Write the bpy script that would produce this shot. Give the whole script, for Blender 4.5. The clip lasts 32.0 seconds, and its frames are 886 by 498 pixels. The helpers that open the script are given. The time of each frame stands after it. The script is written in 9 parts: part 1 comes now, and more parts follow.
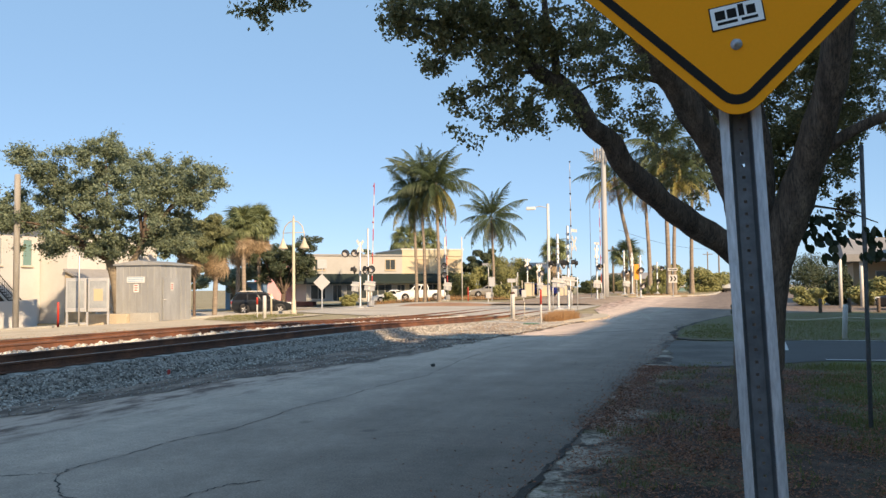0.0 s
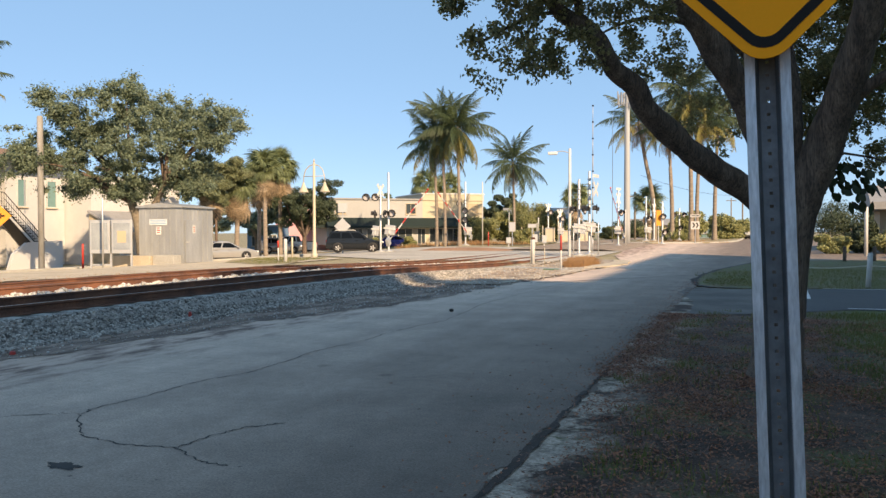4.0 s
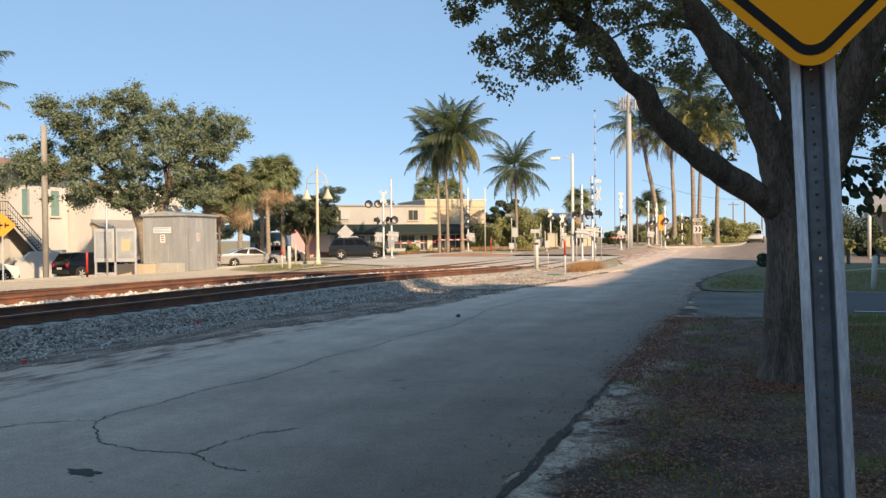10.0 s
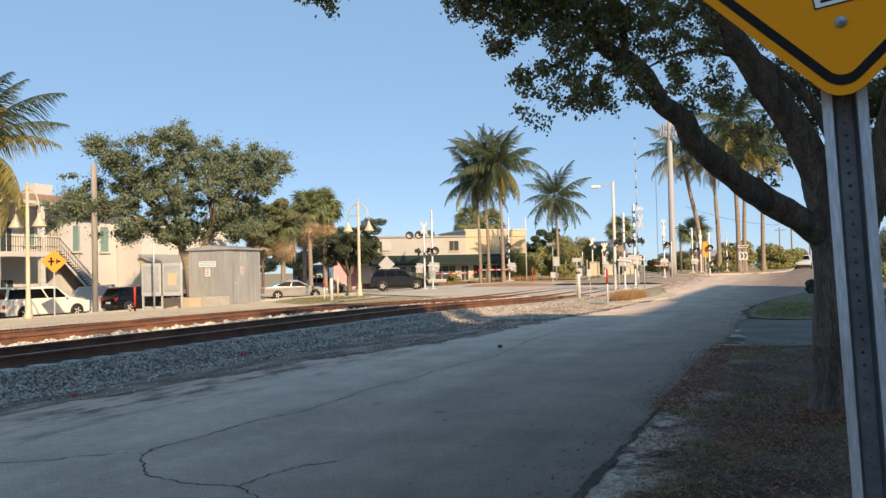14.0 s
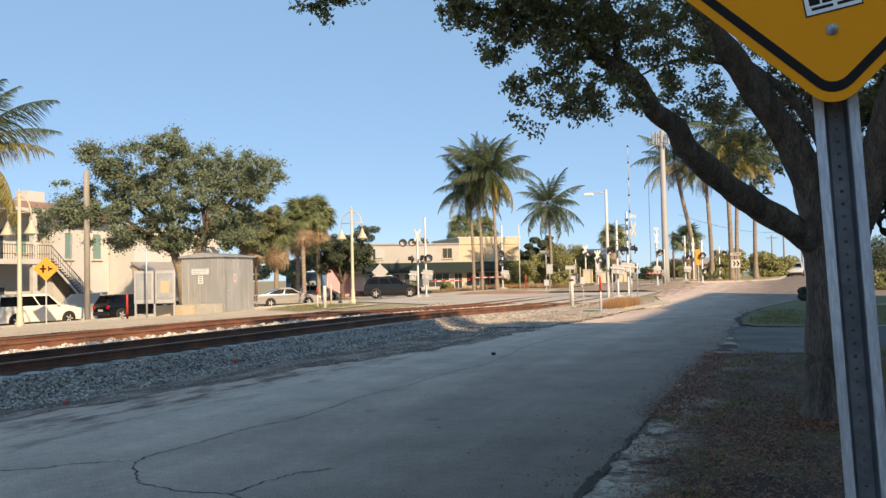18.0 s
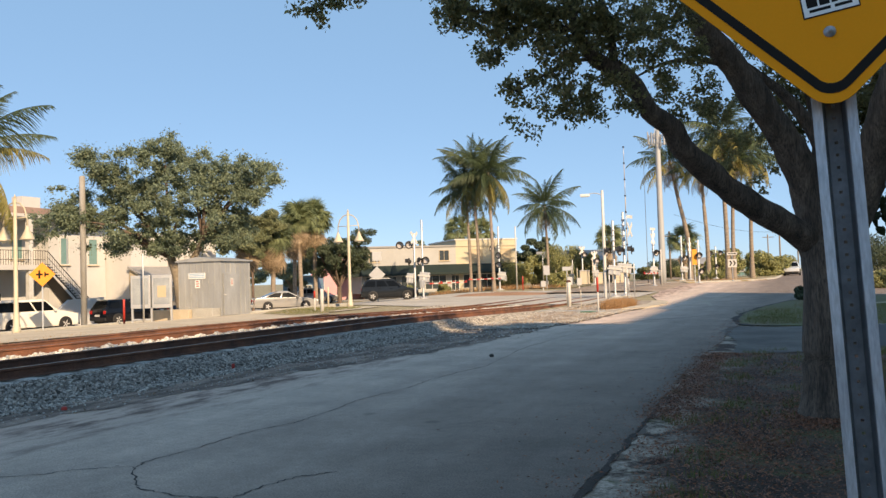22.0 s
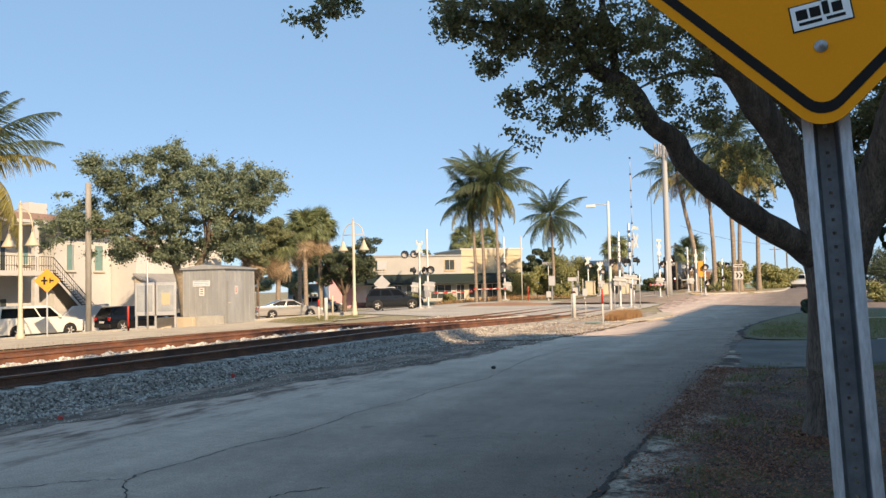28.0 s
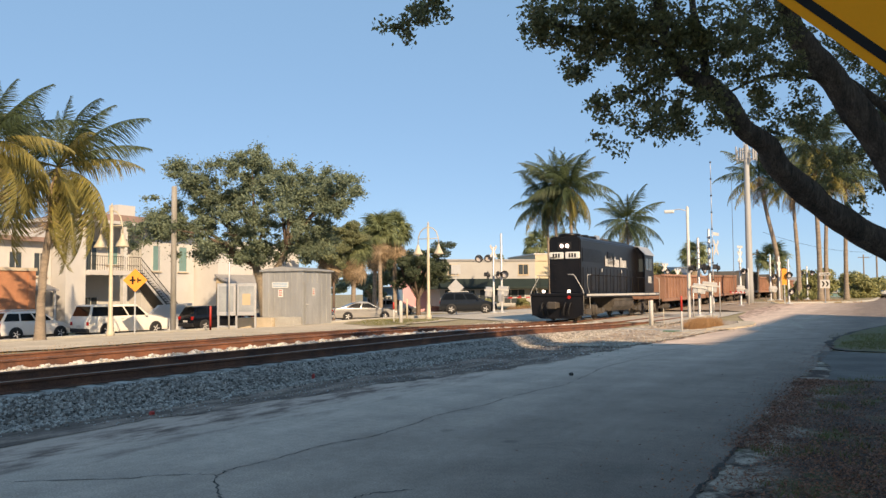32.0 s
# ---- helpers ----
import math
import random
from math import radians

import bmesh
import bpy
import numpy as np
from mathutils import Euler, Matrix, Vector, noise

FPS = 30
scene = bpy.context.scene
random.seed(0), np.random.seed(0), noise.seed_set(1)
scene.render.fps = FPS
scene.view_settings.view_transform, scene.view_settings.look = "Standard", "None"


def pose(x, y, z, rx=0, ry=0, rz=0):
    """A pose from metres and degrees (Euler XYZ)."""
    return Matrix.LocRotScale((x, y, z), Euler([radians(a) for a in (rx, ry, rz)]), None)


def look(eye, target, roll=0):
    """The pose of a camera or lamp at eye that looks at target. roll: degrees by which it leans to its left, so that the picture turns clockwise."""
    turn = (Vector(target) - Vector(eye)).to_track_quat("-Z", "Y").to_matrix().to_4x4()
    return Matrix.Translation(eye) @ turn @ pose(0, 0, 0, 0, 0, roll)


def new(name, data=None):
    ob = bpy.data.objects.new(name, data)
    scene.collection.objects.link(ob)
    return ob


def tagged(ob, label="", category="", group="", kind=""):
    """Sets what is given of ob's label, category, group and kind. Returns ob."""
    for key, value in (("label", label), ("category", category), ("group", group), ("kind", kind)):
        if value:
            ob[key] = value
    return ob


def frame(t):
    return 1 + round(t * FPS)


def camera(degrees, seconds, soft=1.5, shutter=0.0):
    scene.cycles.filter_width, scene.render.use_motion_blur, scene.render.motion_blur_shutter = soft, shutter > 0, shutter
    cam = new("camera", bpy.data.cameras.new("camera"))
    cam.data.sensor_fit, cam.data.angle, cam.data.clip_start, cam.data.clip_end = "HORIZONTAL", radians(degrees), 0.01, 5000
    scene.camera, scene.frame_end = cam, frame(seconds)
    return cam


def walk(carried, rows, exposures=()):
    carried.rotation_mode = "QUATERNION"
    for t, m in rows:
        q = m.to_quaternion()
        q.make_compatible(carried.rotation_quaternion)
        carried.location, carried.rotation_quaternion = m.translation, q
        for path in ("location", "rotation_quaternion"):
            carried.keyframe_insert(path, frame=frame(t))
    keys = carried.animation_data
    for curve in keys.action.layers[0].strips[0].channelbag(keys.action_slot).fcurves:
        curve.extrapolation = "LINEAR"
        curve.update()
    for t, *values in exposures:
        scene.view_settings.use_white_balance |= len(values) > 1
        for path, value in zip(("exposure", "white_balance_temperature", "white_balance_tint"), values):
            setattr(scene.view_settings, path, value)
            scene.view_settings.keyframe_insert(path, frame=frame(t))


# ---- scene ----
# ---- camera and its path ----
cam = camera(57.2, 32.0, soft=1.45)
PATH = [
    (0, 0.038, 0.004, 1.578, 19.364, 2.725, 0.583), (0.5, 0.055, 0.018, 1.596, 19.858, 3.145, 0.493),
    (1, 0.06, 0.025, 1.598, 20.651, 3.497, 0.52), (1.5, 0.073, 0.053, 1.598, 21.396, 2.813, 0.551),
    (2, 0.089, 0.073, 1.602, 20.528, 1.153, 2.019), (2.5, 0.108, 0.068, 1.594, 19.804, 0.211, 3.345),
    (3, 0.091, 0.082, 1.592, 20.284, -0.841, 2.727), (3.5, 0.06, 0.096, 1.596, 20.486, -1.421, 0.317),
    (5.5, 0.03, 0.029, 1.595, 21.68, 0.334, 0.327), (6, 0.045, 0.04, 1.595, 21.836, -0.116, 0.544),
    (6.5, 0.046, 0.033, 1.593, 22.018, -0.436, 0.706), (7, 0.047, 0.044, 1.593, 22.055, -0.572, 0.816),
    (7.5, 0.042, 0.039, 1.592, 21.8, -0.705, 0.811), (8, 0.016, 0.015, 1.59, 21.505, -0.479, 0.586),
    (8.5, -0.02, 0.006, 1.591, 21.13, -0.179, 0.635), (9, -0.027, 0.002, 1.589, 20.808, -0.228, 0.551),
    (9.5, -0.026, 0.003, 1.591, 20.843, -0.445, 0.287), (10, -0.027, 0.005, 1.591, 20.938, -0.752, 0.554),
    (10.5, -0.028, 0.008, 1.591, 21.147, -0.582, 0.583), (11, -0.023, 0.009, 1.592, 21.545, -0.277, 0.555),
    (11.5, -0.002, -0.006, 1.592, 22.586, 0.462, 0.788), (12, 0.011, 0.011, 1.599, 23.448, 1.468, 0.867),
    (12.5, 0.007, 0.015, 1.597, 24.034, 1.757, 1.001), (13, 0, 0, 1.6, 24.4, 1.6, 0.9),
    (13.5, -0.009, -0.008, 1.598, 24.14, 1.556, 1.131), (14, -0.008, -0.008, 1.598, 23.838, 1.43, 1.302),
    (14.5, -0.009, 0.001, 1.597, 23.612, 1.414, 1.298), (15, -0.011, -0.013, 1.594, 23.375, 1.616, 1.092),
    (15.5, -0.01, -0.011, 1.593, 22.789, 2.045, 0.75), (17.5, -0.008, -0.015, 1.593, 23.207, 1.883, 0.969),
    (18, -0.009, -0.018, 1.593, 23.37, 1.956, 1.291), (18.5, -0.011, -0.012, 1.594, 23.483, 1.921, 1.221),
    (19, -0.012, -0.014, 1.596, 23.503, 1.933, 1.343), (19.5, -0.014, -0.014, 1.593, 23.477, 1.865, 1.339),
    (20, -0.013, -0.017, 1.592, 23.368, 1.869, 1.304), (20.5, -0.014, -0.021, 1.593, 23.33, 1.911, 1.292),
    (21, -0.013, -0.02, 1.592, 23.423, 1.931, 1.294), (21.5, -0.012, -0.02, 1.595, 23.442, 2.051, 1.544),
    (22, -0.015, -0.026, 1.596, 23.154, 2.098, 1.791), (22.5, -0.027, -0.04, 1.595, 22.587, 2.114, 1.849),
    (23, -0.033, -0.044, 1.593, 22.041, 2.091, 1.607), (23.5, -0.035, -0.041, 1.593, 21.569, 2.132, 1.382),
    (24, -0.035, -0.034, 1.595, 21.176, 2.218, 1.218), (24.5, -0.037, -0.038, 1.593, 20.932, 2.42, 1.122),
    (25, -0.039, -0.031, 1.594, 20.955, 2.61, 1.197), (25.5, -0.034, -0.014, 1.599, 21.235, 2.778, 1.204),
    (27.5, -0.036, 0.024, 1.623, 22.525, 2.753, 1.699), (28, 0.014, 0.095, 1.628, 23.567, 2.753, 1.274),
    (28.5, 0.006, 0.057, 1.622, 23.947, 2.669, 1.361), (29, -0.021, -0.011, 1.611, 23.552, 3.292, 1.096),
    (29.5, -0.036, -0.025, 1.609, 23.192, 4.209, 0.28), (30, -0.056, -0.013, 1.613, 23.818, 4.403, -0.294),
    (30.5, -0.064, -0.002, 1.615, 24.995, 4.076, -0.517), (31, -0.059, 0.019, 1.622, 26.077, 3.496, -0.345),
    (31.5, -0.054, 0.007, 1.623, 27.477, 3.408, 0.131), (32, -0.07, 0.031, 1.636, 28.662, 3.123, 0.449),
]
walk(cam, [(t, pose(x, y, z, 90 + pitch, roll, yaw)) for t, x, y, z, yaw, pitch, roll in PATH],
     [(0, 0.95), (7, 0.93), (10, 0.88), (11, 0.90), (12, 0.77), (15, 0.84), (19, 0.86), (22, 0.86), (24, 0.91), (28, 0.90), (30, 0.84), (32, 0.79)])
scene.view_settings.exposure = 0.95
scene.view_settings.use_white_balance = True
scene.view_settings.white_balance_temperature = 7320
scene.view_settings.white_balance_tint = 15

# ---- world and sun ----
SUN_TO = Vector((0.680, -0.565, 0.4695)).normalized()
world = bpy.data.worlds.new("world")
scene.world = world
world.use_nodes = True
wt = world.node_tree
sky = wt.nodes.new("ShaderNodeTexSky")
sky.sky_type, sky.sun_disc = "NISHITA", False
sky.sun_elevation = math.asin(SUN_TO.z)
sky.sun_rotation = math.atan2(SUN_TO.x, SUN_TO.y)
sky.air_density, sky.dust_density, sky.ozone_density = 0.6, 0.2, 1.6
haze = wt.nodes.new("ShaderNodeMix")      # even summer haze over the clear sky
haze.data_type = "RGBA"
haze.inputs[0].default_value = 0.74
haze.inputs["B"].default_value = (1.18, 2.42, 4.0, 1)
wt.links.new(sky.outputs[0], haze.inputs["A"])
wt.links.new(haze.outputs["Result"], wt.nodes["Background"].inputs[0])
wt.nodes["Background"].inputs[1].default_value = 0.117
sun = new("sun", bpy.data.lights.new("sun", "SUN"))
sun.data.energy, sun.data.angle, sun.data.color = 4.1, radians(0.6), (1.0, 0.80, 0.55)
sun.matrix_world = look(SUN_TO * 100, (0, 0, 0))


# ---- materials ----
def nodes_of(name):
    m = bpy.data.materials.new(name)
    m.use_nodes = True
    return m, m.node_tree.nodes, m.node_tree.links, m.node_tree.nodes["Principled BSDF"]


def surface(name, col, rough=0.6, metal=0.0, grain=20.0, large=1.5, vary=0.25, bump=0.0, second=None, mix=0.5, rand=0.0, spec=0.5, stretch=None, island=0.0, bumpscale=None):
    """A worn surface: a base colour, mottled at a fine and a large scale towards a second colour, with fine relief."""
    m, n, l, bsdf = nodes_of(name)
    tc = n.new("ShaderNodeTexCoord")
    vec = tc.outputs["Object"]
    if stretch:
        mp = n.new("ShaderNodeMapping")
        mp.inputs["Scale"].default_value = stretch
        l.new(vec, mp.inputs[0])
        vec = mp.outputs[0]
    fine, big = n.new("ShaderNodeTexNoise"), n.new("ShaderNodeTexNoise")
    for nd, sc, det in ((fine, grain, 6.0), (big, large, 4.0)):
        nd.inputs["Scale"].default_value, nd.inputs["Detail"].default_value, nd.inputs["Roughness"].default_value = sc, det, 0.65
        l.new(vec, nd.inputs["Vector"])
    ramp = n.new("ShaderNodeValToRGB")
    ramp.color_ramp.elements[0].position, ramp.color_ramp.elements[1].position = 0.5 - 0.22 * (1.1 - mix), 0.5 + 0.3 * (1.3 - mix)
    c2 = second or tuple(c * (1 - vary) for c in col)
    ramp.color_ramp.elements[0].color, ramp.color_ramp.elements[1].color = (*c2, 1), (*col, 1)
    l.new(big.outputs[0], ramp.inputs[0])
    mul = n.new("ShaderNodeMix")
    mul.data_type, mul.blend_type = "RGBA", "MULTIPLY"
    mul.inputs[0].default_value = 1.0
    r2 = n.new("ShaderNodeMapRange")
    r2.inputs["From Min"].default_value, r2.inputs["From Max"].default_value = 0.3, 0.7
    r2.inputs["To Min"].default_value, r2.inputs["To Max"].default_value = 1 - vary, 1 + vary * 0.5
    l.new(fine.outputs[0], r2.inputs[0])
    l.new(ramp.outputs[0], mul.inputs["A"])
    l.new(r2.outputs[0], mul.inputs["B"])
    out = mul.outputs["Result"]
    if rand or island:
        src = n.new("ShaderNodeObjectInfo").outputs["Random"] if rand else n.new("ShaderNodeNewGeometry").outputs["Random Per Island"]
        k = rand or island
        r3 = n.new("ShaderNodeMapRange")
        r3.inputs["To Min"].default_value, r3.inputs["To Max"].default_value = 1 - k, 1 + k * 0.6
        l.new(src, r3.inputs[0])
        m2 = n.new("ShaderNodeMix")
        m2.data_type, m2.blend_type = "RGBA", "MULTIPLY"
        m2.inputs[0].default_value = 1.0
        l.new(out, m2.inputs["A"])
        l.new(r3.outputs[0], m2.inputs["B"])
        out = m2.outputs["Result"]
    l.new(out, bsdf.inputs["Base Color"])
    bsdf.inputs["Roughness"].default_value, bsdf.inputs["Metallic"].default_value = rough, metal
    bsdf.inputs["Specular IOR Level"].default_value = spec
    if bump:
        b = n.new("ShaderNodeBump")
        b.inputs["Strength"].default_value, b.inputs["Distance"].default_value = 0.6, bump
        if bumpscale:
            f3 = n.new("ShaderNodeTexNoise")
            f3.inputs["Scale"].default_value, f3.inputs["Detail"].default_value = bumpscale, 4.0
            l.new(vec, f3.inputs["Vector"])
            l.new(f3.outputs[0], b.inputs["Height"])
        else:
            l.new(fine.outputs[0], b.inputs["Height"])
        l.new(b.outputs[0], bsdf.inputs["Normal"])
    return m


def leaf_material(name, col, second, trans=0.35, rough=0.55):
    """Leaves: two greens shuffled from leaf to leaf, letting some light through."""
    m, n, l, bsdf = nodes_of(name)
    geo = n.new("ShaderNodeNewGeometry")
    ramp = n.new("ShaderNodeValToRGB")
    ramp.color_ramp.elements[0].color, ramp.color_ramp.elements[1].color = (*second, 1), (*col, 1)
    l.new(geo.outputs["Random Per Island"], ramp.inputs[0])
    l.new(ramp.outputs[0], bsdf.inputs["Base Color"])
    bsdf.inputs["Roughness"].default_value = rough
    tr = n.new("ShaderNodeBsdfTranslucent")
    l.new(ramp.outputs[0], tr.inputs[0])
    mix = n.new("ShaderNodeMixShader")
    mix.inputs[0].default_value = trans
    l.new(bsdf.outputs[0], mix.inputs[1])
    l.new(tr.outputs[0], mix.inputs[2])
    l.new(mix.outputs[0], n["Material Output"].inputs[0])
    return m


def glow(name, col, strength):
    m, n, l, bsdf = nodes_of(name)
    bsdf.inputs["Base Color"].default_value = (*col, 1)
    bsdf.inputs["Emission Color"].default_value = (*col, 1)
    bsdf.inputs["Emission Strength"].default_value = strength
    return m


def glassy(name, col, rough=0.06, spec=0.35):
    m, n, l, bsdf = nodes_of(name)
    nz = n.new("ShaderNodeTexNoise")
    nz.inputs["Scale"].default_value = 3.0
    mr = n.new("ShaderNodeMapRange")
    mr.inputs["To Min"].default_value, mr.inputs["To Max"].default_value = rough, rough + 0.08
    l.new(nz.outputs[0], mr.inputs[0])
    l.new(mr.outputs[0], bsdf.inputs["Roughness"])
    bsdf.inputs["Base Color"].default_value = (*col, 1)
    bsdf.inputs["Specular IOR Level"].default_value = spec
    return m


def car_paint(name, col, metal=0.0):
    m = surface(name, col, 0.14, metal, 60, 1.2, 0.08)
    m.node_tree.nodes["Principled BSDF"].inputs["Specular IOR Level"].default_value = 0.3
    m.node_tree.nodes["Principled BSDF"].inputs["Coat Weight"].default_value = 0.15
    m.node_tree.nodes["Principled BSDF"].inputs["Coat Roughness"].default_value = 0.04
    return m


def road_material(name, pale, dark):
    """Old asphalt: long wheel-worn streaks, blotches, a fine stony grain and scattered dark spots."""
    m, n, l, bsdf = nodes_of(name)
    tc = n.new("ShaderNodeTexCoord")
    mp = n.new("ShaderNodeMapping")
    mp.inputs["Scale"].default_value = (1.5, 0.22, 1)
    l.new(tc.outputs["Object"], mp.inputs[0])
    out = None
    for vec, sc, det, lo, hi in ((mp.outputs[0], 0.7, 5, 0.0, 1.0), (tc.outputs["Object"], 1.1, 8, 0.80, 1.12), (tc.outputs["Object"], 55.0, 6, 0.60, 1.32), (tc.outputs["Object"], 9.0, 5, 0.88, 1.08)):
        nz = n.new("ShaderNodeTexNoise")
        nz.inputs["Scale"].default_value, nz.inputs["Detail"].default_value, nz.inputs["Roughness"].default_value = sc, det, 0.65
        l.new(vec, nz.inputs["Vector"])
        mr = n.new("ShaderNodeMapRange")
        mr.inputs["From Min"].default_value, mr.inputs["From Max"].default_value = 0.3, 0.7
        mr.inputs["To Min"].default_value, mr.inputs["To Max"].default_value = lo, hi
        l.new(nz.outputs[0], mr.inputs[0])
        mx = n.new("ShaderNodeMix")
        mx.data_type = "RGBA"
        if out is None:
            l.new(mr.outputs[0], mx.inputs[0])
            mx.inputs["A"].default_value, mx.inputs["B"].default_value = (*dark, 1), (*pale, 1)
        else:
            mx.blend_type = "MULTIPLY"
            mx.inputs[0].default_value = 1.0
            l.new(out, mx.inputs["A"])
            l.new(mr.outputs[0], mx.inputs["B"])
        out = mx.outputs["Result"]
        if sc == 55.0:
            b = n.new("ShaderNodeBump")
            b.inputs["Strength"].default_value, b.inputs["Distance"].default_value = 0.7, 0.006
            l.new(nz.outputs[0], b.inputs["Height"])
            l.new(b.outputs[0], bsdf.inputs["Normal"])
    sx = n.new("ShaderNodeSeparateXYZ")           # canopy shade and open-sky light put into the colour: dark right, pale left
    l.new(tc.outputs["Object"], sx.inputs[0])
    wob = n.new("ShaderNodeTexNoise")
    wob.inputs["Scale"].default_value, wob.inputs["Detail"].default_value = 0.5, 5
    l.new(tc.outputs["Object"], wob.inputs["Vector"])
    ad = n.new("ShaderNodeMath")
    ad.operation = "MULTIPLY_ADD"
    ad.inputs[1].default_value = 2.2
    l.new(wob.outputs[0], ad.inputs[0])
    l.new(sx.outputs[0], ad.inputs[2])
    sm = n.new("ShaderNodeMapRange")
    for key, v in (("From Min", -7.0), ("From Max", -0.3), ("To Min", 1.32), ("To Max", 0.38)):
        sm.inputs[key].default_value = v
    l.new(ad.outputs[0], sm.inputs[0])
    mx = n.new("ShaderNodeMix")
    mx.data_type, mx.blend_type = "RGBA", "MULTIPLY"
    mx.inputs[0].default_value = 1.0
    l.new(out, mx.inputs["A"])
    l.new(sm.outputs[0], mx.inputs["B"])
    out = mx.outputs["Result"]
    far_lift = n.new("ShaderNodeMapRange")             # far stretch made paler with distance, its sunlight put into the colour
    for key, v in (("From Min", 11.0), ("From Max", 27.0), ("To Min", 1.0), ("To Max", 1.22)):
        far_lift.inputs[key].default_value = v
    l.new(sx.outputs[1], far_lift.inputs[0])
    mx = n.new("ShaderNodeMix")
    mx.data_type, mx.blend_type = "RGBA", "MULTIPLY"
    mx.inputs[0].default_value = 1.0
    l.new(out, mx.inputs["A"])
    l.new(far_lift.outputs[0], mx.inputs["B"])
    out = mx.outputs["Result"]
    mp2 = n.new("ShaderNodeMapping")              # brown dust and dirt washed over the asphalt from the ballast side
    mp2.inputs["Scale"].default_value = (1.6, 0.5, 1)
    l.new(tc.outputs["Object"], mp2.inputs[0])
    dn = n.new("ShaderNodeTexNoise")
    dn.inputs["Scale"].default_value, dn.inputs["Detail"].default_value, dn.inputs["Roughness"].default_value = 1.5, 8, 0.7
    l.new(mp2.outputs[0], dn.inputs["Vector"])
    da = n.new("ShaderNodeMath")
    da.operation = "MULTIPLY_ADD"
    da.inputs[1].default_value = 3.2
    l.new(dn.outputs[0], da.inputs[0])
    l.new(sx.outputs[0], da.inputs[2])
    dm = n.new("ShaderNodeMapRange")
    for key, v in (("From Min", -5.2), ("From Max", -6.5), ("To Min", 0.0), ("To Max", 0.92)):
        dm.inputs[key].default_value = v
    l.new(da.outputs[0], dm.inputs[0])
    dc = n.new("ShaderNodeMapRange")
    dc.inputs["From Min"].default_value, dc.inputs["From Max"].default_value = 0.40, 0.54
    l.new(dn.outputs[0], dc.inputs[0])
    dirt = n.new("ShaderNodeMix")
    dirt.data_type = "RGBA"
    dirt.inputs["A"].default_value, dirt.inputs["B"].default_value = (0.13, 0.08, 0.06, 1), (0.52, 0.38, 0.30, 1)
    l.new(dc.outputs[0], dirt.inputs[0])
    mx = n.new("ShaderNodeMix")
    mx.data_type = "RGBA"
    l.new(dm.outputs[0], mx.inputs[0])
    l.new(out, mx.inputs["A"])
    l.new(dirt.outputs["Result"], mx.inputs["B"])
    out = mx.outputs["Result"]
    for sc, lim, shade in ((2.6, 0.055, 0.45), (0.9, 0.10, 0.72), (5.5, 0.05, 0.55)):
        vo = n.new("ShaderNodeTexVoronoi")
        vo.inputs["Scale"].default_value = sc
        l.new(tc.outputs["Object"], vo.inputs["Vector"])
        mr = n.new("ShaderNodeMapRange")
        mr.inputs["From Min"].default_value, mr.inputs["From Max"].default_value = lim * 0.5, lim
        mr.inputs["To Min"].default_value, mr.inputs["To Max"].default_value = shade, 1.0
        l.new(vo.outputs["Distance"], mr.inputs[0])
        mx = n.new("ShaderNodeMix")
        mx.data_type, mx.blend_type = "RGBA", "MULTIPLY"
        mx.inputs[0].default_value = 1.0
        l.new(out, mx.inputs["A"])
        l.new(mr.outputs[0], mx.inputs["B"])
        out = mx.outputs["Result"]
    l.new(out, bsdf.inputs["Base Color"])
    bsdf.inputs["Roughness"].default_value, bsdf.inputs["Specular IOR Level"].default_value = 0.8, 0.3
    return m


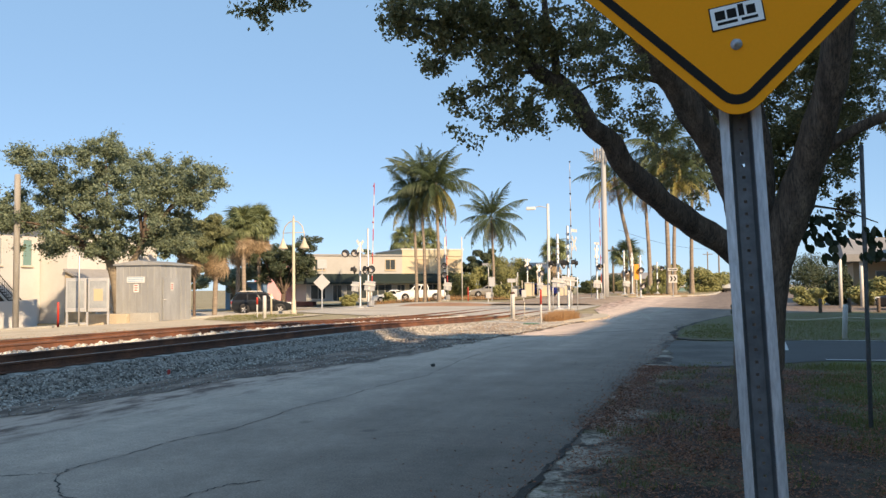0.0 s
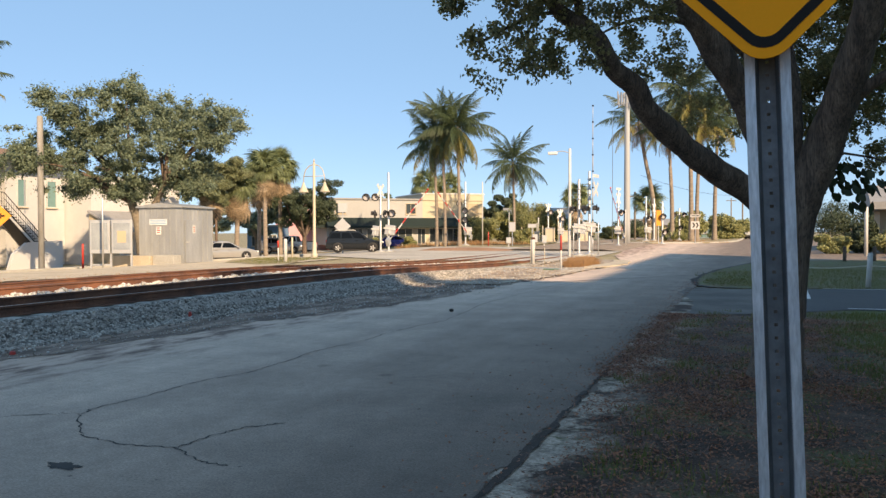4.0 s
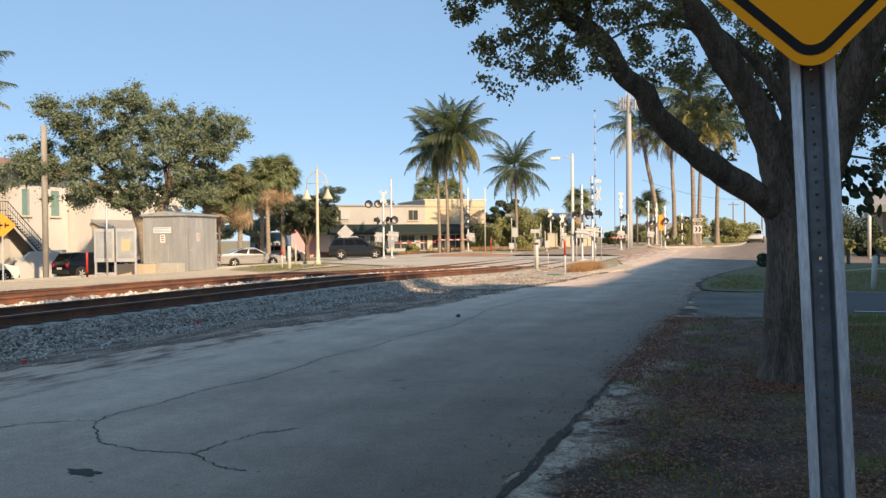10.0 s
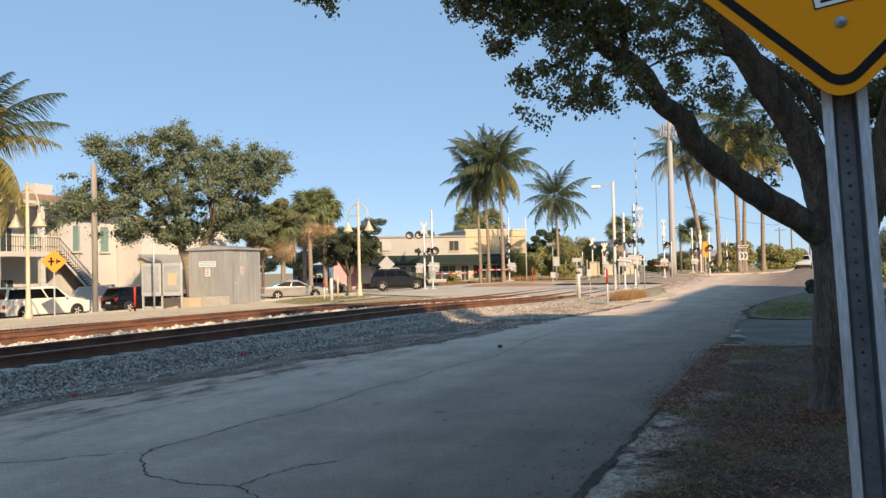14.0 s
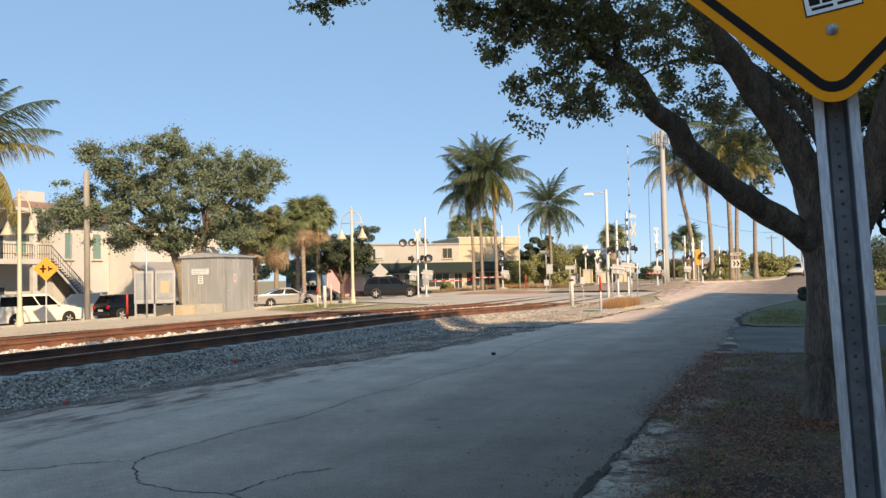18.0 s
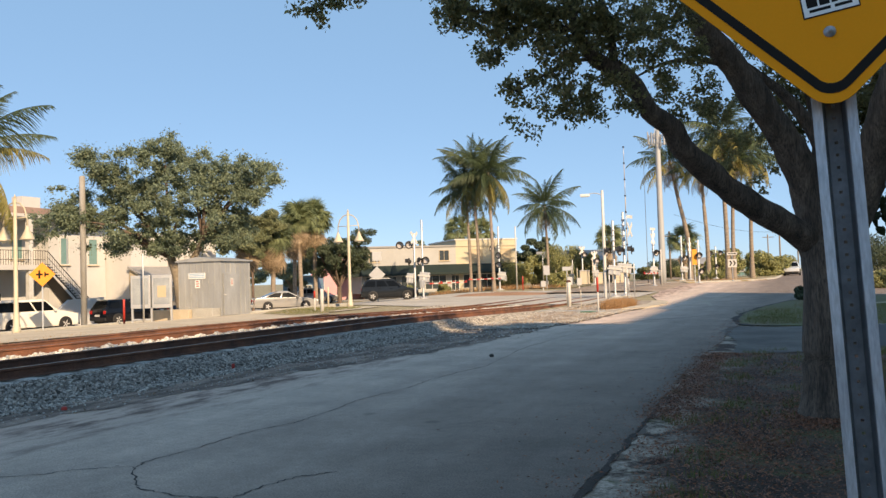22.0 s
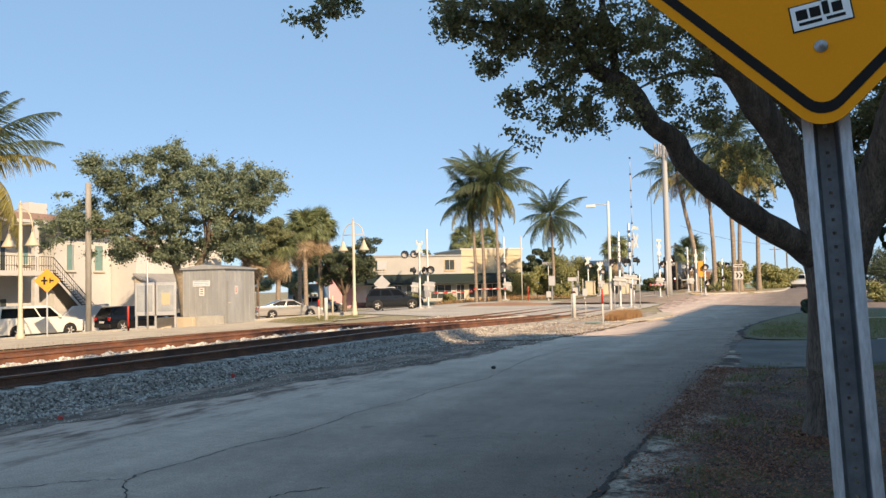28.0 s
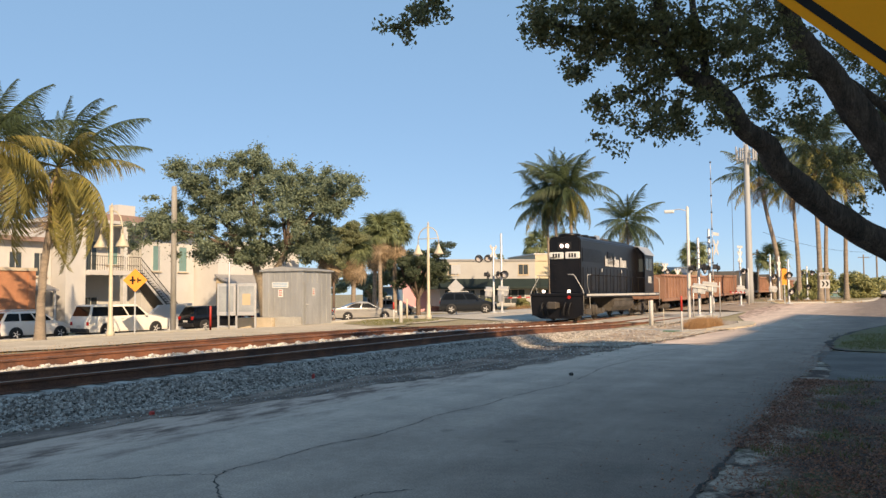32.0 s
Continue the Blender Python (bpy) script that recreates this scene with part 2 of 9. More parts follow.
def verge_material():
    """Dark leaf-strewn soil, crumbling to pale sand along the road edge and greening to grass away from it."""
    m, n, l, bsdf = nodes_of("verge_soil")
    tc = n.new("ShaderNodeTexCoord")
    sp = n.new("ShaderNodeSeparateXYZ")
    l.new(tc.outputs["Object"], sp.inputs[0])

    def wave(scale, detail=6):
        nz = n.new("ShaderNodeTexNoise")
        nz.inputs["Scale"].default_value, nz.inputs["Detail"].default_value, nz.inputs["Roughness"].default_value = scale, detail, 0.68
        l.new(tc.outputs["Object"], nz.inputs["Vector"])
        return nz.outputs[0]

    def ramped(val, a, b, lo=0.0, hi=1.0):
        mr = n.new("ShaderNodeMapRange")
        for key, v in (("From Min", a), ("From Max", b), ("To Min", lo), ("To Max", hi)):
            mr.inputs[key].default_value = v
        l.new(val, mr.inputs[0])
        return mr.outputs[0]

    def shifted(amount, scale):
        ma = n.new("ShaderNodeMath")
        ma.operation = "MULTIPLY_ADD"
        l.new(wave(scale), ma.inputs[0])
        ma.inputs[1].default_value = amount
        l.new(sp.outputs[0], ma.inputs[2])
        return ma.outputs[0]

    def mixed(fac, a, b, kind="MIX"):
        mx = n.new("ShaderNodeMix")
        mx.data_type, mx.blend_type = "RGBA", kind
        for key, v in ((0, fac), ("A", a), ("B", b)):
            if isinstance(v, (tuple, float)):
                mx.inputs[key].default_value = v
            else:
                l.new(v, mx.inputs[key])
        return mx.outputs["Result"]
    soil = mixed(ramped(wave(1.3), 0.42, 0.62), (0.065, 0.037, 0.026, 1), (0.165, 0.105, 0.073, 1))
    out = mixed(ramped(wave(0.9), 0.52, 0.62), soil, (0.13, 0.125, 0.045, 1))
    out = mixed(ramped(shifted(2.4, 0.8), 2.3, 3.1), out, (0.11, 0.13, 0.035, 1))
    sand = mixed(ramped(wave(5.5), 0.33, 0.52), (0.19, 0.14, 0.105, 1), (0.52, 0.435, 0.35, 1))
    patch = n.new("ShaderNodeMath")
    patch.operation = "MULTIPLY"
    l.new(ramped(shifted(2.4, 2.6), 0.45, 0.05), patch.inputs[0])
    l.new(ramped(wave(1.3, 5), 0.47, 0.56), patch.inputs[1])
    out = mixed(patch.outputs[0], out, sand)
    near = n.new("ShaderNodeMath")                # pale sand broken out beside the asphalt
    near.operation = "MULTIPLY"
    l.new(ramped(shifted(1.5, 3.5), -0.35, -0.62), near.inputs[0])
    l.new(ramped(wave(2.4, 8), 0.47, 0.54), near.inputs[1])
    run = n.new("ShaderNodeMath")
    run.operation = "MULTIPLY"
    l.new(near.outputs[0], run.inputs[0])
    l.new(ramped(sp.outputs[1], 10.2, 8.2), run.inputs[1])
    out = mixed(run.outputs[0], out, (0.60, 0.49, 0.39, 1))
    out = mixed(1.0, out, ramped(wave(38), 0.3, 0.7, 0.4, 1.2), "MULTIPLY")
    out = mixed(ramped(wave(95, 3), 0.66, 0.74), out, (0.36, 0.29, 0.23, 1))
    l.new(out, bsdf.inputs["Base Color"])
    bsdf.inputs["Roughness"].default_value = 0.95
    b = n.new("ShaderNodeBump")
    b.inputs["Strength"].default_value, b.inputs["Distance"].default_value = 0.8, 0.03
    l.new(wave(16), b.inputs["Height"])
    l.new(b.outputs[0], bsdf.inputs["Normal"])
    return m


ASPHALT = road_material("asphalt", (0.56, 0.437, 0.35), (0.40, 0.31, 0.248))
VERGE = verge_material()
EDGE_SOIL = surface("edge_soil", (0.085, 0.062, 0.05), 0.95, 0, 26, 2.0, 0.5, 0.02, second=(0.035, 0.027, 0.022))
SHOULDER = surface("dusty_shoulder", (0.37, 0.27, 0.21), 0.95, 0, 24, 1.3, 0.45, 0.02, second=(0.13, 0.09, 0.068), mix=0.85, stretch=(1.8, 0.5, 1))
MULCH = surface("red_mulch", (0.42, 0.24, 0.14), 0.95, 0, 14, 0.6, 0.4, 0.03, second=(0.30, 0.17, 0.10))
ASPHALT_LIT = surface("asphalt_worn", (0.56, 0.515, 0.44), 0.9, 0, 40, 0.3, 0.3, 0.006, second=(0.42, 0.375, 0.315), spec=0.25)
ASPHALT_NEW = surface("asphalt_new", (0.085, 0.085, 0.085), 0.85, 0, 50, 0.4, 0.25, 0.004, spec=0.3)
CRACK = surface("crack_filler", (0.06, 0.055, 0.05), 0.95, 0, 30, 3, 0.3)
CONCRETE = surface("concrete", (0.64, 0.54, 0.40), 0.85, 0, 25, 0.6, 0.3, 0.004, second=(0.46, 0.385, 0.28))
KERB = surface("kerb_concrete", (0.47, 0.45, 0.40), 0.85, 0, 25, 0.8, 0.25, 0.004)
SAND = surface("sandy_verge", (0.56, 0.47, 0.36), 0.95, 0, 16, 1.1, 0.45, 0.03, second=(0.27, 0.21, 0.16), mix=0.8, bumpscale=9)
LAWN = surface("lawn", (0.10, 0.13, 0.036), 0.9, 0, 14, 0.7, 0.5, 0.03, second=(0.15, 0.115, 0.055), mix=0.7, bumpscale=25)
DRYGRASS = surface("dry_grass", (0.42, 0.345, 0.22), 0.95, 0, 12, 0.4, 0.4, 0.03, second=(0.25, 0.215, 0.11), bumpscale=20)
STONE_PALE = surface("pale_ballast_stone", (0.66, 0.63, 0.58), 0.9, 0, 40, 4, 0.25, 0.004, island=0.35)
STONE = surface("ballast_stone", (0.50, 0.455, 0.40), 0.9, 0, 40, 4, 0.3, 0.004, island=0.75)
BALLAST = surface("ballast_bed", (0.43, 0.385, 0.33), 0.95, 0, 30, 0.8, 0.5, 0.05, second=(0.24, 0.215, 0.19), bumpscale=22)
TIE = surface("tie_concrete", (0.58, 0.55, 0.50), 0.9, 0, 20, 2, 0.3, 0.004, rand=0.25)
RUST = surface("rail_rust", (0.28, 0.115, 0.06), 0.8, 0.1, 40, 1.2, 0.45, 0.002, second=(0.105, 0.05, 0.034))
RAILHEAD = surface("rail_head_steel", (0.36, 0.30, 0.26), 0.38, 0.85, 30, 0.5, 0.3)
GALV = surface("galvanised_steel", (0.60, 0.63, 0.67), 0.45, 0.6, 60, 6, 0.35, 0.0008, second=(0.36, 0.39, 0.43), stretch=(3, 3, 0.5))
GALV_DARK = surface("dark_galvanised_steel", (0.26, 0.275, 0.295), 0.6, 0.5, 50, 4, 0.3, 0.001, second=(0.13, 0.14, 0.15))
APRON = surface("apron_asphalt", (0.185, 0.165, 0.145), 0.9, 0, 45, 0.9, 0.3, 0.005, second=(0.105, 0.095, 0.085), spec=0.3)
TOWER_GREY = surface("tower_grey", (0.35, 0.36, 0.37), 0.6, 0, 20, 0.4, 0.12, second=(0.32, 0.33, 0.335))
SHELTER = surface("weathered_shelter_metal", (0.46, 0.465, 0.46), 0.5, 0.35, 40, 0.8, 0.2, 0.002, second=(0.36, 0.365, 0.36), mix=0.75, stretch=(1.5, 1.5, 0.4))
ALU = surface("aluminium", (0.58, 0.58, 0.575), 0.45, 0.55, 40, 1.2, 0.15, 0.001)
FADED_PAINT = surface("faded_amber_paint", (0.46, 0.36, 0.24), 0.9, 0, 30, 1.5, 0.3, second=(0.44, 0.38, 0.31))
SIGN_YELLOW = surface("sign_yellow", (1.0, 0.345, 0.02), 0.9, 0, 200, 2.5, 0.03, spec=0.04)
STICKER_WHITE = surface("sticker_white", (0.88, 0.87, 0.85), 0.6, 0, 60, 3, 0.04)
BLACK = surface("black_paint", (0.018, 0.014, 0.011), 0.7, 0, 40, 3, 0.3, spec=0.2)
WHITE = surface("white_paint", (0.64, 0.63, 0.61), 0.55, 0, 30, 1.5, 0.15, second=(0.50, 0.485, 0.45))
RED = surface("red_paint", (0.55, 0.045, 0.03), 0.5, 0, 30, 2, 0.2)
ORANGE_SIGN = surface("amber_sign", (0.82, 0.30, 0.02), 0.5, 0, 50, 3, 0.1)
CREAM = surface("cream_metal", (0.58, 0.515, 0.39), 0.5, 0, 30, 1, 0.15)
BARK = surface("bark", (0.27, 0.196, 0.148), 0.95, 0, 20, 2.2, 0.75, 0.07, second=(0.095, 0.068, 0.053), stretch=(3.4, 3.4, 0.5))
BARK_PALE = surface("bark_pale", (0.31, 0.255, 0.185), 0.95, 0, 10, 1.0, 0.4, 0.03, second=(0.19, 0.155, 0.115))
PALM_BARK = surface("palm_trunk", (0.35, 0.285, 0.225), 0.95, 0, 12, 1.4, 0.4, 0.02, second=(0.22, 0.18, 0.142), stretch=(1, 1, 5))
LEAF_NEAR = leaf_material("leaves_fig", (0.37, 0.335, 0.15), (0.155, 0.145, 0.068), 0.5, 0.5)
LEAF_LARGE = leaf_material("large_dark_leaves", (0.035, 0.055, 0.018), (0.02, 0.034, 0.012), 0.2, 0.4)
LEAF_OAK = leaf_material("leaves_oak", (0.235, 0.285, 0.18), (0.11, 0.145, 0.094), 0.35)
LEAF_OLIVE = leaf_material("leaves_olive", (0.27, 0.285, 0.145), (0.13, 0.15, 0.075), 0.35)
LEAF_DARK = leaf_material("leaves_dark", (0.08, 0.105, 0.055), (0.042, 0.06, 0.034), 0.25)
LEAF_SHRUB = leaf_material("leaves_shrub", (0.39, 0.38, 0.16), (0.17, 0.185, 0.075), 0.3)
FROND = leaf_material("frond_green", (0.105, 0.145, 0.06), (0.036, 0.054, 0.026), 0.3)
FROND_YELLOW = leaf_material("frond_yellow", (0.33, 0.275, 0.08), (0.15, 0.15, 0.045), 0.3)
FROND_DEAD = leaf_material("frond_dead", (0.42, 0.315, 0.205), (0.23, 0.17, 0.105), 0.2)
FROND_SABAL = leaf_material("frond_sabal", (0.25, 0.285, 0.135), (0.12, 0.15, 0.07), 0.3)
GRASS_BLADE = leaf_material("grass_blades", (0.12, 0.15, 0.03), (0.20, 0.17, 0.06), 0.3)
DRY_BLADE = leaf_material("dry_blades", (0.46, 0.26, 0.12), (0.32, 0.19, 0.085), 0.3)
LITTER = leaf_material("fallen_leaves", (0.40, 0.155, 0.075), (0.11, 0.048, 0.03), 0.1)
STUCCO = surface("stucco_white", (0.56, 0.55, 0.535), 0.85, 0, 30, 0.4, 0.08, 0.004, second=(0.49, 0.48, 0.465))
STUCCO_BRIGHT = surface("stucco_bright", (0.62, 0.605, 0.58), 0.85, 0, 30, 0.4, 0.07, 0.004, second=(0.55, 0.53, 0.505))
STAIR_STEEL = surface("stair_steel", (0.05, 0.047, 0.045), 0.6, 0.3, 30, 1.0, 0.3)
# cream stucco greyed: partial shade on the shop's left front put into paint
STUCCO_CREAM_DIM = surface("stucco_cream_dim", (0.42, 0.415, 0.40), 0.85, 0, 30, 0.4, 0.12, 0.004, second=(0.36, 0.355, 0.34))
POLE_GREY = surface("weathered_grey_wood", (0.37, 0.37, 0.365), 0.9, 0, 25, 1.0, 0.25, 0.006, second=(0.26, 0.24, 0.21), stretch=(4, 4, 0.6))
CASE_GLASS = surface("case_glass", (0.36, 0.385, 0.40), 0.15, 0, 30, 1.5, 0.2, second=(0.26, 0.28, 0.30))
STUCCO_Y = surface("stucco_yellow", (0.54, 0.475, 0.34), 0.85, 0, 30, 0.3, 0.1, 0.004, second=(0.47, 0.415, 0.30))
STUCCO_PINK = surface("stucco_pink", (0.72, 0.38, 0.40), 0.85, 0, 30, 0.5, 0.12)
STUCCO_TAN = surface("stucco_tan", (0.50, 0.40, 0.27), 0.85, 0, 30, 0.5, 0.12)
BLUE_PAINT = surface("blue_paint", (0.22, 0.40, 0.58), 0.7, 0, 30, 0.7, 0.15)
ROOF_TILE = surface("roof_tile", (0.34, 0.23, 0.19), 0.85, 0, 20, 1, 0.3, 0.01)
ROOF_GREY = surface("roof_grey", (0.33, 0.32, 0.31), 0.85, 0, 20, 1, 0.2)
AWNING = surface("awning_green", (0.008, 0.021, 0.018), 0.8, 0, 30, 1, 0.2)
BRICK_M = surface("brick_red", (0.56, 0.25, 0.13), 0.9, 0, 30, 2, 0.25, 0.003, rand=0.3)
WINDOW = glassy("window_glass", (0.045, 0.055, 0.06))
WINDOW_TEAL = surface("shutter_teal", (0.17, 0.30, 0.29), 0.4, 0, 20, 1, 0.15)
CARGLASS = glassy("car_glass", (0.005, 0.006, 0.007), 0.03, 0.18)
TYRE = surface("tyre_rubber", (0.02, 0.02, 0.021), 0.9, 0, 40, 3, 0.2)
RIM = surface("alloy_rim", (0.62, 0.61, 0.60), 0.4, 0.2, 40, 3, 0.15)
LENS_DARK = surface("grey_red_lens", (0.48, 0.45, 0.45), 0.2, 0, 40, 3, 0.2)
TAIL = surface("tail_lamp", (0.45, 0.02, 0.015), 0.25, 0, 40, 3, 0.1)
LAMPGLASS = surface("lamp_glass", (0.75, 0.75, 0.72), 0.2, 0, 40, 3, 0.1)
BLACK_PLASTIC = surface("black_plastic", (0.02, 0.02, 0.021), 0.6, 0, 40, 2, 0.2)
LOCO_BLACK = surface("loco_black", (0.004, 0.0045, 0.007), 0.36, 0, 30, 0.8, 0.5, second=(0.011, 0.010, 0.011), spec=0.25)
LOCO_UNDER = surface("loco_undercarriage", (0.13, 0.112, 0.095), 0.85, 0.1, 25, 1.5, 0.5)
GONDOLA = surface("gondola_rust", (0.40, 0.225, 0.155), 0.85, 0.05, 20, 0.6, 0.35, 0.003, second=(0.27, 0.145, 0.10), rand=0.2)
HOPPER_GREY = surface("hopper_grey", (0.16, 0.155, 0.15), 0.8, 0.1, 20, 0.6, 0.35)
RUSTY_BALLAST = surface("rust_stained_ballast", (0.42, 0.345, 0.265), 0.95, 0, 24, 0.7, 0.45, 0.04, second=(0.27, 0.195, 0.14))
HEADLIGHT = glow("headlight_glow", (1.0, 0.80, 0.74), 2.6)
HEADLIGHT_DIM = glow("ditch_light_glow", (1.0, 0.86, 0.76), 2.6)
RED_GLOW = glow("signal_red_glow", (1.0, 0.05, 0.02), 2.5)


# ---- mesh tools ----
def finish(name, bm, material, parent=None, label="", smooth=False):
    me = bpy.data.meshes.new(name)
    bm.normal_update()
    bm.to_mesh(me)
    bm.free()
    for mt in (material if isinstance(material, (list, tuple)) else (material,)):
        me.materials.append(mt)
    if smooth:
        me.shade_smooth()
    ob = new(name, me)
    if parent:
        ob.parent = parent
    if label:
        ob["label"] = label
    return ob


def part(name, bm, material, parent, label="", smooth=False):
    return finish(name, bm, material, parent, label, smooth)


def thing(name, label, category, m=None, group="", kind=""):
    ob = new(name)
    ob.empty_display_size = 0.2
    if m is not None:
        ob.matrix_basis = m
    return tagged(ob, label, category, group, kind)


def shared(name, me, parent, m, label=""):
    ob = new(name, me)
    ob.parent = parent
    ob.matrix_basis = m
    if label:
        ob["label"] = label
    return ob


def box(bm, x0, x1, y0, y1, z0, z1, bevel=0.0, mi=0):
    vs = [bm.verts.new((x, y, z)) for x in (x0, x1) for y in (y0, y1) for z in (z0, z1)]
    fs = [bm.faces.new([vs[i] for i in q]) for q in ((0, 1, 3, 2), (4, 6, 7, 5), (0, 4, 5, 1), (2, 3, 7, 6), (0, 2, 6, 4), (1, 5, 7, 3))]
    for f in fs:
        f.material_index = mi
    if bevel:
        es = list({e for f in fs for e in f.edges})
        bmesh.ops.bevel(bm, geom=es, offset=bevel, segments=2, affect="EDGES", profile=0.5)
    return vs


def prism(bm, outline, axis, a, b, mi=0):
    """Extrude a closed outline (pairs) from a to b along an axis (0, 1 or 2)."""
    def place(p, d):
        q = [p[0], p[1]]
        q.insert(axis, d)
        return q
    lo, hi = [bm.verts.new(place(p, a)) for p in outline], [bm.verts.new(place(p, b)) for p in outline]
    k = len(outline)
    fs = [bm.faces.new(lo[::-1]), bm.faces.new(hi)]
    for i in range(k):
        fs.append(bm.faces.new((lo[i], lo[(i + 1) % k], hi[(i + 1) % k], hi[i])))
    for f in fs:
        f.material_index = mi
    return fs


def tube(bm, points, radii, n=8, cap=True, mi=0):
    """A round bar through points, with a radius at each."""
    pts = [Vector(p) for p in points]
    rings = []
    up = Vector((0, 0, 1))
    for i, p in enumerate(pts):
        d = (pts[min(i + 1, len(pts) - 1)] - pts[max(i - 1, 0)]).normalized()
        a = d.cross(up)
        if a.length < 0.05:
            a = d.cross(Vector((0, 1, 0)))
        a.normalize()
        b = d.cross(a)
        r = radii[i] if isinstance(radii, (list, tuple)) else radii
        rings.append([bm.verts.new(p + r * (math.cos(2 * math.pi * j / n) * a + math.sin(2 * math.pi * j / n) * b)) for j in range(n)])
    for i in range(len(rings) - 1):
        for j in range(n):
            f = bm.faces.new((rings[i][j], rings[i][(j + 1) % n], rings[i + 1][(j + 1) % n], rings[i + 1][j]))
            f.material_index = mi
            f.smooth = n > 5
    if cap:
        bm.faces.new(rings[0][::-1]).material_index = mi
        bm.faces.new(rings[-1]).material_index = mi
    return rings


def lathe(bm, profile, n=16, centre=(0, 0, 0), axis=2, mi=0):
    """Turn a profile of (radius, height) pairs round an axis."""
    rings = []
    c = Vector(centre)
    for r, h in profile:
        ring = []
        for j in range(n):
            u, v = r * math.cos(2 * math.pi * j / n), r * math.sin(2 * math.pi * j / n)
            q = [u, v]
            q.insert(axis, h)
            ring.append(bm.verts.new(c + Vector(q)))
        rings.append(ring)
    for i in range(len(rings) - 1):
        for j in range(n):
            f = bm.faces.new((rings[i][j], rings[i][(j + 1) % n], rings[i + 1][(j + 1) % n], rings[i + 1][j]))
            f.smooth, f.material_index = True, mi
    bm.faces.new(rings[0][::-1]).material_index = mi
    bm.faces.new(rings[-1]).material_index = mi


def bez(points, k):
    """A smooth line through points, k steps a span."""
    ps = [Vector(p) for p in points]
    out = []
    for i in range(len(ps) - 1):
        p0, p1, p2, p3 = ps[max(i - 1, 0)], ps[i], ps[i + 1], ps[min(i + 2, len(ps) - 1)]
        for j in range(k):
            t = j / k
            out.append(0.5 * ((2 * p1) + (p2 - p0) * t + (2 * p0 - 5 * p1 + 4 * p2 - p3) * t * t + (3 * p1 - p0 - 3 * p2 + p3) * t ** 3))
    out.append(ps[-1])
    return out


def mesh_of(name, verts, faces, material, smooth=False):
    me = bpy.data.meshes.new(name)
    me.from_pydata(verts, [], faces)
    me.materials.append(material)
    if smooth:
        me.shade_smooth()
    return me


def step(a, b, x):
    u = min(1.0, max(0.0, (x - a) / (b - a)))
    return u * u * (3 - 2 * u)


def B():
    return bmesh.new()


# ---- the setting ----
def ground_z(x, y):
    """Height of the ground: level by the road, rising a little past the crossing, falling away beyond the railway."""
    far = -0.06 * max(0.0, -28.0 - x)
    far = max(far, -0.9)
    return far + 0.55 * step(42, 105, y) * step(-75, -35, x)


T1, T2 = -11.95, -15.75          # centre lines of the two tracks


def rail_z(y):
    """Height of the rail heads along the tracks."""
    return 0.42 - 0.34 * step(20, 43, y) + 0.5 * step(60, 110, y)


def sheet(name, outline, material, lift, label="", nx=1.5, thick=0.0):
    """A flat surface with the given outline, cut into strips that follow the ground."""
    bm = B()
    vs = [bm.verts.new((x, y, 0)) for x, y in outline]
    bm.faces.new(vs)
    ys = [p[1] for p in outline]
    xs = [p[0] for p in outline]
    for axis, lo, hi, st in ((1, min(ys), max(ys), nx * 4), (0, min(xs), max(xs), nx * 3)):
        k = int((hi - lo) / st)
        for i in range(1, k + 1):
            co, no = [0, 0, 0], [0, 0, 0]
            co[axis], no[axis] = lo + i * st, 1
            bmesh.ops.bisect_plane(bm, geom=bm.verts[:] + bm.edges[:] + bm.faces[:], plane_co=co, plane_no=no)
    for v in bm.verts:
        v.co.z = ground_z(v.co.x, v.co.y) + lift
    if thick:
        bmesh.ops.recalc_face_normals(bm, faces=bm.faces)
        r = bmesh.ops.extrude_face_region(bm, geom=bm.faces[:])
        for v in [g for g in r["geom"] if isinstance(g, bmesh.types.BMVert)]:
            v.co.z -= thick
        bmesh.ops.recalc_face_normals(bm, faces=bm.faces)
    for f in bm.faces:
        if not thick and f.normal.z < 0:
            f.normal_flip()
    ob = finish(name, bm, material)
    return tagged(ob, label, name.split("_")[0], kind="structure")


def jag(points, amp, k, seed):
    """A line made ragged: k steps a span, each moved sideways by up to amp."""
    rr = random.Random(seed)
    out = []
    for (x0, y0), (x1, y1) in zip(points, points[1:]):
        for i in range(k):
            t = i / k
            d = rr.uniform(-amp, amp)
            ln = math.hypot(x1 - x0, y1 - y0)
            out.append((x0 + (x1 - x0) * t - (y1 - y0) / ln * d, y0 + (y1 - y0) * t + (x1 - x0) / ln * d))
    out.append(points[-1])
    return out


def build_ground():
    xs = sorted(set([-2500, -900, -400, -200, -120] + list(range(-90, 60, 3)) + [80, 150, 400, 900, 2500]))
    ys = sorted(set([-2500, -600, -200, -90] + list(range(-45, 150, 3)) + [170, 210, 300, 500, 900, 1600, 2600]))
    verts = [(x, y, ground_z(x, y) - 0.03) for y in ys for x in xs]
    w = len(xs)
    faces = [(j * w + i, j * w + i + 1, (j + 1) * w + i + 1, (j + 1) * w + i) for j in range(len(ys) - 1) for i in range(w - 1)]
    ob = new("ground", mesh_of("ground", verts, faces, DRYGRASS, True))
    tagged(ob, "dry sandy grass and bare soil around the railway", "ground", kind="structure")


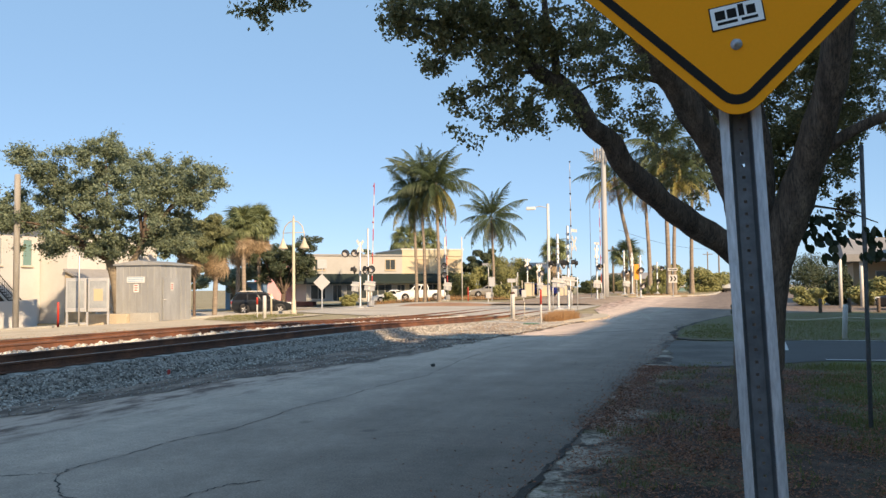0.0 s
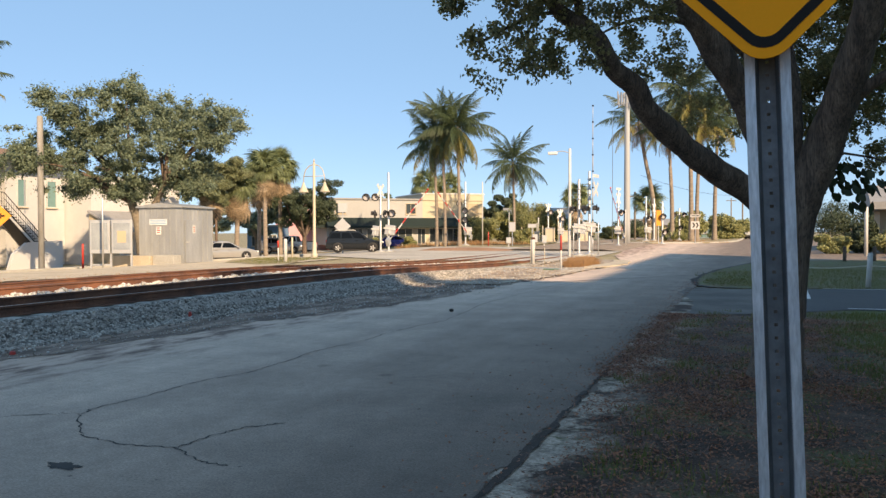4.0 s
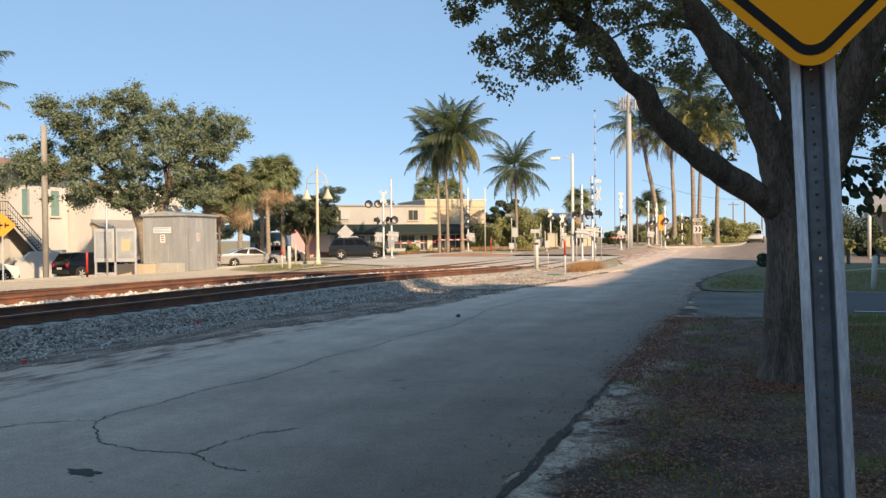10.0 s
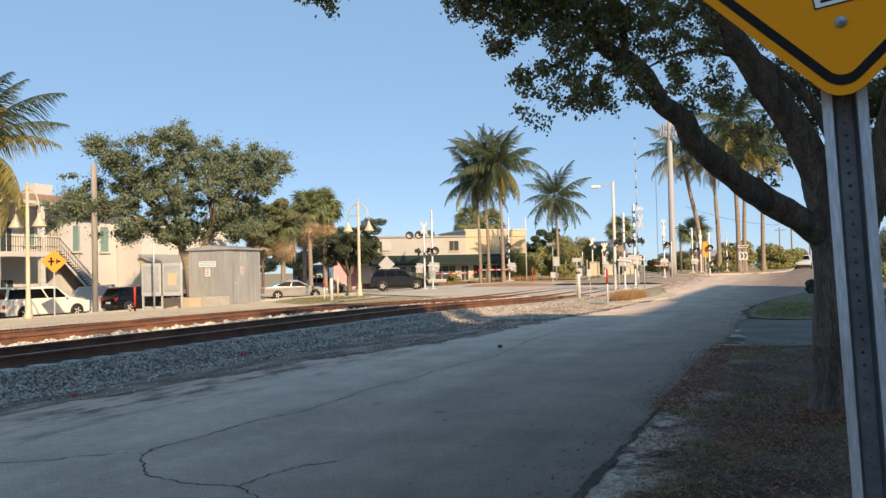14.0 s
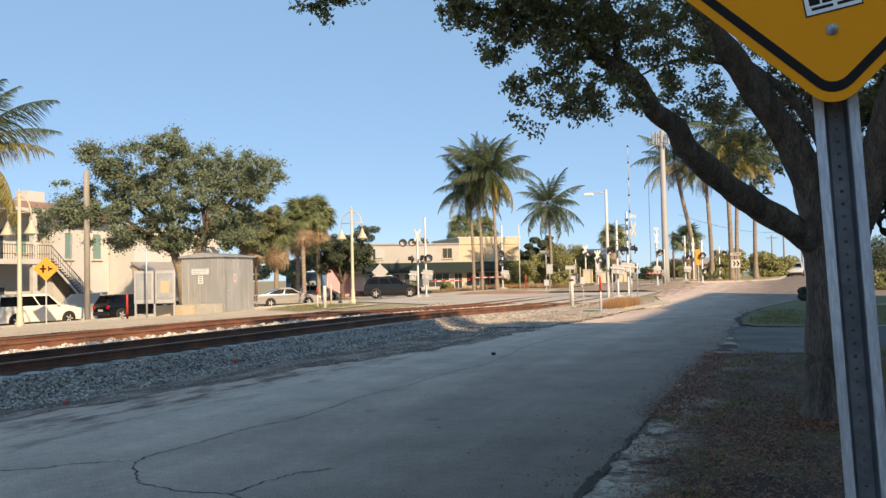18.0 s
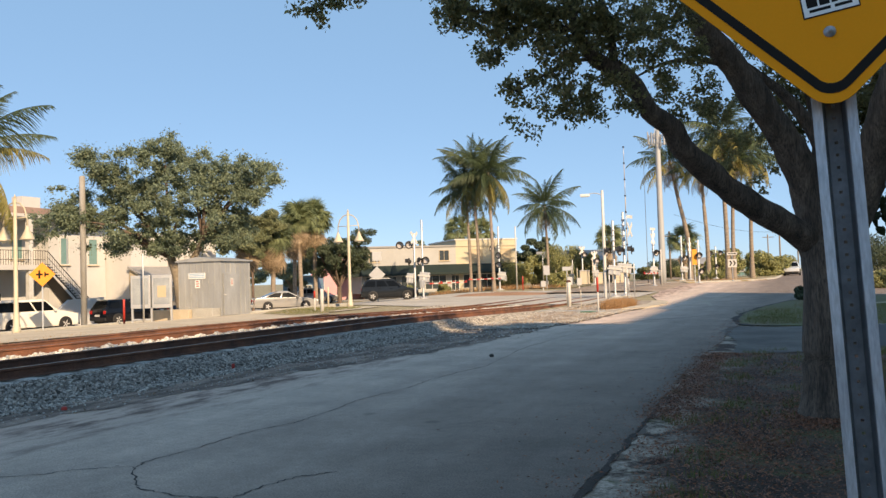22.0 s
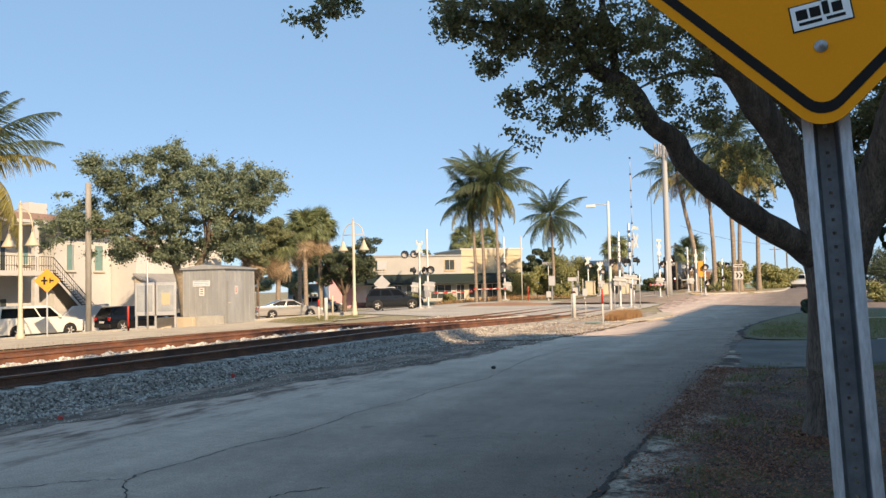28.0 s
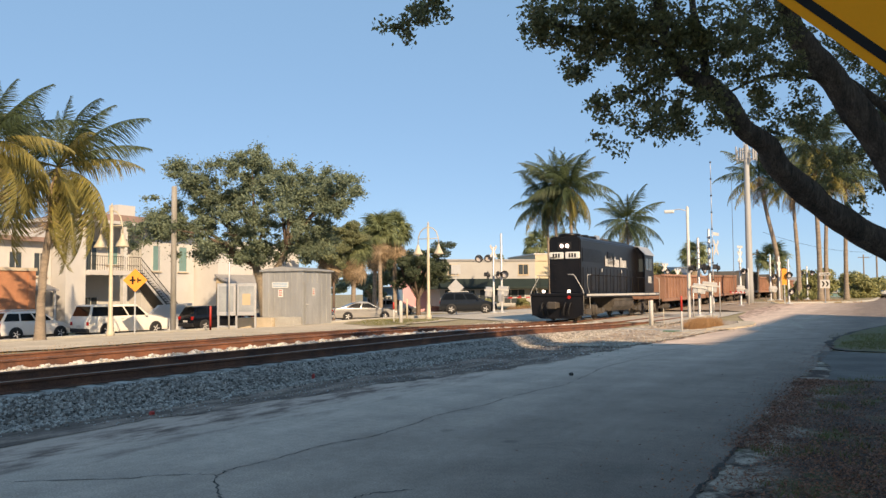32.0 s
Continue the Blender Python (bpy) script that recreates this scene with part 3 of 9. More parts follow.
build_ground()
RIGHT_EDGE = [(-1.2, -14), (-1.35, 0), (-1.45, 4), (-1.48, 6.2), (-1.5, 9), (-1.58, 13), (-1.6, 18), (-1.45, 25), (-1.5, 31), (0.5, 37), (5, 43), (14, 47), (60, 52)]
LEFT_EDGE = [(-5.9, 36.0), (-6.4, 33.3), (-6.6, 29), (-6.8, 26.4), (-7.1, 23.6), (-7.2, 21), (-7.3, 18.4), (-7.5, 16.2), (-8.0, 14.6), (-8.35, 13), (-8.6, 10.5), (-8.9, 7.5), (-8.8, 0), (-8.6, -14)]
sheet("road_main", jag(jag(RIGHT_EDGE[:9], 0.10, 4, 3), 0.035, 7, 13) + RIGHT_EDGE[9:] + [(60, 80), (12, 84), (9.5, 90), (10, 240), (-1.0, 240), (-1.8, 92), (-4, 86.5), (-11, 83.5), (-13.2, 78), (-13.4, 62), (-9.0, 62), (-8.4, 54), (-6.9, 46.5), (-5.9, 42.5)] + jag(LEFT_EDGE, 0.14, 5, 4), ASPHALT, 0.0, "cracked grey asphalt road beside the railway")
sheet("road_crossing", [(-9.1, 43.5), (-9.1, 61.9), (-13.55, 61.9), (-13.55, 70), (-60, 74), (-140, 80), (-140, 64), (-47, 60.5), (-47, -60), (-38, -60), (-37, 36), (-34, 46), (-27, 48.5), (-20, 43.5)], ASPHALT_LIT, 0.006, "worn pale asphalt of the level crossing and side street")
sheet("driveway", jag([(-0.1, 16.7), (1.8, 18.35), (4, 18.6), (30, 19.2)], 0.04, 6, 6) + jag([(30, 26.0), (3, 25.3), (-0.1, 24.2)], 0.05, 6, 7), ASPHALT_NEW, 0.002, "dark asphalt driveway")
sheet("line_marking", [(1.9, 18.55), (30, 19.25), (30, 19.37), (1.9, 18.67)], WHITE, 0.013, "white painted edge line")
sheet("line_marking", [(1.9, 24.8), (30, 25.6), (30, 25.72), (1.9, 24.92)], WHITE, 0.013, "white painted edge line")
sheet("driveway", jag([(-1.15, 16.3), (-0.6, 16.55), (0.35, 17.0)], 0.06, 6, 16) + jag([(0.35, 24.1), (-0.7, 23.9), (-1.7, 24.3), (-1.75, 22.5), (-1.25, 19.5), (-1.1, 17.5)], 0.07, 6, 17), APRON, 0.004, "worn grey apron of the driveway")
sheet("verge", [(-1.9, -14), (-1.9, 24.6), (0, 24.6), (0, 19), (24, 19.2), (24, -14)], VERGE, -0.008, "bare soil with fallen leaves under the trees")
sheet("grass_strip", jag([(-0.2, 24.4), (-1.0, 24.5), (-1.5, 25.4), (-1.62, 28), (-1.58, 31.5), (-1.2, 35.6), (-0.75, 39), (0.0, 44), (1.6, 47.2), (4.5, 49.2), (9, 50.4), (14, 51), (30, 51.6)], 0.05, 6, 19) + [(30, 25.9), (3, 25.25)], LAWN, 0.012, "mown green lawn", thick=0.04)
sheet("lawn_edge", jag(jag([(-0.3, 24.3), (-1.1, 24.4), (-1.62, 25.4), (-1.78, 28), (-1.72, 31.5), (-1.32, 35.6), (-0.85, 39), (-0.1, 44)], 0.09, 6, 81), 0.04, 3, 82) + jag([(0.1, 44), (-0.72, 39), (-1.18, 35.6), (-1.58, 31.5), (-1.62, 28), (-1.46, 25.5), (-1.0, 24.56), (-0.3, 24.42)], 0.07, 6, 83), EDGE_SOIL, 0.016, "dark bare soil along the lawn edge", nx=4)
sheet("line_marking", [(0.95, 21.0), (1.35, 21.1), (1.45, 24.0), (1.12, 23.9)], WHITE, 0.008, "white painted mark on the driveway")
sheet("concrete_slab", jag([(-10.4, 34.4), (-9.4, 34.2), (-8.0, 33.6), (-7.2, 32.6)], 0.12, 5, 53) + jag([(-7.0, 33.6), (-7.9, 34.6), (-9.4, 35.4), (-10.4, 35.6)], 0.12, 5, 54), KERB, 0.05, "broken pale concrete beside the marker posts", thick=0.08)


sheet("concrete_slab", jag([(-6.85, 35.6), (-6.2, 36.1), (-5.85, 37.8), (-5.62, 40.0), (-5.8, 43.0), (-6.6, 45.6)], 0.08, 5, 63) + jag([(-7.05, 45.0), (-6.6, 42.2), (-6.75, 39.0)], 0.08, 4, 64), CONCRETE, 0.06, "broken pale concrete apron at the crossing corner", thick=0.1)
sheet("road_edge", jag(jag([(-1.50, 3.2), (-1.515, 6.5), (-1.52, 8), (-1.53, 9), (-1.53, 9.9)], 0.03, 9, 65), 0.012, 4, 66) + jag(jag([(-1.50, 9.9), (-1.475, 9), (-1.475, 7.9), (-1.455, 6.5), (-1.445, 3.2)], 0.025, 9, 67), 0.012, 4, 68), EDGE_SOIL, 0.005, "dark crumbled edge of the asphalt", nx=4)


def mulch_mound():
    """A long low mound of red mulch beside the far road."""
    verts, faces = [], []
    xs, ys = [-25.5 + 0.4 * i for i in range(21)], [60.6 + 0.3 * j for j in range(13)]
    for y in ys:
        for x in xs:
            u, v = (x + 21.5) / 4.0, (y - 62.4) / 1.8
            h = 0.26 * max(0.0, 1 - abs(u) ** 4) * max(0.0, 1 - v * v) * (0.85 + 0.3 * noise.noise(Vector((x * 0.7, y * 0.9, 1.0))))
            verts.append((x, y, ground_z(x, y) - 0.01 + h))
    w = len(xs)
    for j in range(len(ys) - 1):
        for i in range(w - 1):
            faces.append((j * w + i, j * w + i + 1, (j + 1) * w + i + 1, (j + 1) * w + i))
    tagged(new("mulch_mound", mesh_of("mulch_mound", verts, faces, MULCH, True)), "low mound of reddish brown mulch beside the crossing", "mound", kind="structure")


mulch_mound()
sheet("sidewalk", [(-31.5, -10), (-26.5, -10), (-24.5, 20), (-22.6, 36), (-23.2, 44.5), (-27, 46), (-30.5, 44), (-32, 30)], CONCRETE, 0.012, "pale concrete apron and pavement")
sheet("sand_strip", jag(jag([(-26.3, 2), (-25.2, 12), (-24.55, 20), (-23.6, 28), (-22.55, 35.6)], 0.25, 7, 93), 0.08, 4, 94) + jag(jag([(-21.5, 35.8), (-21.9, 28), (-22.6, 20), (-23.0, 12), (-23.6, 2)], 0.3, 7, 95), 0.08, 4, 96), CONCRETE, 0.02, "pale trodden sand along the pavement edge", nx=4)
sheet("shoulder", jag(jag([(-8.4, -10), (-8.65, 7), (-8.4, 10.5), (-8.1, 13), (-7.75, 14.6), (-7.3, 16.2), (-7.1, 18.4), (-7.0, 21), (-6.9, 23.6), (-6.62, 26.4), (-6.45, 29), (-6.35, 31.5)], 0.16, 5, 9), 0.06, 4, 29) + jag([(-10.0, 31), (-10.1, 20), (-10.15, 10), (-10.15, -10)], 0.15, 4, 10), SHOULDER, 0.006, "dusty sand between road and ballast")
sheet("island", [(-13.2, 79), (-11, 83.4), (-4, 86.4), (-1.8, 92), (-1.2, 130), (-13.0, 130), (-13.3, 95)], DRYGRASS, 0.10, "grassy island with palms", thick=0.2)
sheet("crossing_verge", jag([(-5.95, 41.4), (-6.0, 37), (-6.35, 32), (-6.75, 27), (-7.1, 23.5)], 0.1, 5, 61) + jag([(-9.3, 23.2), (-9.7, 31.2), (-10.2, 43)], 0.12, 5, 62) + [(-8.9, 43.4), (-8.3, 46), (-7.0, 46)], SAND, 0.03, "sandy corner beside the crossing")
sheet("grass_strip", jag([(-26.0, 36.3), (-22.7, 34.2), (-21.9, 36), (-24.3, 41.6), (-26.0, 45.2)], 0.15, 5, 91) + jag([(-29.3, 44.6), (-28.4, 40), (-26.0, 36.3)], 0.15, 5, 92)[:-1], DRYGRASS, 0.03, "patchy dry grass between pavement and street")
LANE = [(-14.6, 96.3), (-20, 94.5), (-26, 92.3), (-32, 89.6), (-38, 86.2), (-46, 82.2), (-58, 79.3), (-80, 78), (-140, 78)]
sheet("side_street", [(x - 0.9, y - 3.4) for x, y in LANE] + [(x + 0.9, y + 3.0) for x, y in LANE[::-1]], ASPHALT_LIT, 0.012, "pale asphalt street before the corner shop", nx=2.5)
sheet("far_verge", [(-19.5, 77), (-19.5, 90.4), (-27.5, 87.6), (-33.5, 84.8), (-37.5, 82), (-36, 78)], DRYGRASS, 0.05, "dry grass in front of the shrubs")


def kerb(points, label):
    """A concrete kerb along a line, a real step."""
    bm = B()
    pts = [Vector((x, y, 0)) for x, y in points]
    rows = []
    for i, p in enumerate(pts):
        d = (pts[min(i + 1, len(pts) - 1)] - pts[max(0, i - 1)]).normalized()
        s = Vector((-d.y, d.x, 0))
        z = ground_z(p.x, p.y)
        rows.append([bm.verts.new(p + s * u + Vector((0, 0, z + w))) for u, w in ((-0.10, -0.05), (-0.09, 0.11), (-0.06, 0.14), (0.11, 0.15), (0.11, -0.05))])
    for a, b in zip(rows, rows[1:]):
        for j in range(4):
            bm.faces.new((a[j], a[j + 1], b[j + 1], b[j]))
    bmesh.ops.recalc_face_normals(bm, faces=bm.faces)
    tagged(finish("kerb", bm, KERB), label, "kerb", kind="structure")


kerb([(p.x, p.y) for p in bez([(-13.35, 77), (-12.9, 80.5), (-11, 83.5), (-4, 86.6), (-2.0, 91.5), (-1.3, 100), (-1.1, 130)], 4)], "pale concrete kerb of the palm island")
kerb([(p.x, p.y) for p in bez([(-37.2, 0), (-36.9, 36), (-34, 45.6), (-27.4, 48.2)], 4)], "low concrete kerb of the side street")


def build_cracks():
    """Dark open cracks that wander over the road."""
    lines = CRACKS
    for pts in lines:
        rr = random.Random(len(pts))
        fine = jag(pts, 0.022, 9, 11 + len(pts))
        bm = B()
        prev = None
        for i, (x, y) in enumerate(fine):
            j = min(i + 1, len(fine) - 1)
            k = max(i - 1, 0)
            d = Vector((fine[j][0] - fine[k][0], fine[j][1] - fine[k][1], 0)).normalized()
            s = Vector((-d.y, d.x, 0)) * rr.uniform(0.002, 0.011)
            z = Vector((x, y, 0.004))
            a, b = bm.verts.new(z + s), bm.verts.new(z - s)
            if prev:
                f = bm.faces.new((prev[0], a, b, prev[1]))
                if f.normal.z < 0:
                    f.normal_flip()
            prev = (a, b)
        bm.normal_update()
        tagged(finish("road_crack", bm, CRACK), "dark crack across the asphalt", "crack", kind="structure")


sheet("road_joint", [(-6.3, 24.9), (-4.12, 28.0), (-3.0, 29.75), (-1.6, 31.7), (-1.62, 31.78), (-3.04, 29.84), (-4.17, 28.09), (-6.35, 24.98)], CRACK, 0.004, "dark joint between two lays of asphalt")
for pts_ in ([(-4.2, 44.0), (-3.26, 58.5), (-3.14, 58.5), (-4.04, 44.0)], [(-5.1, 49.7), (-3.4, 38.4), (-3.28, 38.4), (-4.96, 49.7)]):
    sheet("line_marking", pts_, FADED_PAINT, 0.005, "faded amber survey line on the asphalt")
CRACKS = [[(-5.2, 27.0), (-5.5, 22.5), (-5.55, 17.4), (-5.13, 13.8), (-5.36, 11.9), (-5.28, 10.8), (-5.44, 9.7), (-5.31, 8.4), (-5.33, 7.9), (-5.52, 7.1), (-5.46, 6.4), (-5.54, 5.8), (-5.44, 5.55), (-4.98, 5.1), (-4.8, 5.0)],
          [(-4.8, 4.99), (-4.36, 4.93), (-3.93, 4.97), (-3.92, 5.38), (-3.82, 5.71), (-3.6, 5.95)],
          [(-3.93, 4.97), (-3.55, 4.75), (-3.3, 4.72)],
          [(-5.5, 5.63), (-5.94, 5.39), (-6.08, 5.17), (-6.9, 4.6)],
          [(-3.3, 16.5), (-2.4, 16.2), (-1.5, 16.6)],
          [(-6.3, 34.5), (-4, 35.2), (-1.6, 34.6)]]
build_cracks()


# ---- railway ----
def rail_profile():
    return [(-0.07, 0.0), (0.07, 0.0), (0.07, 0.012), (0.012, 0.032), (0.010, 0.125), (0.037, 0.137), (0.037, 0.165), (0.030, 0.172), (-0.030, 0.172), (-0.037, 0.165), (-0.037, 0.137), (-0.010, 0.125), (-0.012, 0.032), (-0.07, 0.012)]


def build_track(name, centre, label):
    root = thing(name, label, "railway track", kind="structure")
    ys = [-30, -10, 0, 5, 10, 15, 18] + list(range(20, 46, 2)) + list(range(48, 116, 4)) + [150, 250, 420, 900]
    for side in (-0.7525, 0.7525):
        bm = B()
        rings = [[bm.verts.new((centre + side + x, y, rail_z(y) - 0.172 + z)) for x, z in rail_profile()] for y in ys]
        k = len(rings[0])
        for a, b in zip(rings, rings[1:]):
            for j in range(k):
                f = bm.faces.new((a[j], a[(j + 1) % k], b[(j + 1) % k], b[j]))
                f.material_index = 1 if j == 7 else 0
        bmesh.ops.recalc_face_normals(bm, faces=bm.faces)
        part("rail", bm, (RUST, RAILHEAD), root, "rusty steel rail with a worn head")
    bm = B()
    box(bm, -1.3, 1.3, -0.13, 0.13, -0.20, 0.0, 0.02)
    tie = finish("tie", bm, TIE, root)
    me = tie.data
    first = True
    far = B()
    for i in range(-12, 250):
        y = i * 0.61
        if 43.6 < y < 62:
            continue
        z = rail_z(y) - 0.175
        if y < 43.6:
            ob = tie if first else shared("tie", me, root, Matrix())
            ob.matrix_basis = pose(centre + 0.01 * math.sin(i * 7.1), y, z, 0, 0, 0.6 * math.sin(i * 3.3))
            first = False
        else:
            box(far, centre - 1.3, centre + 1.3, y - 0.13, y + 0.13, z - 0.2, z)
    part("far_ties", far, TIE, root, "concrete ties beyond the crossing")["kind"] = "stuff"
    return root


build_track("track_near", T1, "rusty rails on concrete ties in grey ballast")
build_track("track_far", T2, "rusty rails on concrete ties, the line the train runs on")


def build_ballast():
    """The bed under both tracks: sloped shoulders, ribbed between the ties, sunk to the road at the crossing."""
    cross = [(-1.95 - 7.9, -0.0), (-10.05, 0.55), (-10.35, 0.9), (-10.8, 0.93), (-13.15, 0.93), (-13.5, 0.86), (-14.2, 0.86), (-14.5, 0.93), (-17.0, 0.93), (-17.5, 0.86), (-18.6, 0.3), (-19.2, 0.0)]
    ys = [-30, -10, 0, 4, 8, 12, 16, 20, 23, 26, 29, 32, 35, 38, 41, 43.4]
    verts, faces = [], []
    rr = random.Random(5)
    for y in ys:
        for x, f in cross:
            top = rail_z(y) - 0.19
            verts.append((x + rr.uniform(-0.06, 0.06), y, -0.03 + f / 0.93 * (top + 0.03) + rr.uniform(-0.012, 0.012)))
    w = len(cross)
    for j in range(len(ys) - 1):
        for i in range(w - 1):
            faces.append((j * w + i + 1, j * w + i, (j + 1) * w + i, (j + 1) * w + i + 1))
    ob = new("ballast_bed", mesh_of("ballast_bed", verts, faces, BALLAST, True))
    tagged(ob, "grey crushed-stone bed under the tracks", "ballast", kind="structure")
    far = B()
    for y0, y1 in ((61.9, 85), (85, 120), (120, 900)):
        vs = [far.verts.new((x, y, ground_z(x, y) + h)) for y in (y0, y1) for x, h in ((-9.2, 0.0), (-10.5, 0.12), (-17.2, 0.12), (-19, 0.0))]
        for i in range(3):
            far.faces.new((vs[i + 1], vs[i], vs[i + 4], vs[i + 5]))
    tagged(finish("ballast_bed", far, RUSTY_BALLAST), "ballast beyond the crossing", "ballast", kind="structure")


build_ballast()


def build_stones():
    """Loose crushed stone on the near shoulder and between the tracks."""
    rng = np.random.default_rng(8)
    cube = np.array([[x, y, z] for x in (-1, 1) for y in (-1, 1) for z in (-1, 1)], float)
    quads = np.array([[0, 1, 3, 2], [4, 6, 7, 5], [0, 4, 5, 1], [2, 3, 7, 6], [0, 2, 6, 4], [1, 5, 7, 3]])
    vs, fs, base = [], [], 0
    for count, x0, x1, y0, y1, size in ((46000, -10.6, -8.9, 1.0, 44, 0.0195), (2500, -18.9, -17.1, 8, 43, 0.03)):
        for _ in range(count):
            x = rng.uniform(x0, x1)
            y = y0 + (y1 - y0) * rng.random() ** 1.25
            top = rail_z(y) - 0.19
            if size == 0.0195:
                x = -10.55 + 1.15 * rng.random() ** 1.1 - (0.0 if rng.random() > 0.1 else -0.4 * rng.random())
                z = top + (0.02 if x < -10.35 else 0) if x < -10.35 else max(0.0, top * (1 - (x + 10.35) / 0.52) + 0.01)
            elif size == 0.03:
                z = max(0.02, top * (1 - max(0, (-17.5 - x)) / 1.2))
            s = size * rng.uniform(0.6, 1.35)
            e = Euler(rng.uniform(0, 6.28, 3)).to_matrix()
            c = cube * s * rng.uniform(0.6, 1.0, 3) + rng.uniform(-0.3, 0.3, (8, 3)) * s
            vs.append(c @ np.array(e).T + (x, y, z + s * 0.25))
            fs.append(quads + base)
            base += 8
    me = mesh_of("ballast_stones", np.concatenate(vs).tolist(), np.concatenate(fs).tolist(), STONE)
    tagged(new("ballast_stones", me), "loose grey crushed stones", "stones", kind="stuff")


def build_pale_ridge():
    """A low ridge of stones heaped between the two tracks, sunlight put in as a paler stone."""
    rng = np.random.default_rng(18)
    cube = np.array([[x, y, z] for x in (-1, 1) for y in (-1, 1) for z in (-1, 1)], float)
    quads = np.array([[0, 1, 3, 2], [4, 6, 7, 5], [0, 4, 5, 1], [2, 3, 7, 6], [0, 2, 6, 4], [1, 5, 7, 3]])
    vs, fs = [], []
    for n in range(7000):
        x, y = -13.85 + rng.normal(0, 0.28), 4 + 39 * rng.random() ** 1.2
        s = 0.034 * rng.uniform(0.6, 1.35)
        lump = 0.13 * math.exp(-((x + 13.85) / 0.3) ** 2) * (0.75 + 0.35 * math.sin(y * 10.3))
        c = cube * s * rng.uniform(0.6, 1.0, 3) + rng.uniform(-0.3, 0.3, (8, 3)) * s
        vs.append(c @ np.array(Euler(rng.uniform(0, 6.28, 3)).to_matrix()).T + (x, y, rail_z(y) - 0.19 + lump * rng.uniform(0.6, 1.0)))
        fs.append(quads + n * 8)
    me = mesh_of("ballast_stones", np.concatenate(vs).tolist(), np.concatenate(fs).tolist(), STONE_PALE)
    tagged(new("ballast_stones", me), "ridge of stones between the tracks, paled as if sunlit", "stones", kind="stuff")


def build_gravel():
    """Pebbles, clods and rubble strewn over the dirt between road and ballast."""
    rng = np.random.default_rng(28)
    cube = np.array([[x, y, z] for x in (-1, 1) for y in (-1, 1) for z in (-1, 1)], float)
    quads = np.array([[0, 1, 3, 2], [4, 6, 7, 5], [0, 4, 5, 1], [2, 3, 7, 6], [0, 2, 6, 4], [1, 5, 7, 3]])
    for mat, count, lo, hi, label in ((STONE_PALE, 2600, 0.006, 0.024, "pale pebbles strewn over the dirt"), (SAND, 1500, 0.008, 0.03, "brown clods and debris strewn over the dirt")):
        vs, fs = [], []
        for n in range(count):
            y = 7 + 34 * rng.random() ** 0.8
            edge = np.interp(y, (7, 10.5, 14.6, 18.4, 26.4, 33.3, 41), (-8.7, -8.5, -7.9, -7.2, -6.7, -6.3, -5.9))
            x = edge - rng.random() ** 1.3 * (9.9 + edge) * (1.0 if n % 40 else -0.2)
            s = rng.uniform(lo, hi) * (1.0 if y > 20 else 0.6)
            c = cube * s * rng.uniform(0.6, 1.0, 3) * (1, 1, 0.6) + rng.uniform(-0.3, 0.3, (8, 3)) * s
            vs.append(c @ np.array(Euler((0, 0, rng.uniform(0, 6.28))).to_matrix()).T + (x, y, (0.03 if y > 23.5 else 0.01) + s * 0.2))
            fs.append(quads + n * 8)
        tagged(new("gravel", mesh_of("gravel", np.concatenate(vs).tolist(), np.concatenate(fs).tolist(), mat)), label, "gravel", kind="stuff")


build_stones()
build_gravel()
build_pale_ridge()


# ---- foliage ----
def leaf_cloud(name, spots, count, size, material, parent, seed, flat=0.35, long=1.7, droop=0.0, feather=0.0):
    """Many small leaves scattered in clumps; spots: (centre, radius) of each clump."""
    rng = np.random.default_rng(seed)
    c = np.array([s[0] for s in spots], float)
    r = np.array([s[1] if not np.isscalar(s[1]) else (s[1],) * 3 for s in spots], float)
    wgt = np.prod(r, axis=1) ** 0.75
    idx = rng.choice(len(spots), count, p=wgt / wgt.sum())
    d = rng.normal(size=(count, 3))
    d /= np.linalg.norm(d, axis=1)[:, None]
    rad = rng.random(count) ** 0.45 if not feather else np.abs(rng.normal(0, feather, count))
    pos = c[idx] + d * rad[:, None] * r[idx]
    nrm = d * (1 - flat) + rng.normal(size=(count, 3)) * 0.6 + np.array([0, 0, flat])
    nrm /= np.linalg.norm(nrm, axis=1)[:, None]
    a = np.cross(nrm, rng.normal(size=(count, 3)) + np.array([0, 0, -droop]))
    a /= np.linalg.norm(a, axis=1)[:, None]
    b = np.cross(nrm, a)
    s = size * rng.uniform(0.6, 1.3, count)[:, None]
    fold = nrm * s * 0.18
    v = np.stack([pos - b * s * long * 0.5, pos + a * s * 0.5 - fold, pos + b * s * long * 0.5, pos - a * s * 0.5 - fold], 1).reshape(-1, 3)
    k = np.arange(count)[:, None] * 4
    me = mesh_of(name, v.tolist(), (k + np.arange(4)).tolist(), material)
    ob = new(name, me)
    if parent:
        ob.parent = parent
    return ob


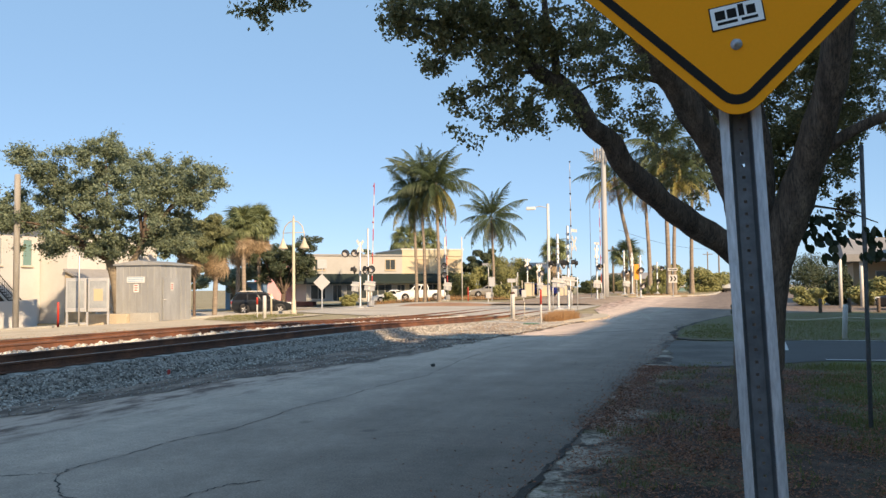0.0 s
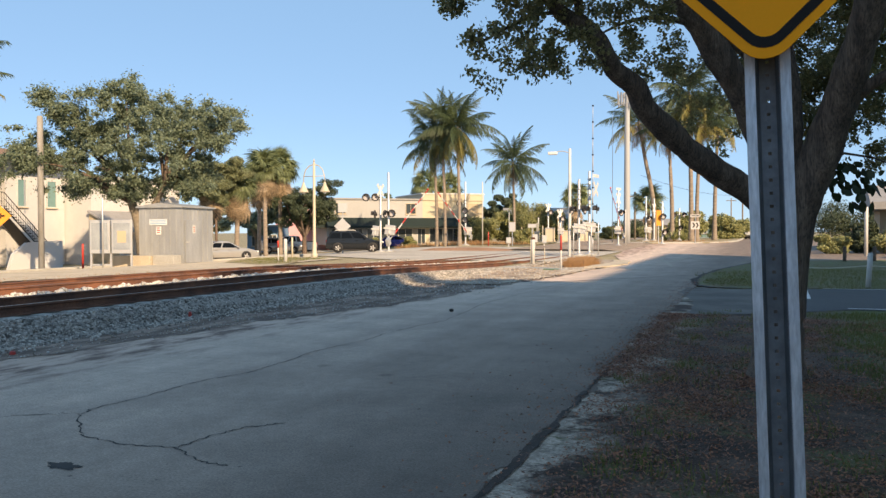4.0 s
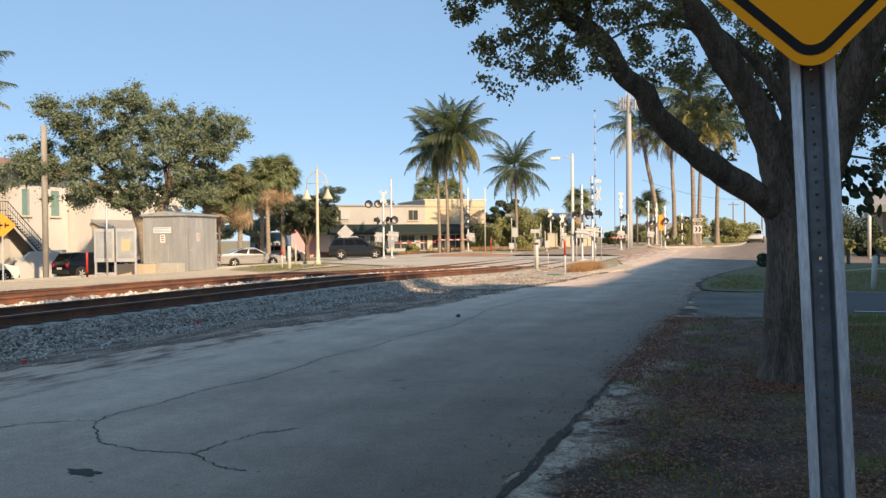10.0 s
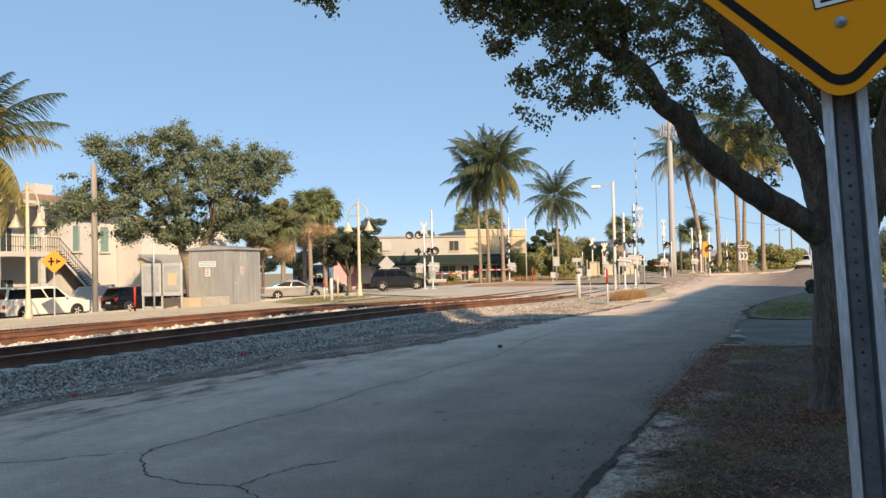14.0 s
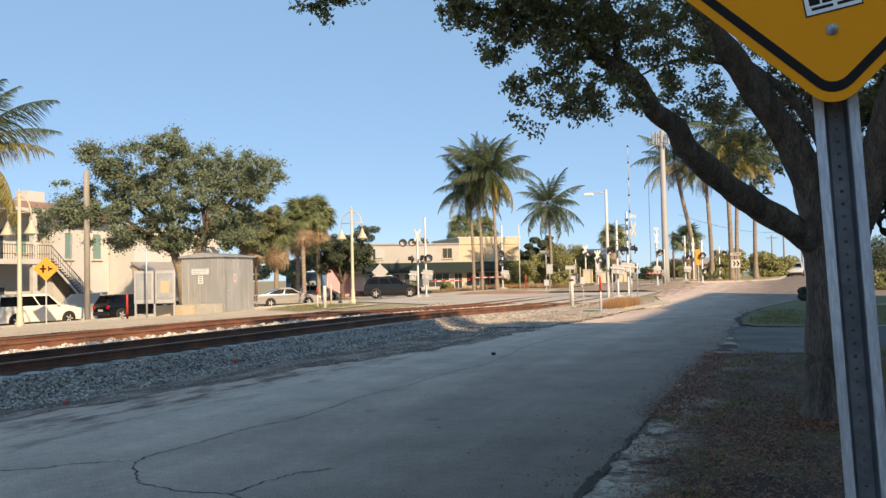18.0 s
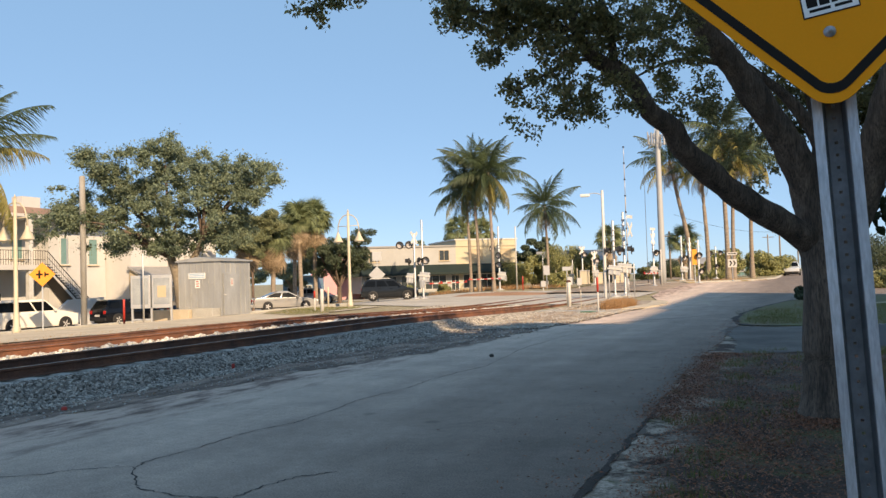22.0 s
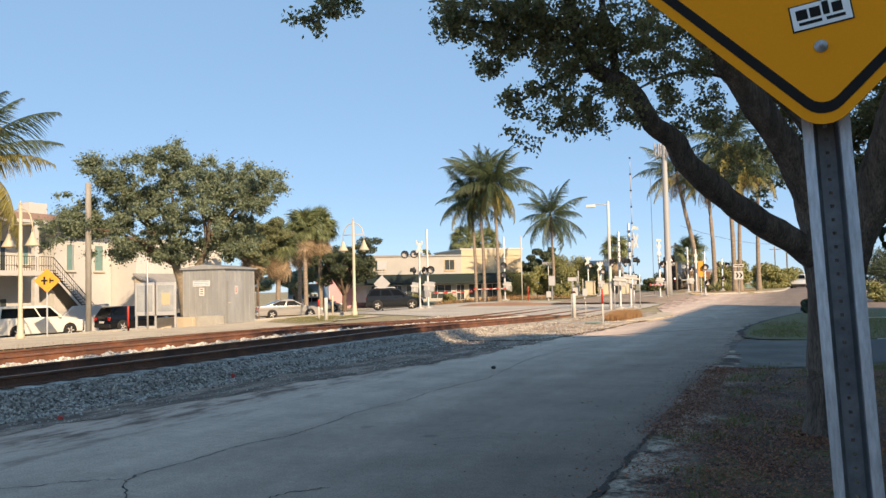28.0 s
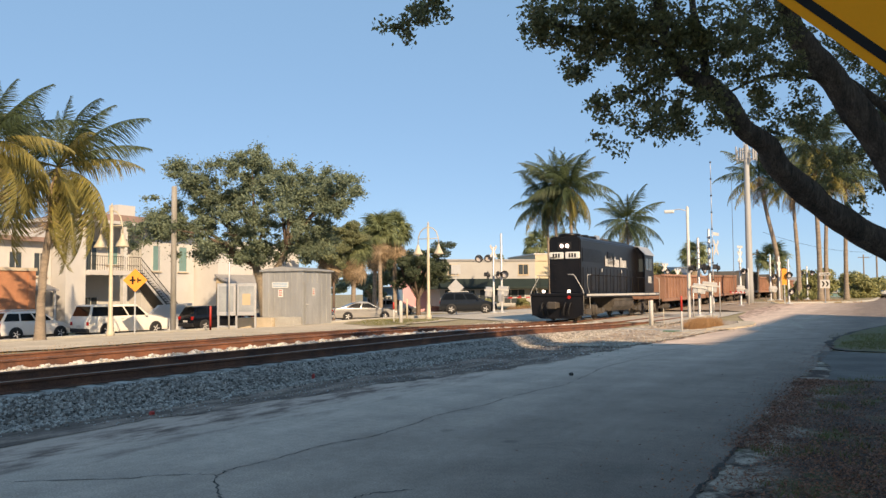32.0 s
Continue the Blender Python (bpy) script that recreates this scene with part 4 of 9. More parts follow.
def broad_tree(label, m, height, spread, trunk_r, seed, leaf=LEAF_OAK, leaves=16000, size=0.16, lean=(0, 0), bark=BARK_PALE, fork=0.28, crown_low=0.35, group="", limbs=7, clumps=70):
    """A tree with a tapered trunk, forked limbs and an uneven crown of leaf clumps with gaps."""
    rr = random.Random(seed)
    root = thing("tree", label, "tree", m, group)
    top = Vector((lean[0], lean[1], height * fork))
    bm = B()
    tube(bm, bez([(0, 0, -0.2), (lean[0] * 0.2, lean[1] * 0.2, height * fork * 0.45), top], 3), [trunk_r * k for k in (1.4, 1.1, 1.0, 0.97, 0.93, 0.9, 0.85)], 10)
    part("trunk", bm, bark, root, "rough tapered trunk")
    spots = []
    for i in range(limbs):
        az = 2 * math.pi * (i + rr.uniform(-0.3, 0.3)) / limbs
        out = spread * rr.uniform(0.45, 0.95)
        up = height * rr.uniform(crown_low + 0.1, 0.86)
        end = Vector((lean[0] + out * math.cos(az), lean[1] + out * math.sin(az), up))
        mid = top.lerp(end, 0.5) + Vector((0, 0, height * 0.07)) + Vector((rr.uniform(-0.5, 0.5), rr.uniform(-0.5, 0.5), 0))
        line = bez([top - Vector((0, 0, 0.3)), mid, end], 4)
        bm = B()
        tube(bm, line, [trunk_r * (0.62 - 0.5 * j / (len(line) - 1)) for j in range(len(line))], 7)
        part("limb", bm, bark, root)
        for _ in range(max(2, clumps // limbs)):
            t = rr.uniform(0.45, 1.1)
            p = line[min(len(line) - 1, int(t * (len(line) - 1)))] + Vector([max(-1.2, min(1.2, q)) for q in (rr.gauss(0, 1), rr.gauss(0, 1), rr.gauss(0.3, 0.8))]) * spread * 0.2
            p.z = min(max(p.z, height * crown_low), height * 0.98)
            q = rr.uniform(0.09, 0.2) * spread
            spots.append((tuple(p), (q * rr.uniform(0.9, 1.4), q * rr.uniform(0.9, 1.4), q * rr.uniform(0.55, 0.9))))
    cr = leaf_cloud("crown", spots, leaves, size, leaf, root, seed)
    cr["label"] = "uneven crown of small leaves"
    return root


# ---- warning sign beside the camera ----
def build_sign():
    root = thing("warning_sign", "amber diamond road warning sign on a galvanised channel post", "road sign", pose(0.105, 1.425, 0.0))
    tilt = pose(-0.045, -0.02, 1.838, -6, 0, 0.5)   # plate's own frame: its lower corner, leaning back with the post
    side = 0.762

    def diamond(inset, depth0, depth1, radius):
        bm = B()
        c = side / math.sqrt(2)
        a = c - inset * math.sqrt(2)
        pts = []
        for ux, uz in ((0, -1), (1, 0), (0, 1), (-1, 0)):
            for j in range(7):
                ang = math.atan2(uz, ux) + radians(-45 + 15 * j)
                cx, cz = ux * (a - radius * math.sqrt(2)), uz * (a - radius * math.sqrt(2))
                pts.append((cx + radius * math.cos(ang), c + cz + radius * math.sin(ang)))
        prism(bm, pts, 1, depth0, depth1)
        bmesh.ops.recalc_face_normals(bm, faces=bm.faces)
        return bm, pts
    bm, _ = diamond(0.0, 0.0, 0.003, 0.045)
    plate = part("plate", bm, SIGN_YELLOW, root, "amber reflective plate")
    plate.matrix_basis = tilt
    # black border band between two rounded outlines
    _, outer = diamond(0.014, 0, 0.001, 0.036)
    _, inner = diamond(0.029, 0, 0.001, 0.026)
    bm = B()
    for z in (-0.0008,):
        vo, vi = [bm.verts.new((x, z, y)) for x, y in outer], [bm.verts.new((x, z, y)) for x, y in inner]
        k = len(vo)
        for i in range(k):
            bm.faces.new((vo[i], vi[i], vi[(i + 1) % k], vo[(i + 1) % k]))
    bmesh.ops.recalc_face_normals(bm, faces=bm.faces)
    border = part("border", bm, BLACK, root, "black border line")
    border.matrix_basis = tilt
    cu = bpy.data.curves.new("lettering", "FONT")
    cu.body, cu.size, cu.align_x, cu.extrude, cu.offset = "AHEAD", 0.15, "CENTER", 0.0004, 0.0008
    tmp = new("lettering", cu)
    dg = bpy.context.evaluated_depsgraph_get()
    me = bpy.data.meshes.new_from_object(tmp.evaluated_get(dg))
    bpy.data.objects.remove(tmp)
    me.materials.clear()
    me.materials.append(BLACK)
    tx = new("lettering", me)
    tx.parent = root
    tx.matrix_basis = tilt @ Matrix.Translation((0.012, -0.0012, 0.262)) @ pose(0, 0, 0, 90) @ Matrix.Diagonal((0.70, 1, 1, 1))
    # sticker: white rectangle, dark frame and plain bars
    st = B()
    box(st, -0.0425, 0.0425, -0.0012, -0.0002, -0.021, 0.021)
    stick = part("sticker", st, BLACK, root, "small white sticker with a dark edge")
    stick.matrix_basis = tilt @ pose(0.002, 0, 0.190, 0, -8, 0)
    st = B()
    box(st, -0.0405, 0.0405, -0.0018, -0.0013, -0.019, 0.019)
    part("sticker_face", st, STICKER_WHITE, stick)
    for x0, x1, z0, z1 in ((-0.034, -0.018, -0.004, 0.012), (-0.015, 0.0, -0.004, 0.012), (0.003, 0.012, -0.004, 0.017), (0.016, 0.030, -0.004, 0.012), (-0.032, 0.0, -0.013, -0.008), (0.006, 0.032, -0.013, -0.008)):
        st = B()
        box(st, x0, x1, -0.0022, -0.0018, z0, z1)
        part("sticker_bar", st, BLACK, stick)
    bm = B()
    lathe(bm, [(0.0, -0.0085), (0.004, -0.008), (0.005, -0.006), (0.0055, -0.003), (0.0092, -0.0028), (0.0095, -0.001)], 18, axis=1)
    bolt = part("bolt", bm, GALV, root, "galvanised bolt with washer", True)
    bolt.matrix_basis = tilt @ pose(0.0, 0, 0.138)
    # channel post: two flat flanges and a recessed web with a row of holes
    bm = B()
    t = 0.0035
    h = 2.5
    hw, wb, dp = 0.0338, 0.0125, 0.034
    sec = [(-hw, 0), (-hw + 0.0155, 0), (-wb, dp - t), (wb, dp - t), (hw - 0.0155, 0), (hw, 0), (hw, t), (hw - 0.0175, t), (wb - 0.001, dp), (-wb + 0.001, dp), (-hw + 0.0175, t), (-hw, t)]
    # flanges and slopes
    sides = []
    for nm, a0, b0, a1, b1 in (("post_flange", 0, 1, 10, 11), ("post_side", 1, 2, 9, 10), ("post_side", 3, 4, 7, 8), ("post_flange", 4, 5, 6, 7)):
        bm = B()
        prism(bm, [sec[i] for i in (a0, b0, a1, b1)], 2, -0.3, h)
        bmesh.ops.recalc_face_normals(bm, faces=bm.faces)
        # slopes and web take a darker steel: recess shade put into the colour
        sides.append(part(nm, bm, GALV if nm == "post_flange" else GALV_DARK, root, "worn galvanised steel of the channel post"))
    bm = B()
    # web strips left and right of the holes, and bridges between them
    for x0, x1 in ((-wb, -0.0028), (0.0028, wb)):
        box(bm, x0, x1, dp - t, dp, -0.3, h)
    z = -0.3
    while z < h:
        box(bm, -0.0028, 0.0028, dp - t, dp, z, z + 0.0158)
        z += 0.0211
    bmesh.ops.recalc_face_normals(bm, faces=bm.faces)
    web = part("post_web", bm, GALV_DARK, root, "perforated web of the post, recess shade in its colour")
    web.matrix_basis = pose(0.03, 0.0, 0, -1.2, -2.2, 0)
    for q in sides:
        q.matrix_basis = web.matrix_basis
    return root


build_sign()


# ---- the shade tree by the road ----
def build_near_tree():
    rng = random.Random(21)
    root = thing("shade_tree", "broad shade tree with dark bark beside the road", "tree", pose(0.32, 9.62, 0))
    o = Vector((0.32, 9.62, 0))
    trunk = bez([(0.30, 9.66, -0.15), (0.31, 9.66, 0.3), (0.34, 9.65, 0.95), (0.38, 9.64, 1.55), (0.40, 9.62, 2.0)], 5)
    bm = B()
    rad = [0.42, 0.36, 0.32, 0.29, 0.275] + [0.265] * 5 + [0.262] * 4 + [0.27, 0.28, 0.285, 0.28, 0.25, 0.2, 0.15]
    rings = tube(bm, [p - o for p in trunk], rad[:len(trunk)], 20)
    for ring in rings[:4]:
        for v in ring:
            a = math.atan2(v.co.y, v.co.x)
            v.co.xy *= 1 + 0.13 * max(0, math.sin(a * 5 + 0.7)) * (0.5 - v.co.z)
    part("trunk", bm, BARK, root, "dark furrowed trunk with flared roots")
    # each limb: its line, radius at the start and at the end
    limbs = [
        ([(0.30, 9.64, 1.5), (0.23, 9.6, 1.84), (-0.03, 9.34, 2.04), (-0.44, 8.9, 2.32), (-0.72, 8.57, 2.58), (-0.95, 8.25, 2.82), (-1.02, 8.11, 3.0), (-1.19, 7.88, 3.14), (-1.28, 7.62, 3.35), (-1.42, 7.4, 3.48)], 0.165, 0.08),
        ([(-1.40, 7.43, 3.46), (-1.55, 7.18, 3.53), (-1.64, 6.98, 3.68), (-1.65, 6.87, 3.82), (-1.66, 6.75, 3.99), (-1.71, 6.5, 4.26)], 0.075, 0.03),
        ([(0.34, 9.66, 1.4), (0.27, 9.63, 1.93), (0.18, 9.57, 2.46), (0.04, 9.44, 2.84), (-0.2, 9.22, 3.29), (-0.47, 8.99, 3.74), (-0.69, 8.78, 4.04), (-0.82, 8.62, 4.3), (-0.94, 8.28, 4.84), (-1.2, 7.9, 5.6)], 0.225, 0.07),
        ([(0.35, 9.65, 1.0), (0.41, 9.63, 1.5), (0.62, 9.51, 2.15), (0.84, 9.3, 2.8), (1.07, 9.0, 3.6), (1.17, 8.8, 4.4), (1.3, 8.5, 5.6)], 0.25, 0.12),
        ([(0.40, 9.66, 1.7), (0.40, 9.7, 2.4), (0.40, 9.75, 3.1), (0.28, 9.8, 4.0), (0.2, 9.9, 5.4)], 0.20, 0.1),
        ([(0.40, 9.68, 2.5), (0.38, 9.68, 2.8), (0.24, 9.67, 3.15), (0.02, 9.56, 3.47), (-0.22, 9.46, 3.69), (-0.49, 9.35, 3.9), (-0.77, 9.13, 3.96), (-1.05, 8.92, 4.0)], 0.10, 0.02),
        ([(-1.42, 7.4, 3.47), (-1.44, 7.38, 3.84), (-1.5, 7.34, 4.1), (-1.53, 7.32, 4.5)], 0.042, 0.025),
        ([(-0.47, 8.99, 3.72), (-0.79, 8.7, 3.78), (-1.1, 8.37, 3.7), (-1.32, 8.08, 3.54)], 0.04, 0.01),
        ([(-1.55, 7.18, 3.53), (-1.75, 6.95, 3.46), (-1.96, 6.66, 3.27), (-2.05, 6.53, 3.18), (-2.16, 6.43, 3.19)], 0.022, 0.006),
        ([(-1.65, 6.87, 3.73), (-1.88, 6.68, 3.73), (-2.1, 6.43, 3.78), (-2.33, 6.23, 3.81), (-2.55, 6.04, 3.8)], 0.035, 0.008),
        ([(-2.1, 6.43, 3.78), (-2.14, 6.37, 3.56), (-2.29, 6.31, 3.42)], 0.012, 0.004),
        ([(-1.71, 6.5, 4.26), (-2.3, 6.1, 4.35), (-2.88, 5.51, 4.05), (-3.12, 5.4, 3.87), (-3.28, 5.33, 3.73), (-3.4, 5.27, 3.66)], 0.03, 0.004),
        ([(0.84, 9.3, 2.8), (1.22, 9.1, 3.1), (1.72, 8.8, 3.25), (2.3, 8.4, 3.2)], 0.08, 0.03),
    ]
    for pts, r0, r1 in limbs:
        line = bez([Vector(p) - o for p in pts], 6)
        k = len(line)
        bm = B()
        rings = tube(bm, line, [r0 + (r1 - r0) * (i / (k - 1)) ** 0.85 for i in range(k)], 18 if r0 > 0.1 else 8)
        for ring, mid in zip(rings, line):
            for v in ring:
                lump = noise.noise(v.co * 3.1) * 0.55 + noise.noise(v.co * 8.0) * 0.35
                v.co = mid + (v.co - mid) * (1 + 0.30 * lump)
        part("limb", bm, BARK, root, "dark crooked knotty limb")
    # leaf sprays, bough by bough: centre, half width, half height, twigs
    over_road = [((-1.94, 6.65, 3.85), 0.22, 0.22, 34), ((-1.72, 6.84, 3.8), 0.25, 0.25, 44), ((-1.48, 7.14, 3.89), 0.28, 0.25, 44), ((-1.33, 7.42, 3.76), 0.21, 0.21, 26), ((-1.84, 6.7, 3.57), 0.17, 0.11, 15), ((-2.46, 6.12, 3.83), 0.17, 0.12, 24),
                 ((-2.24, 6.26, 3.76), 0.18, 0.13, 22), ((-2.54, 6.05, 3.69), 0.09, 0.07, 6), ((-2.07, 6.38, 3.86), 0.18, 0.14, 22), ((-2.38, 6.16, 3.63), 0.08, 0.06, 5), ((-1.72, 6.71, 4.29), 0.58, 0.19, 50), ((-2.3, 6.17, 4.11), 0.33, 0.1, 24)]
    tips = [((-2.16, 6.36, 3.56), 0.12, 0.09, 11), ((-2.31, 6.31, 3.41), 0.09, 0.08, 7), ((-2.07, 6.44, 3.67), 0.11, 0.11, 9), ((-1.94, 6.61, 3.38), 0.08, 0.09, 5), ((-2.16, 6.43, 3.2), 0.1, 0.05, 5), ((-2.07, 6.47, 3.1), 0.04, 0.09, 3),
            ((-2.02, 6.53, 3.25), 0.08, 0.07, 4), ((-2.03, 6.49, 2.85), 0.06, 0.04, 3), ((-1.94, 6.57, 3.0), 0.07, 0.03, 2), ((-3.36, 5.29, 3.68), 0.07, 0.04, 5), ((-3.18, 5.37, 3.79), 0.09, 0.08, 7), ((-3.1, 5.41, 3.9), 0.07, 0.04, 4)]
    hanging = [((-1.78, 6.84, 3.29), 0.16, 0.13, 12), ((-1.64, 6.96, 3.12), 0.16, 0.14, 13), ((-1.45, 7.18, 3.33), 0.17, 0.13, 11), ((-1.53, 7.05, 3.03), 0.13, 0.07, 6), ((-1.75, 6.81, 3.0), 0.1, 0.08, 7), ((-1.81, 6.73, 3.12), 0.09, 0.11, 5), ((-1.39, 7.21, 3.15), 0.09, 0.09, 4), ((-1.77, 6.83, 3.45), 0.13, 0.08, 7)]
    middle = [((-1.19, 7.9, 3.95), 0.22, 0.25, 24), ((-1.0, 8.17, 4.21), 0.23, 0.18, 22), ((-1.15, 7.92, 3.68), 0.15, 0.13, 10), ((-0.98, 8.21, 3.5), 0.19, 0.11, 11), ((-0.76, 8.51, 3.43), 0.19, 0.13, 11), ((-1.07, 8.07, 3.38), 0.11, 0.11, 7), ((-0.83, 8.47, 3.78), 0.16, 0.13, 9),
              ((-0.89, 8.33, 3.93), 0.22, 0.16, 12), ((-1.25, 7.8, 3.14), 0.06, 0.05, 2), ((-1.01, 8.43, 3.16), 0.13, 0.09, 5), ((-0.73, 8.75, 3.25), 0.15, 0.09, 5), ((-1.17, 7.88, 4.61), 0.55, 0.25, 40), ((-0.49, 8.88, 4.86), 0.48, 0.3, 30)]
    inner = [((-0.36, 9.34, 4.0), 0.21, 0.14, 9), ((-0.53, 9.21, 4.25), 0.22, 0.16, 12), ((-0.26, 9.55, 3.78), 0.16, 0.11, 7), ((-0.44, 9.49, 3.49), 0.24, 0.11, 9), ((0.03, 9.77, 3.86), 0.18, 0.18, 12), ((0.15, 9.83, 3.48), 0.14, 0.19, 9), ((0.3, 10.0, 3.95), 0.2, 0.26, 24), ((0.36, 10.05, 3.4), 0.17, 0.26, 18), ((0.05, 10.0, 4.3), 0.3, 0.2, 20), ((-0.68, 9.53, 3.11), 0.1, 0.17, 4)]
    park_side = [((0.58, 10.24, 3.99), 0.26, 0.33, 26), ((0.92, 10.55, 4.31), 0.34, 0.34, 32), ((1.25, 10.65, 4.71), 0.34, 0.34, 36), ((0.84, 10.68, 3.59), 0.33, 0.33, 25), ((0.58, 10.6, 3.22), 0.19, 0.19, 11), ((1.24, 10.92, 3.81), 0.33, 0.33, 26), ((1.47, 10.67, 4.08), 0.27, 0.4, 26),
                 ((0.6, 10.75, 2.82), 0.14, 0.14, 8), ((0.45, 10.32, 3.62), 0.16, 0.25, 14), ((1.41, 10.05, 3.3), 0.14, 0.16, 7), ((1.3, 10.04, 2.87), 0.14, 0.08, 5), ((0.94, 10.52, 4.98), 0.4, 0.27, 30), ((1.9, 9.6, 4.2), 0.5, 0.4, 40), ((2.0, 9.2, 3.5), 0.4, 0.3, 20)]
    beyond = [((0.85, 11.8, 5.2), 0.4, 0.3, 34), ((1.5, 12.0, 5.2), 0.45, 0.35, 44), ((2.1, 12.2, 5.2), 0.45, 0.35, 44), ((0.85, 11.8, 4.55), 0.35, 0.35, 30), ((1.5, 12.0, 4.45), 0.42, 0.38, 46), ((2.1, 12.2, 4.5), 0.42, 0.4, 46), ((1.1, 11.9, 3.85), 0.3, 0.3, 28), ((1.75, 12.1, 3.85), 0.34, 0.25, 26), ((2.3, 12.3, 3.9), 0.34, 0.25, 24), ((2.7, 12.0, 4.7), 0.4, 0.4, 30)]
    under_limb = [((0.02, 9.98, 3.53), 0.16, 0.26, 24), ((0.1, 10.01, 3.14), 0.13, 0.23, 14), ((-0.7, 9.17, 3.31), 0.21, 0.18, 10), ((-0.43, 9.48, 3.03), 0.22, 0.19, 10), ((-0.65, 9.61, 2.75), 0.16, 0.19, 5), ((-0.26, 9.87, 2.69), 0.16, 0.23, 7)]
    behind = [((1.23, 10.76, 3.71), 0.27, 0.27, 34), ((1.03, 10.58, 3.36), 0.23, 0.26, 26), ((1.33, 10.58, 3.14), 0.2, 0.26, 26), ((1.15, 10.62, 2.83), 0.17, 0.2, 14), ((1.37, 10.7, 2.5), 0.13, 0.2, 10), ((0.73, 10.55, 3.37), 0.23, 0.23, 22), ((0.89, 10.74, 2.98), 0.23, 0.2, 20), ((0.56, 10.51, 2.9), 0.18, 0.23, 16), ((0.75, 10.82, 2.55), 0.21, 0.18, 16), ((1.06, 10.78, 3.28), 0.18, 0.23, 16), ((0.52, 10.63, 2.44), 0.11, 0.2, 8), ((1.16, 10.55, 4.15), 0.27, 0.33, 30), ((0.47, 10.18, 4.19), 0.2, 0.26, 18)]
    twig = B()
    nodes = []
    for c, rh, rv, k in over_road + tips + hanging + middle + inner + park_side + behind + beyond + under_limb:
        c = Vector(c)
        if c.y < 7.3:
            c.x += 0.06
        for _ in range(int(k * (1.5 if c.y > 10.1 else 1.0))):
            a = c + Vector((rng.gauss(0, 0.48) * rh, rng.gauss(0, 0.8) * rh, rng.gauss(0, 0.48) * rv))
            d = Vector((rng.gauss(0, 1), rng.gauss(0, 1), rng.gauss(-0.1, 0.6))).normalized()
            b = a + d * rng.uniform(0.06, 0.16)
            mid = a.lerp(b, 0.5) + Vector((0, 0, 0.02))
            tube(twig, [a - o, mid - o, b - o], [0.004, 0.003, 0.0015], 4, False)
            nodes += [(a, mid, b)]
    part("twig", twig, BARK, root)["kind"] = "stuff"
    rg = np.random.default_rng(3)
    V, Fc = [], []
    n = 0
    for a, mid, b in nodes:
        for _ in range(rg.integers(30, 60)):
            t = rg.random() ** 0.7
            p = (a.lerp(mid, 2 * t) if t < 0.5 else mid.lerp(b, 2 * t - 1)) - o
            p = np.array(p) + rg.normal(0, 0.03, 3)
            d = rg.normal(size=3) + np.array((0, 0, -0.45))
            d /= np.linalg.norm(d)
            s = np.cross(d, rg.normal(size=3))
            s /= np.linalg.norm(s)
            up = np.cross(s, d)
            L, w = rg.uniform(0.026, 0.055), rg.uniform(0.010, 0.017)
            V += [p, p + d * L * 0.45 + s * w - up * 0.004, p + d * L, p + d * L * 0.45 - s * w - up * 0.004]
            Fc.append((n, n + 1, n + 2, n + 3))
            n += 4
    # the high crown that roofs the verge and the road's edge
    high = []
    for _ in range(150):
        x, y = rng.uniform(-2.6, 6.5), rng.uniform(3.6, 15.0)
        low = max(5.4, 2.4 + 0.43 * math.hypot(x, y))
        if math.hypot(x - 0.9, (y - 7.5) * 0.8) < 6.2:
            high.append((Vector((x, y, low + rng.uniform(0.2, 2.6))) - o, (rng.uniform(0.5, 1.1), rng.uniform(0.5, 1.1), rng.uniform(0.3, 0.6))))
    leaf_cloud("high_crown", high, 22000, 0.10, LEAF_NEAR, root, 71)["label"] = "dense upper crown of small leaves"
    # a low bough of broad dark leaves on the far side of the trunk
    bm = B()
    tube(bm, [Vector(p) - o for p in ((0.74, 9.75, 2.2), (0.97, 9.95, 2.45), (1.27, 10.05, 2.4), (1.62, 10.1, 2.25))], [0.02, 0.016, 0.012, 0.006], 6)
    part("bough", bm, BARK, root, "thin leafy bough")
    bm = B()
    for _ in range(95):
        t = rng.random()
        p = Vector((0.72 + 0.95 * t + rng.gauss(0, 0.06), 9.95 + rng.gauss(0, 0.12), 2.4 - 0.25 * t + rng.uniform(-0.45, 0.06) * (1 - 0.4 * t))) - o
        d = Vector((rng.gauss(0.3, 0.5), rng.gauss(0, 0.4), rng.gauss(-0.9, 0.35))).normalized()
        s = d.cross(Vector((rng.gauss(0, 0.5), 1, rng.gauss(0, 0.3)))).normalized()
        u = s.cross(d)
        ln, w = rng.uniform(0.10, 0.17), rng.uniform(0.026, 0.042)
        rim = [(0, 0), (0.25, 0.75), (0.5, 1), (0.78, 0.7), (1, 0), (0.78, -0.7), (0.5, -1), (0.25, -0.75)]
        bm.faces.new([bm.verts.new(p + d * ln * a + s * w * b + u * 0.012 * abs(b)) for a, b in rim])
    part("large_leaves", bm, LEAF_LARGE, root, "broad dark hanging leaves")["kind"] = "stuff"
    me = mesh_of("crown", [tuple(v) for v in V], Fc, LEAF_NEAR)
    cr = new("crown", me)
    cr.parent = root
    cr["label"] = "hanging sprays of small glossy leaves"
    return root


build_near_tree()


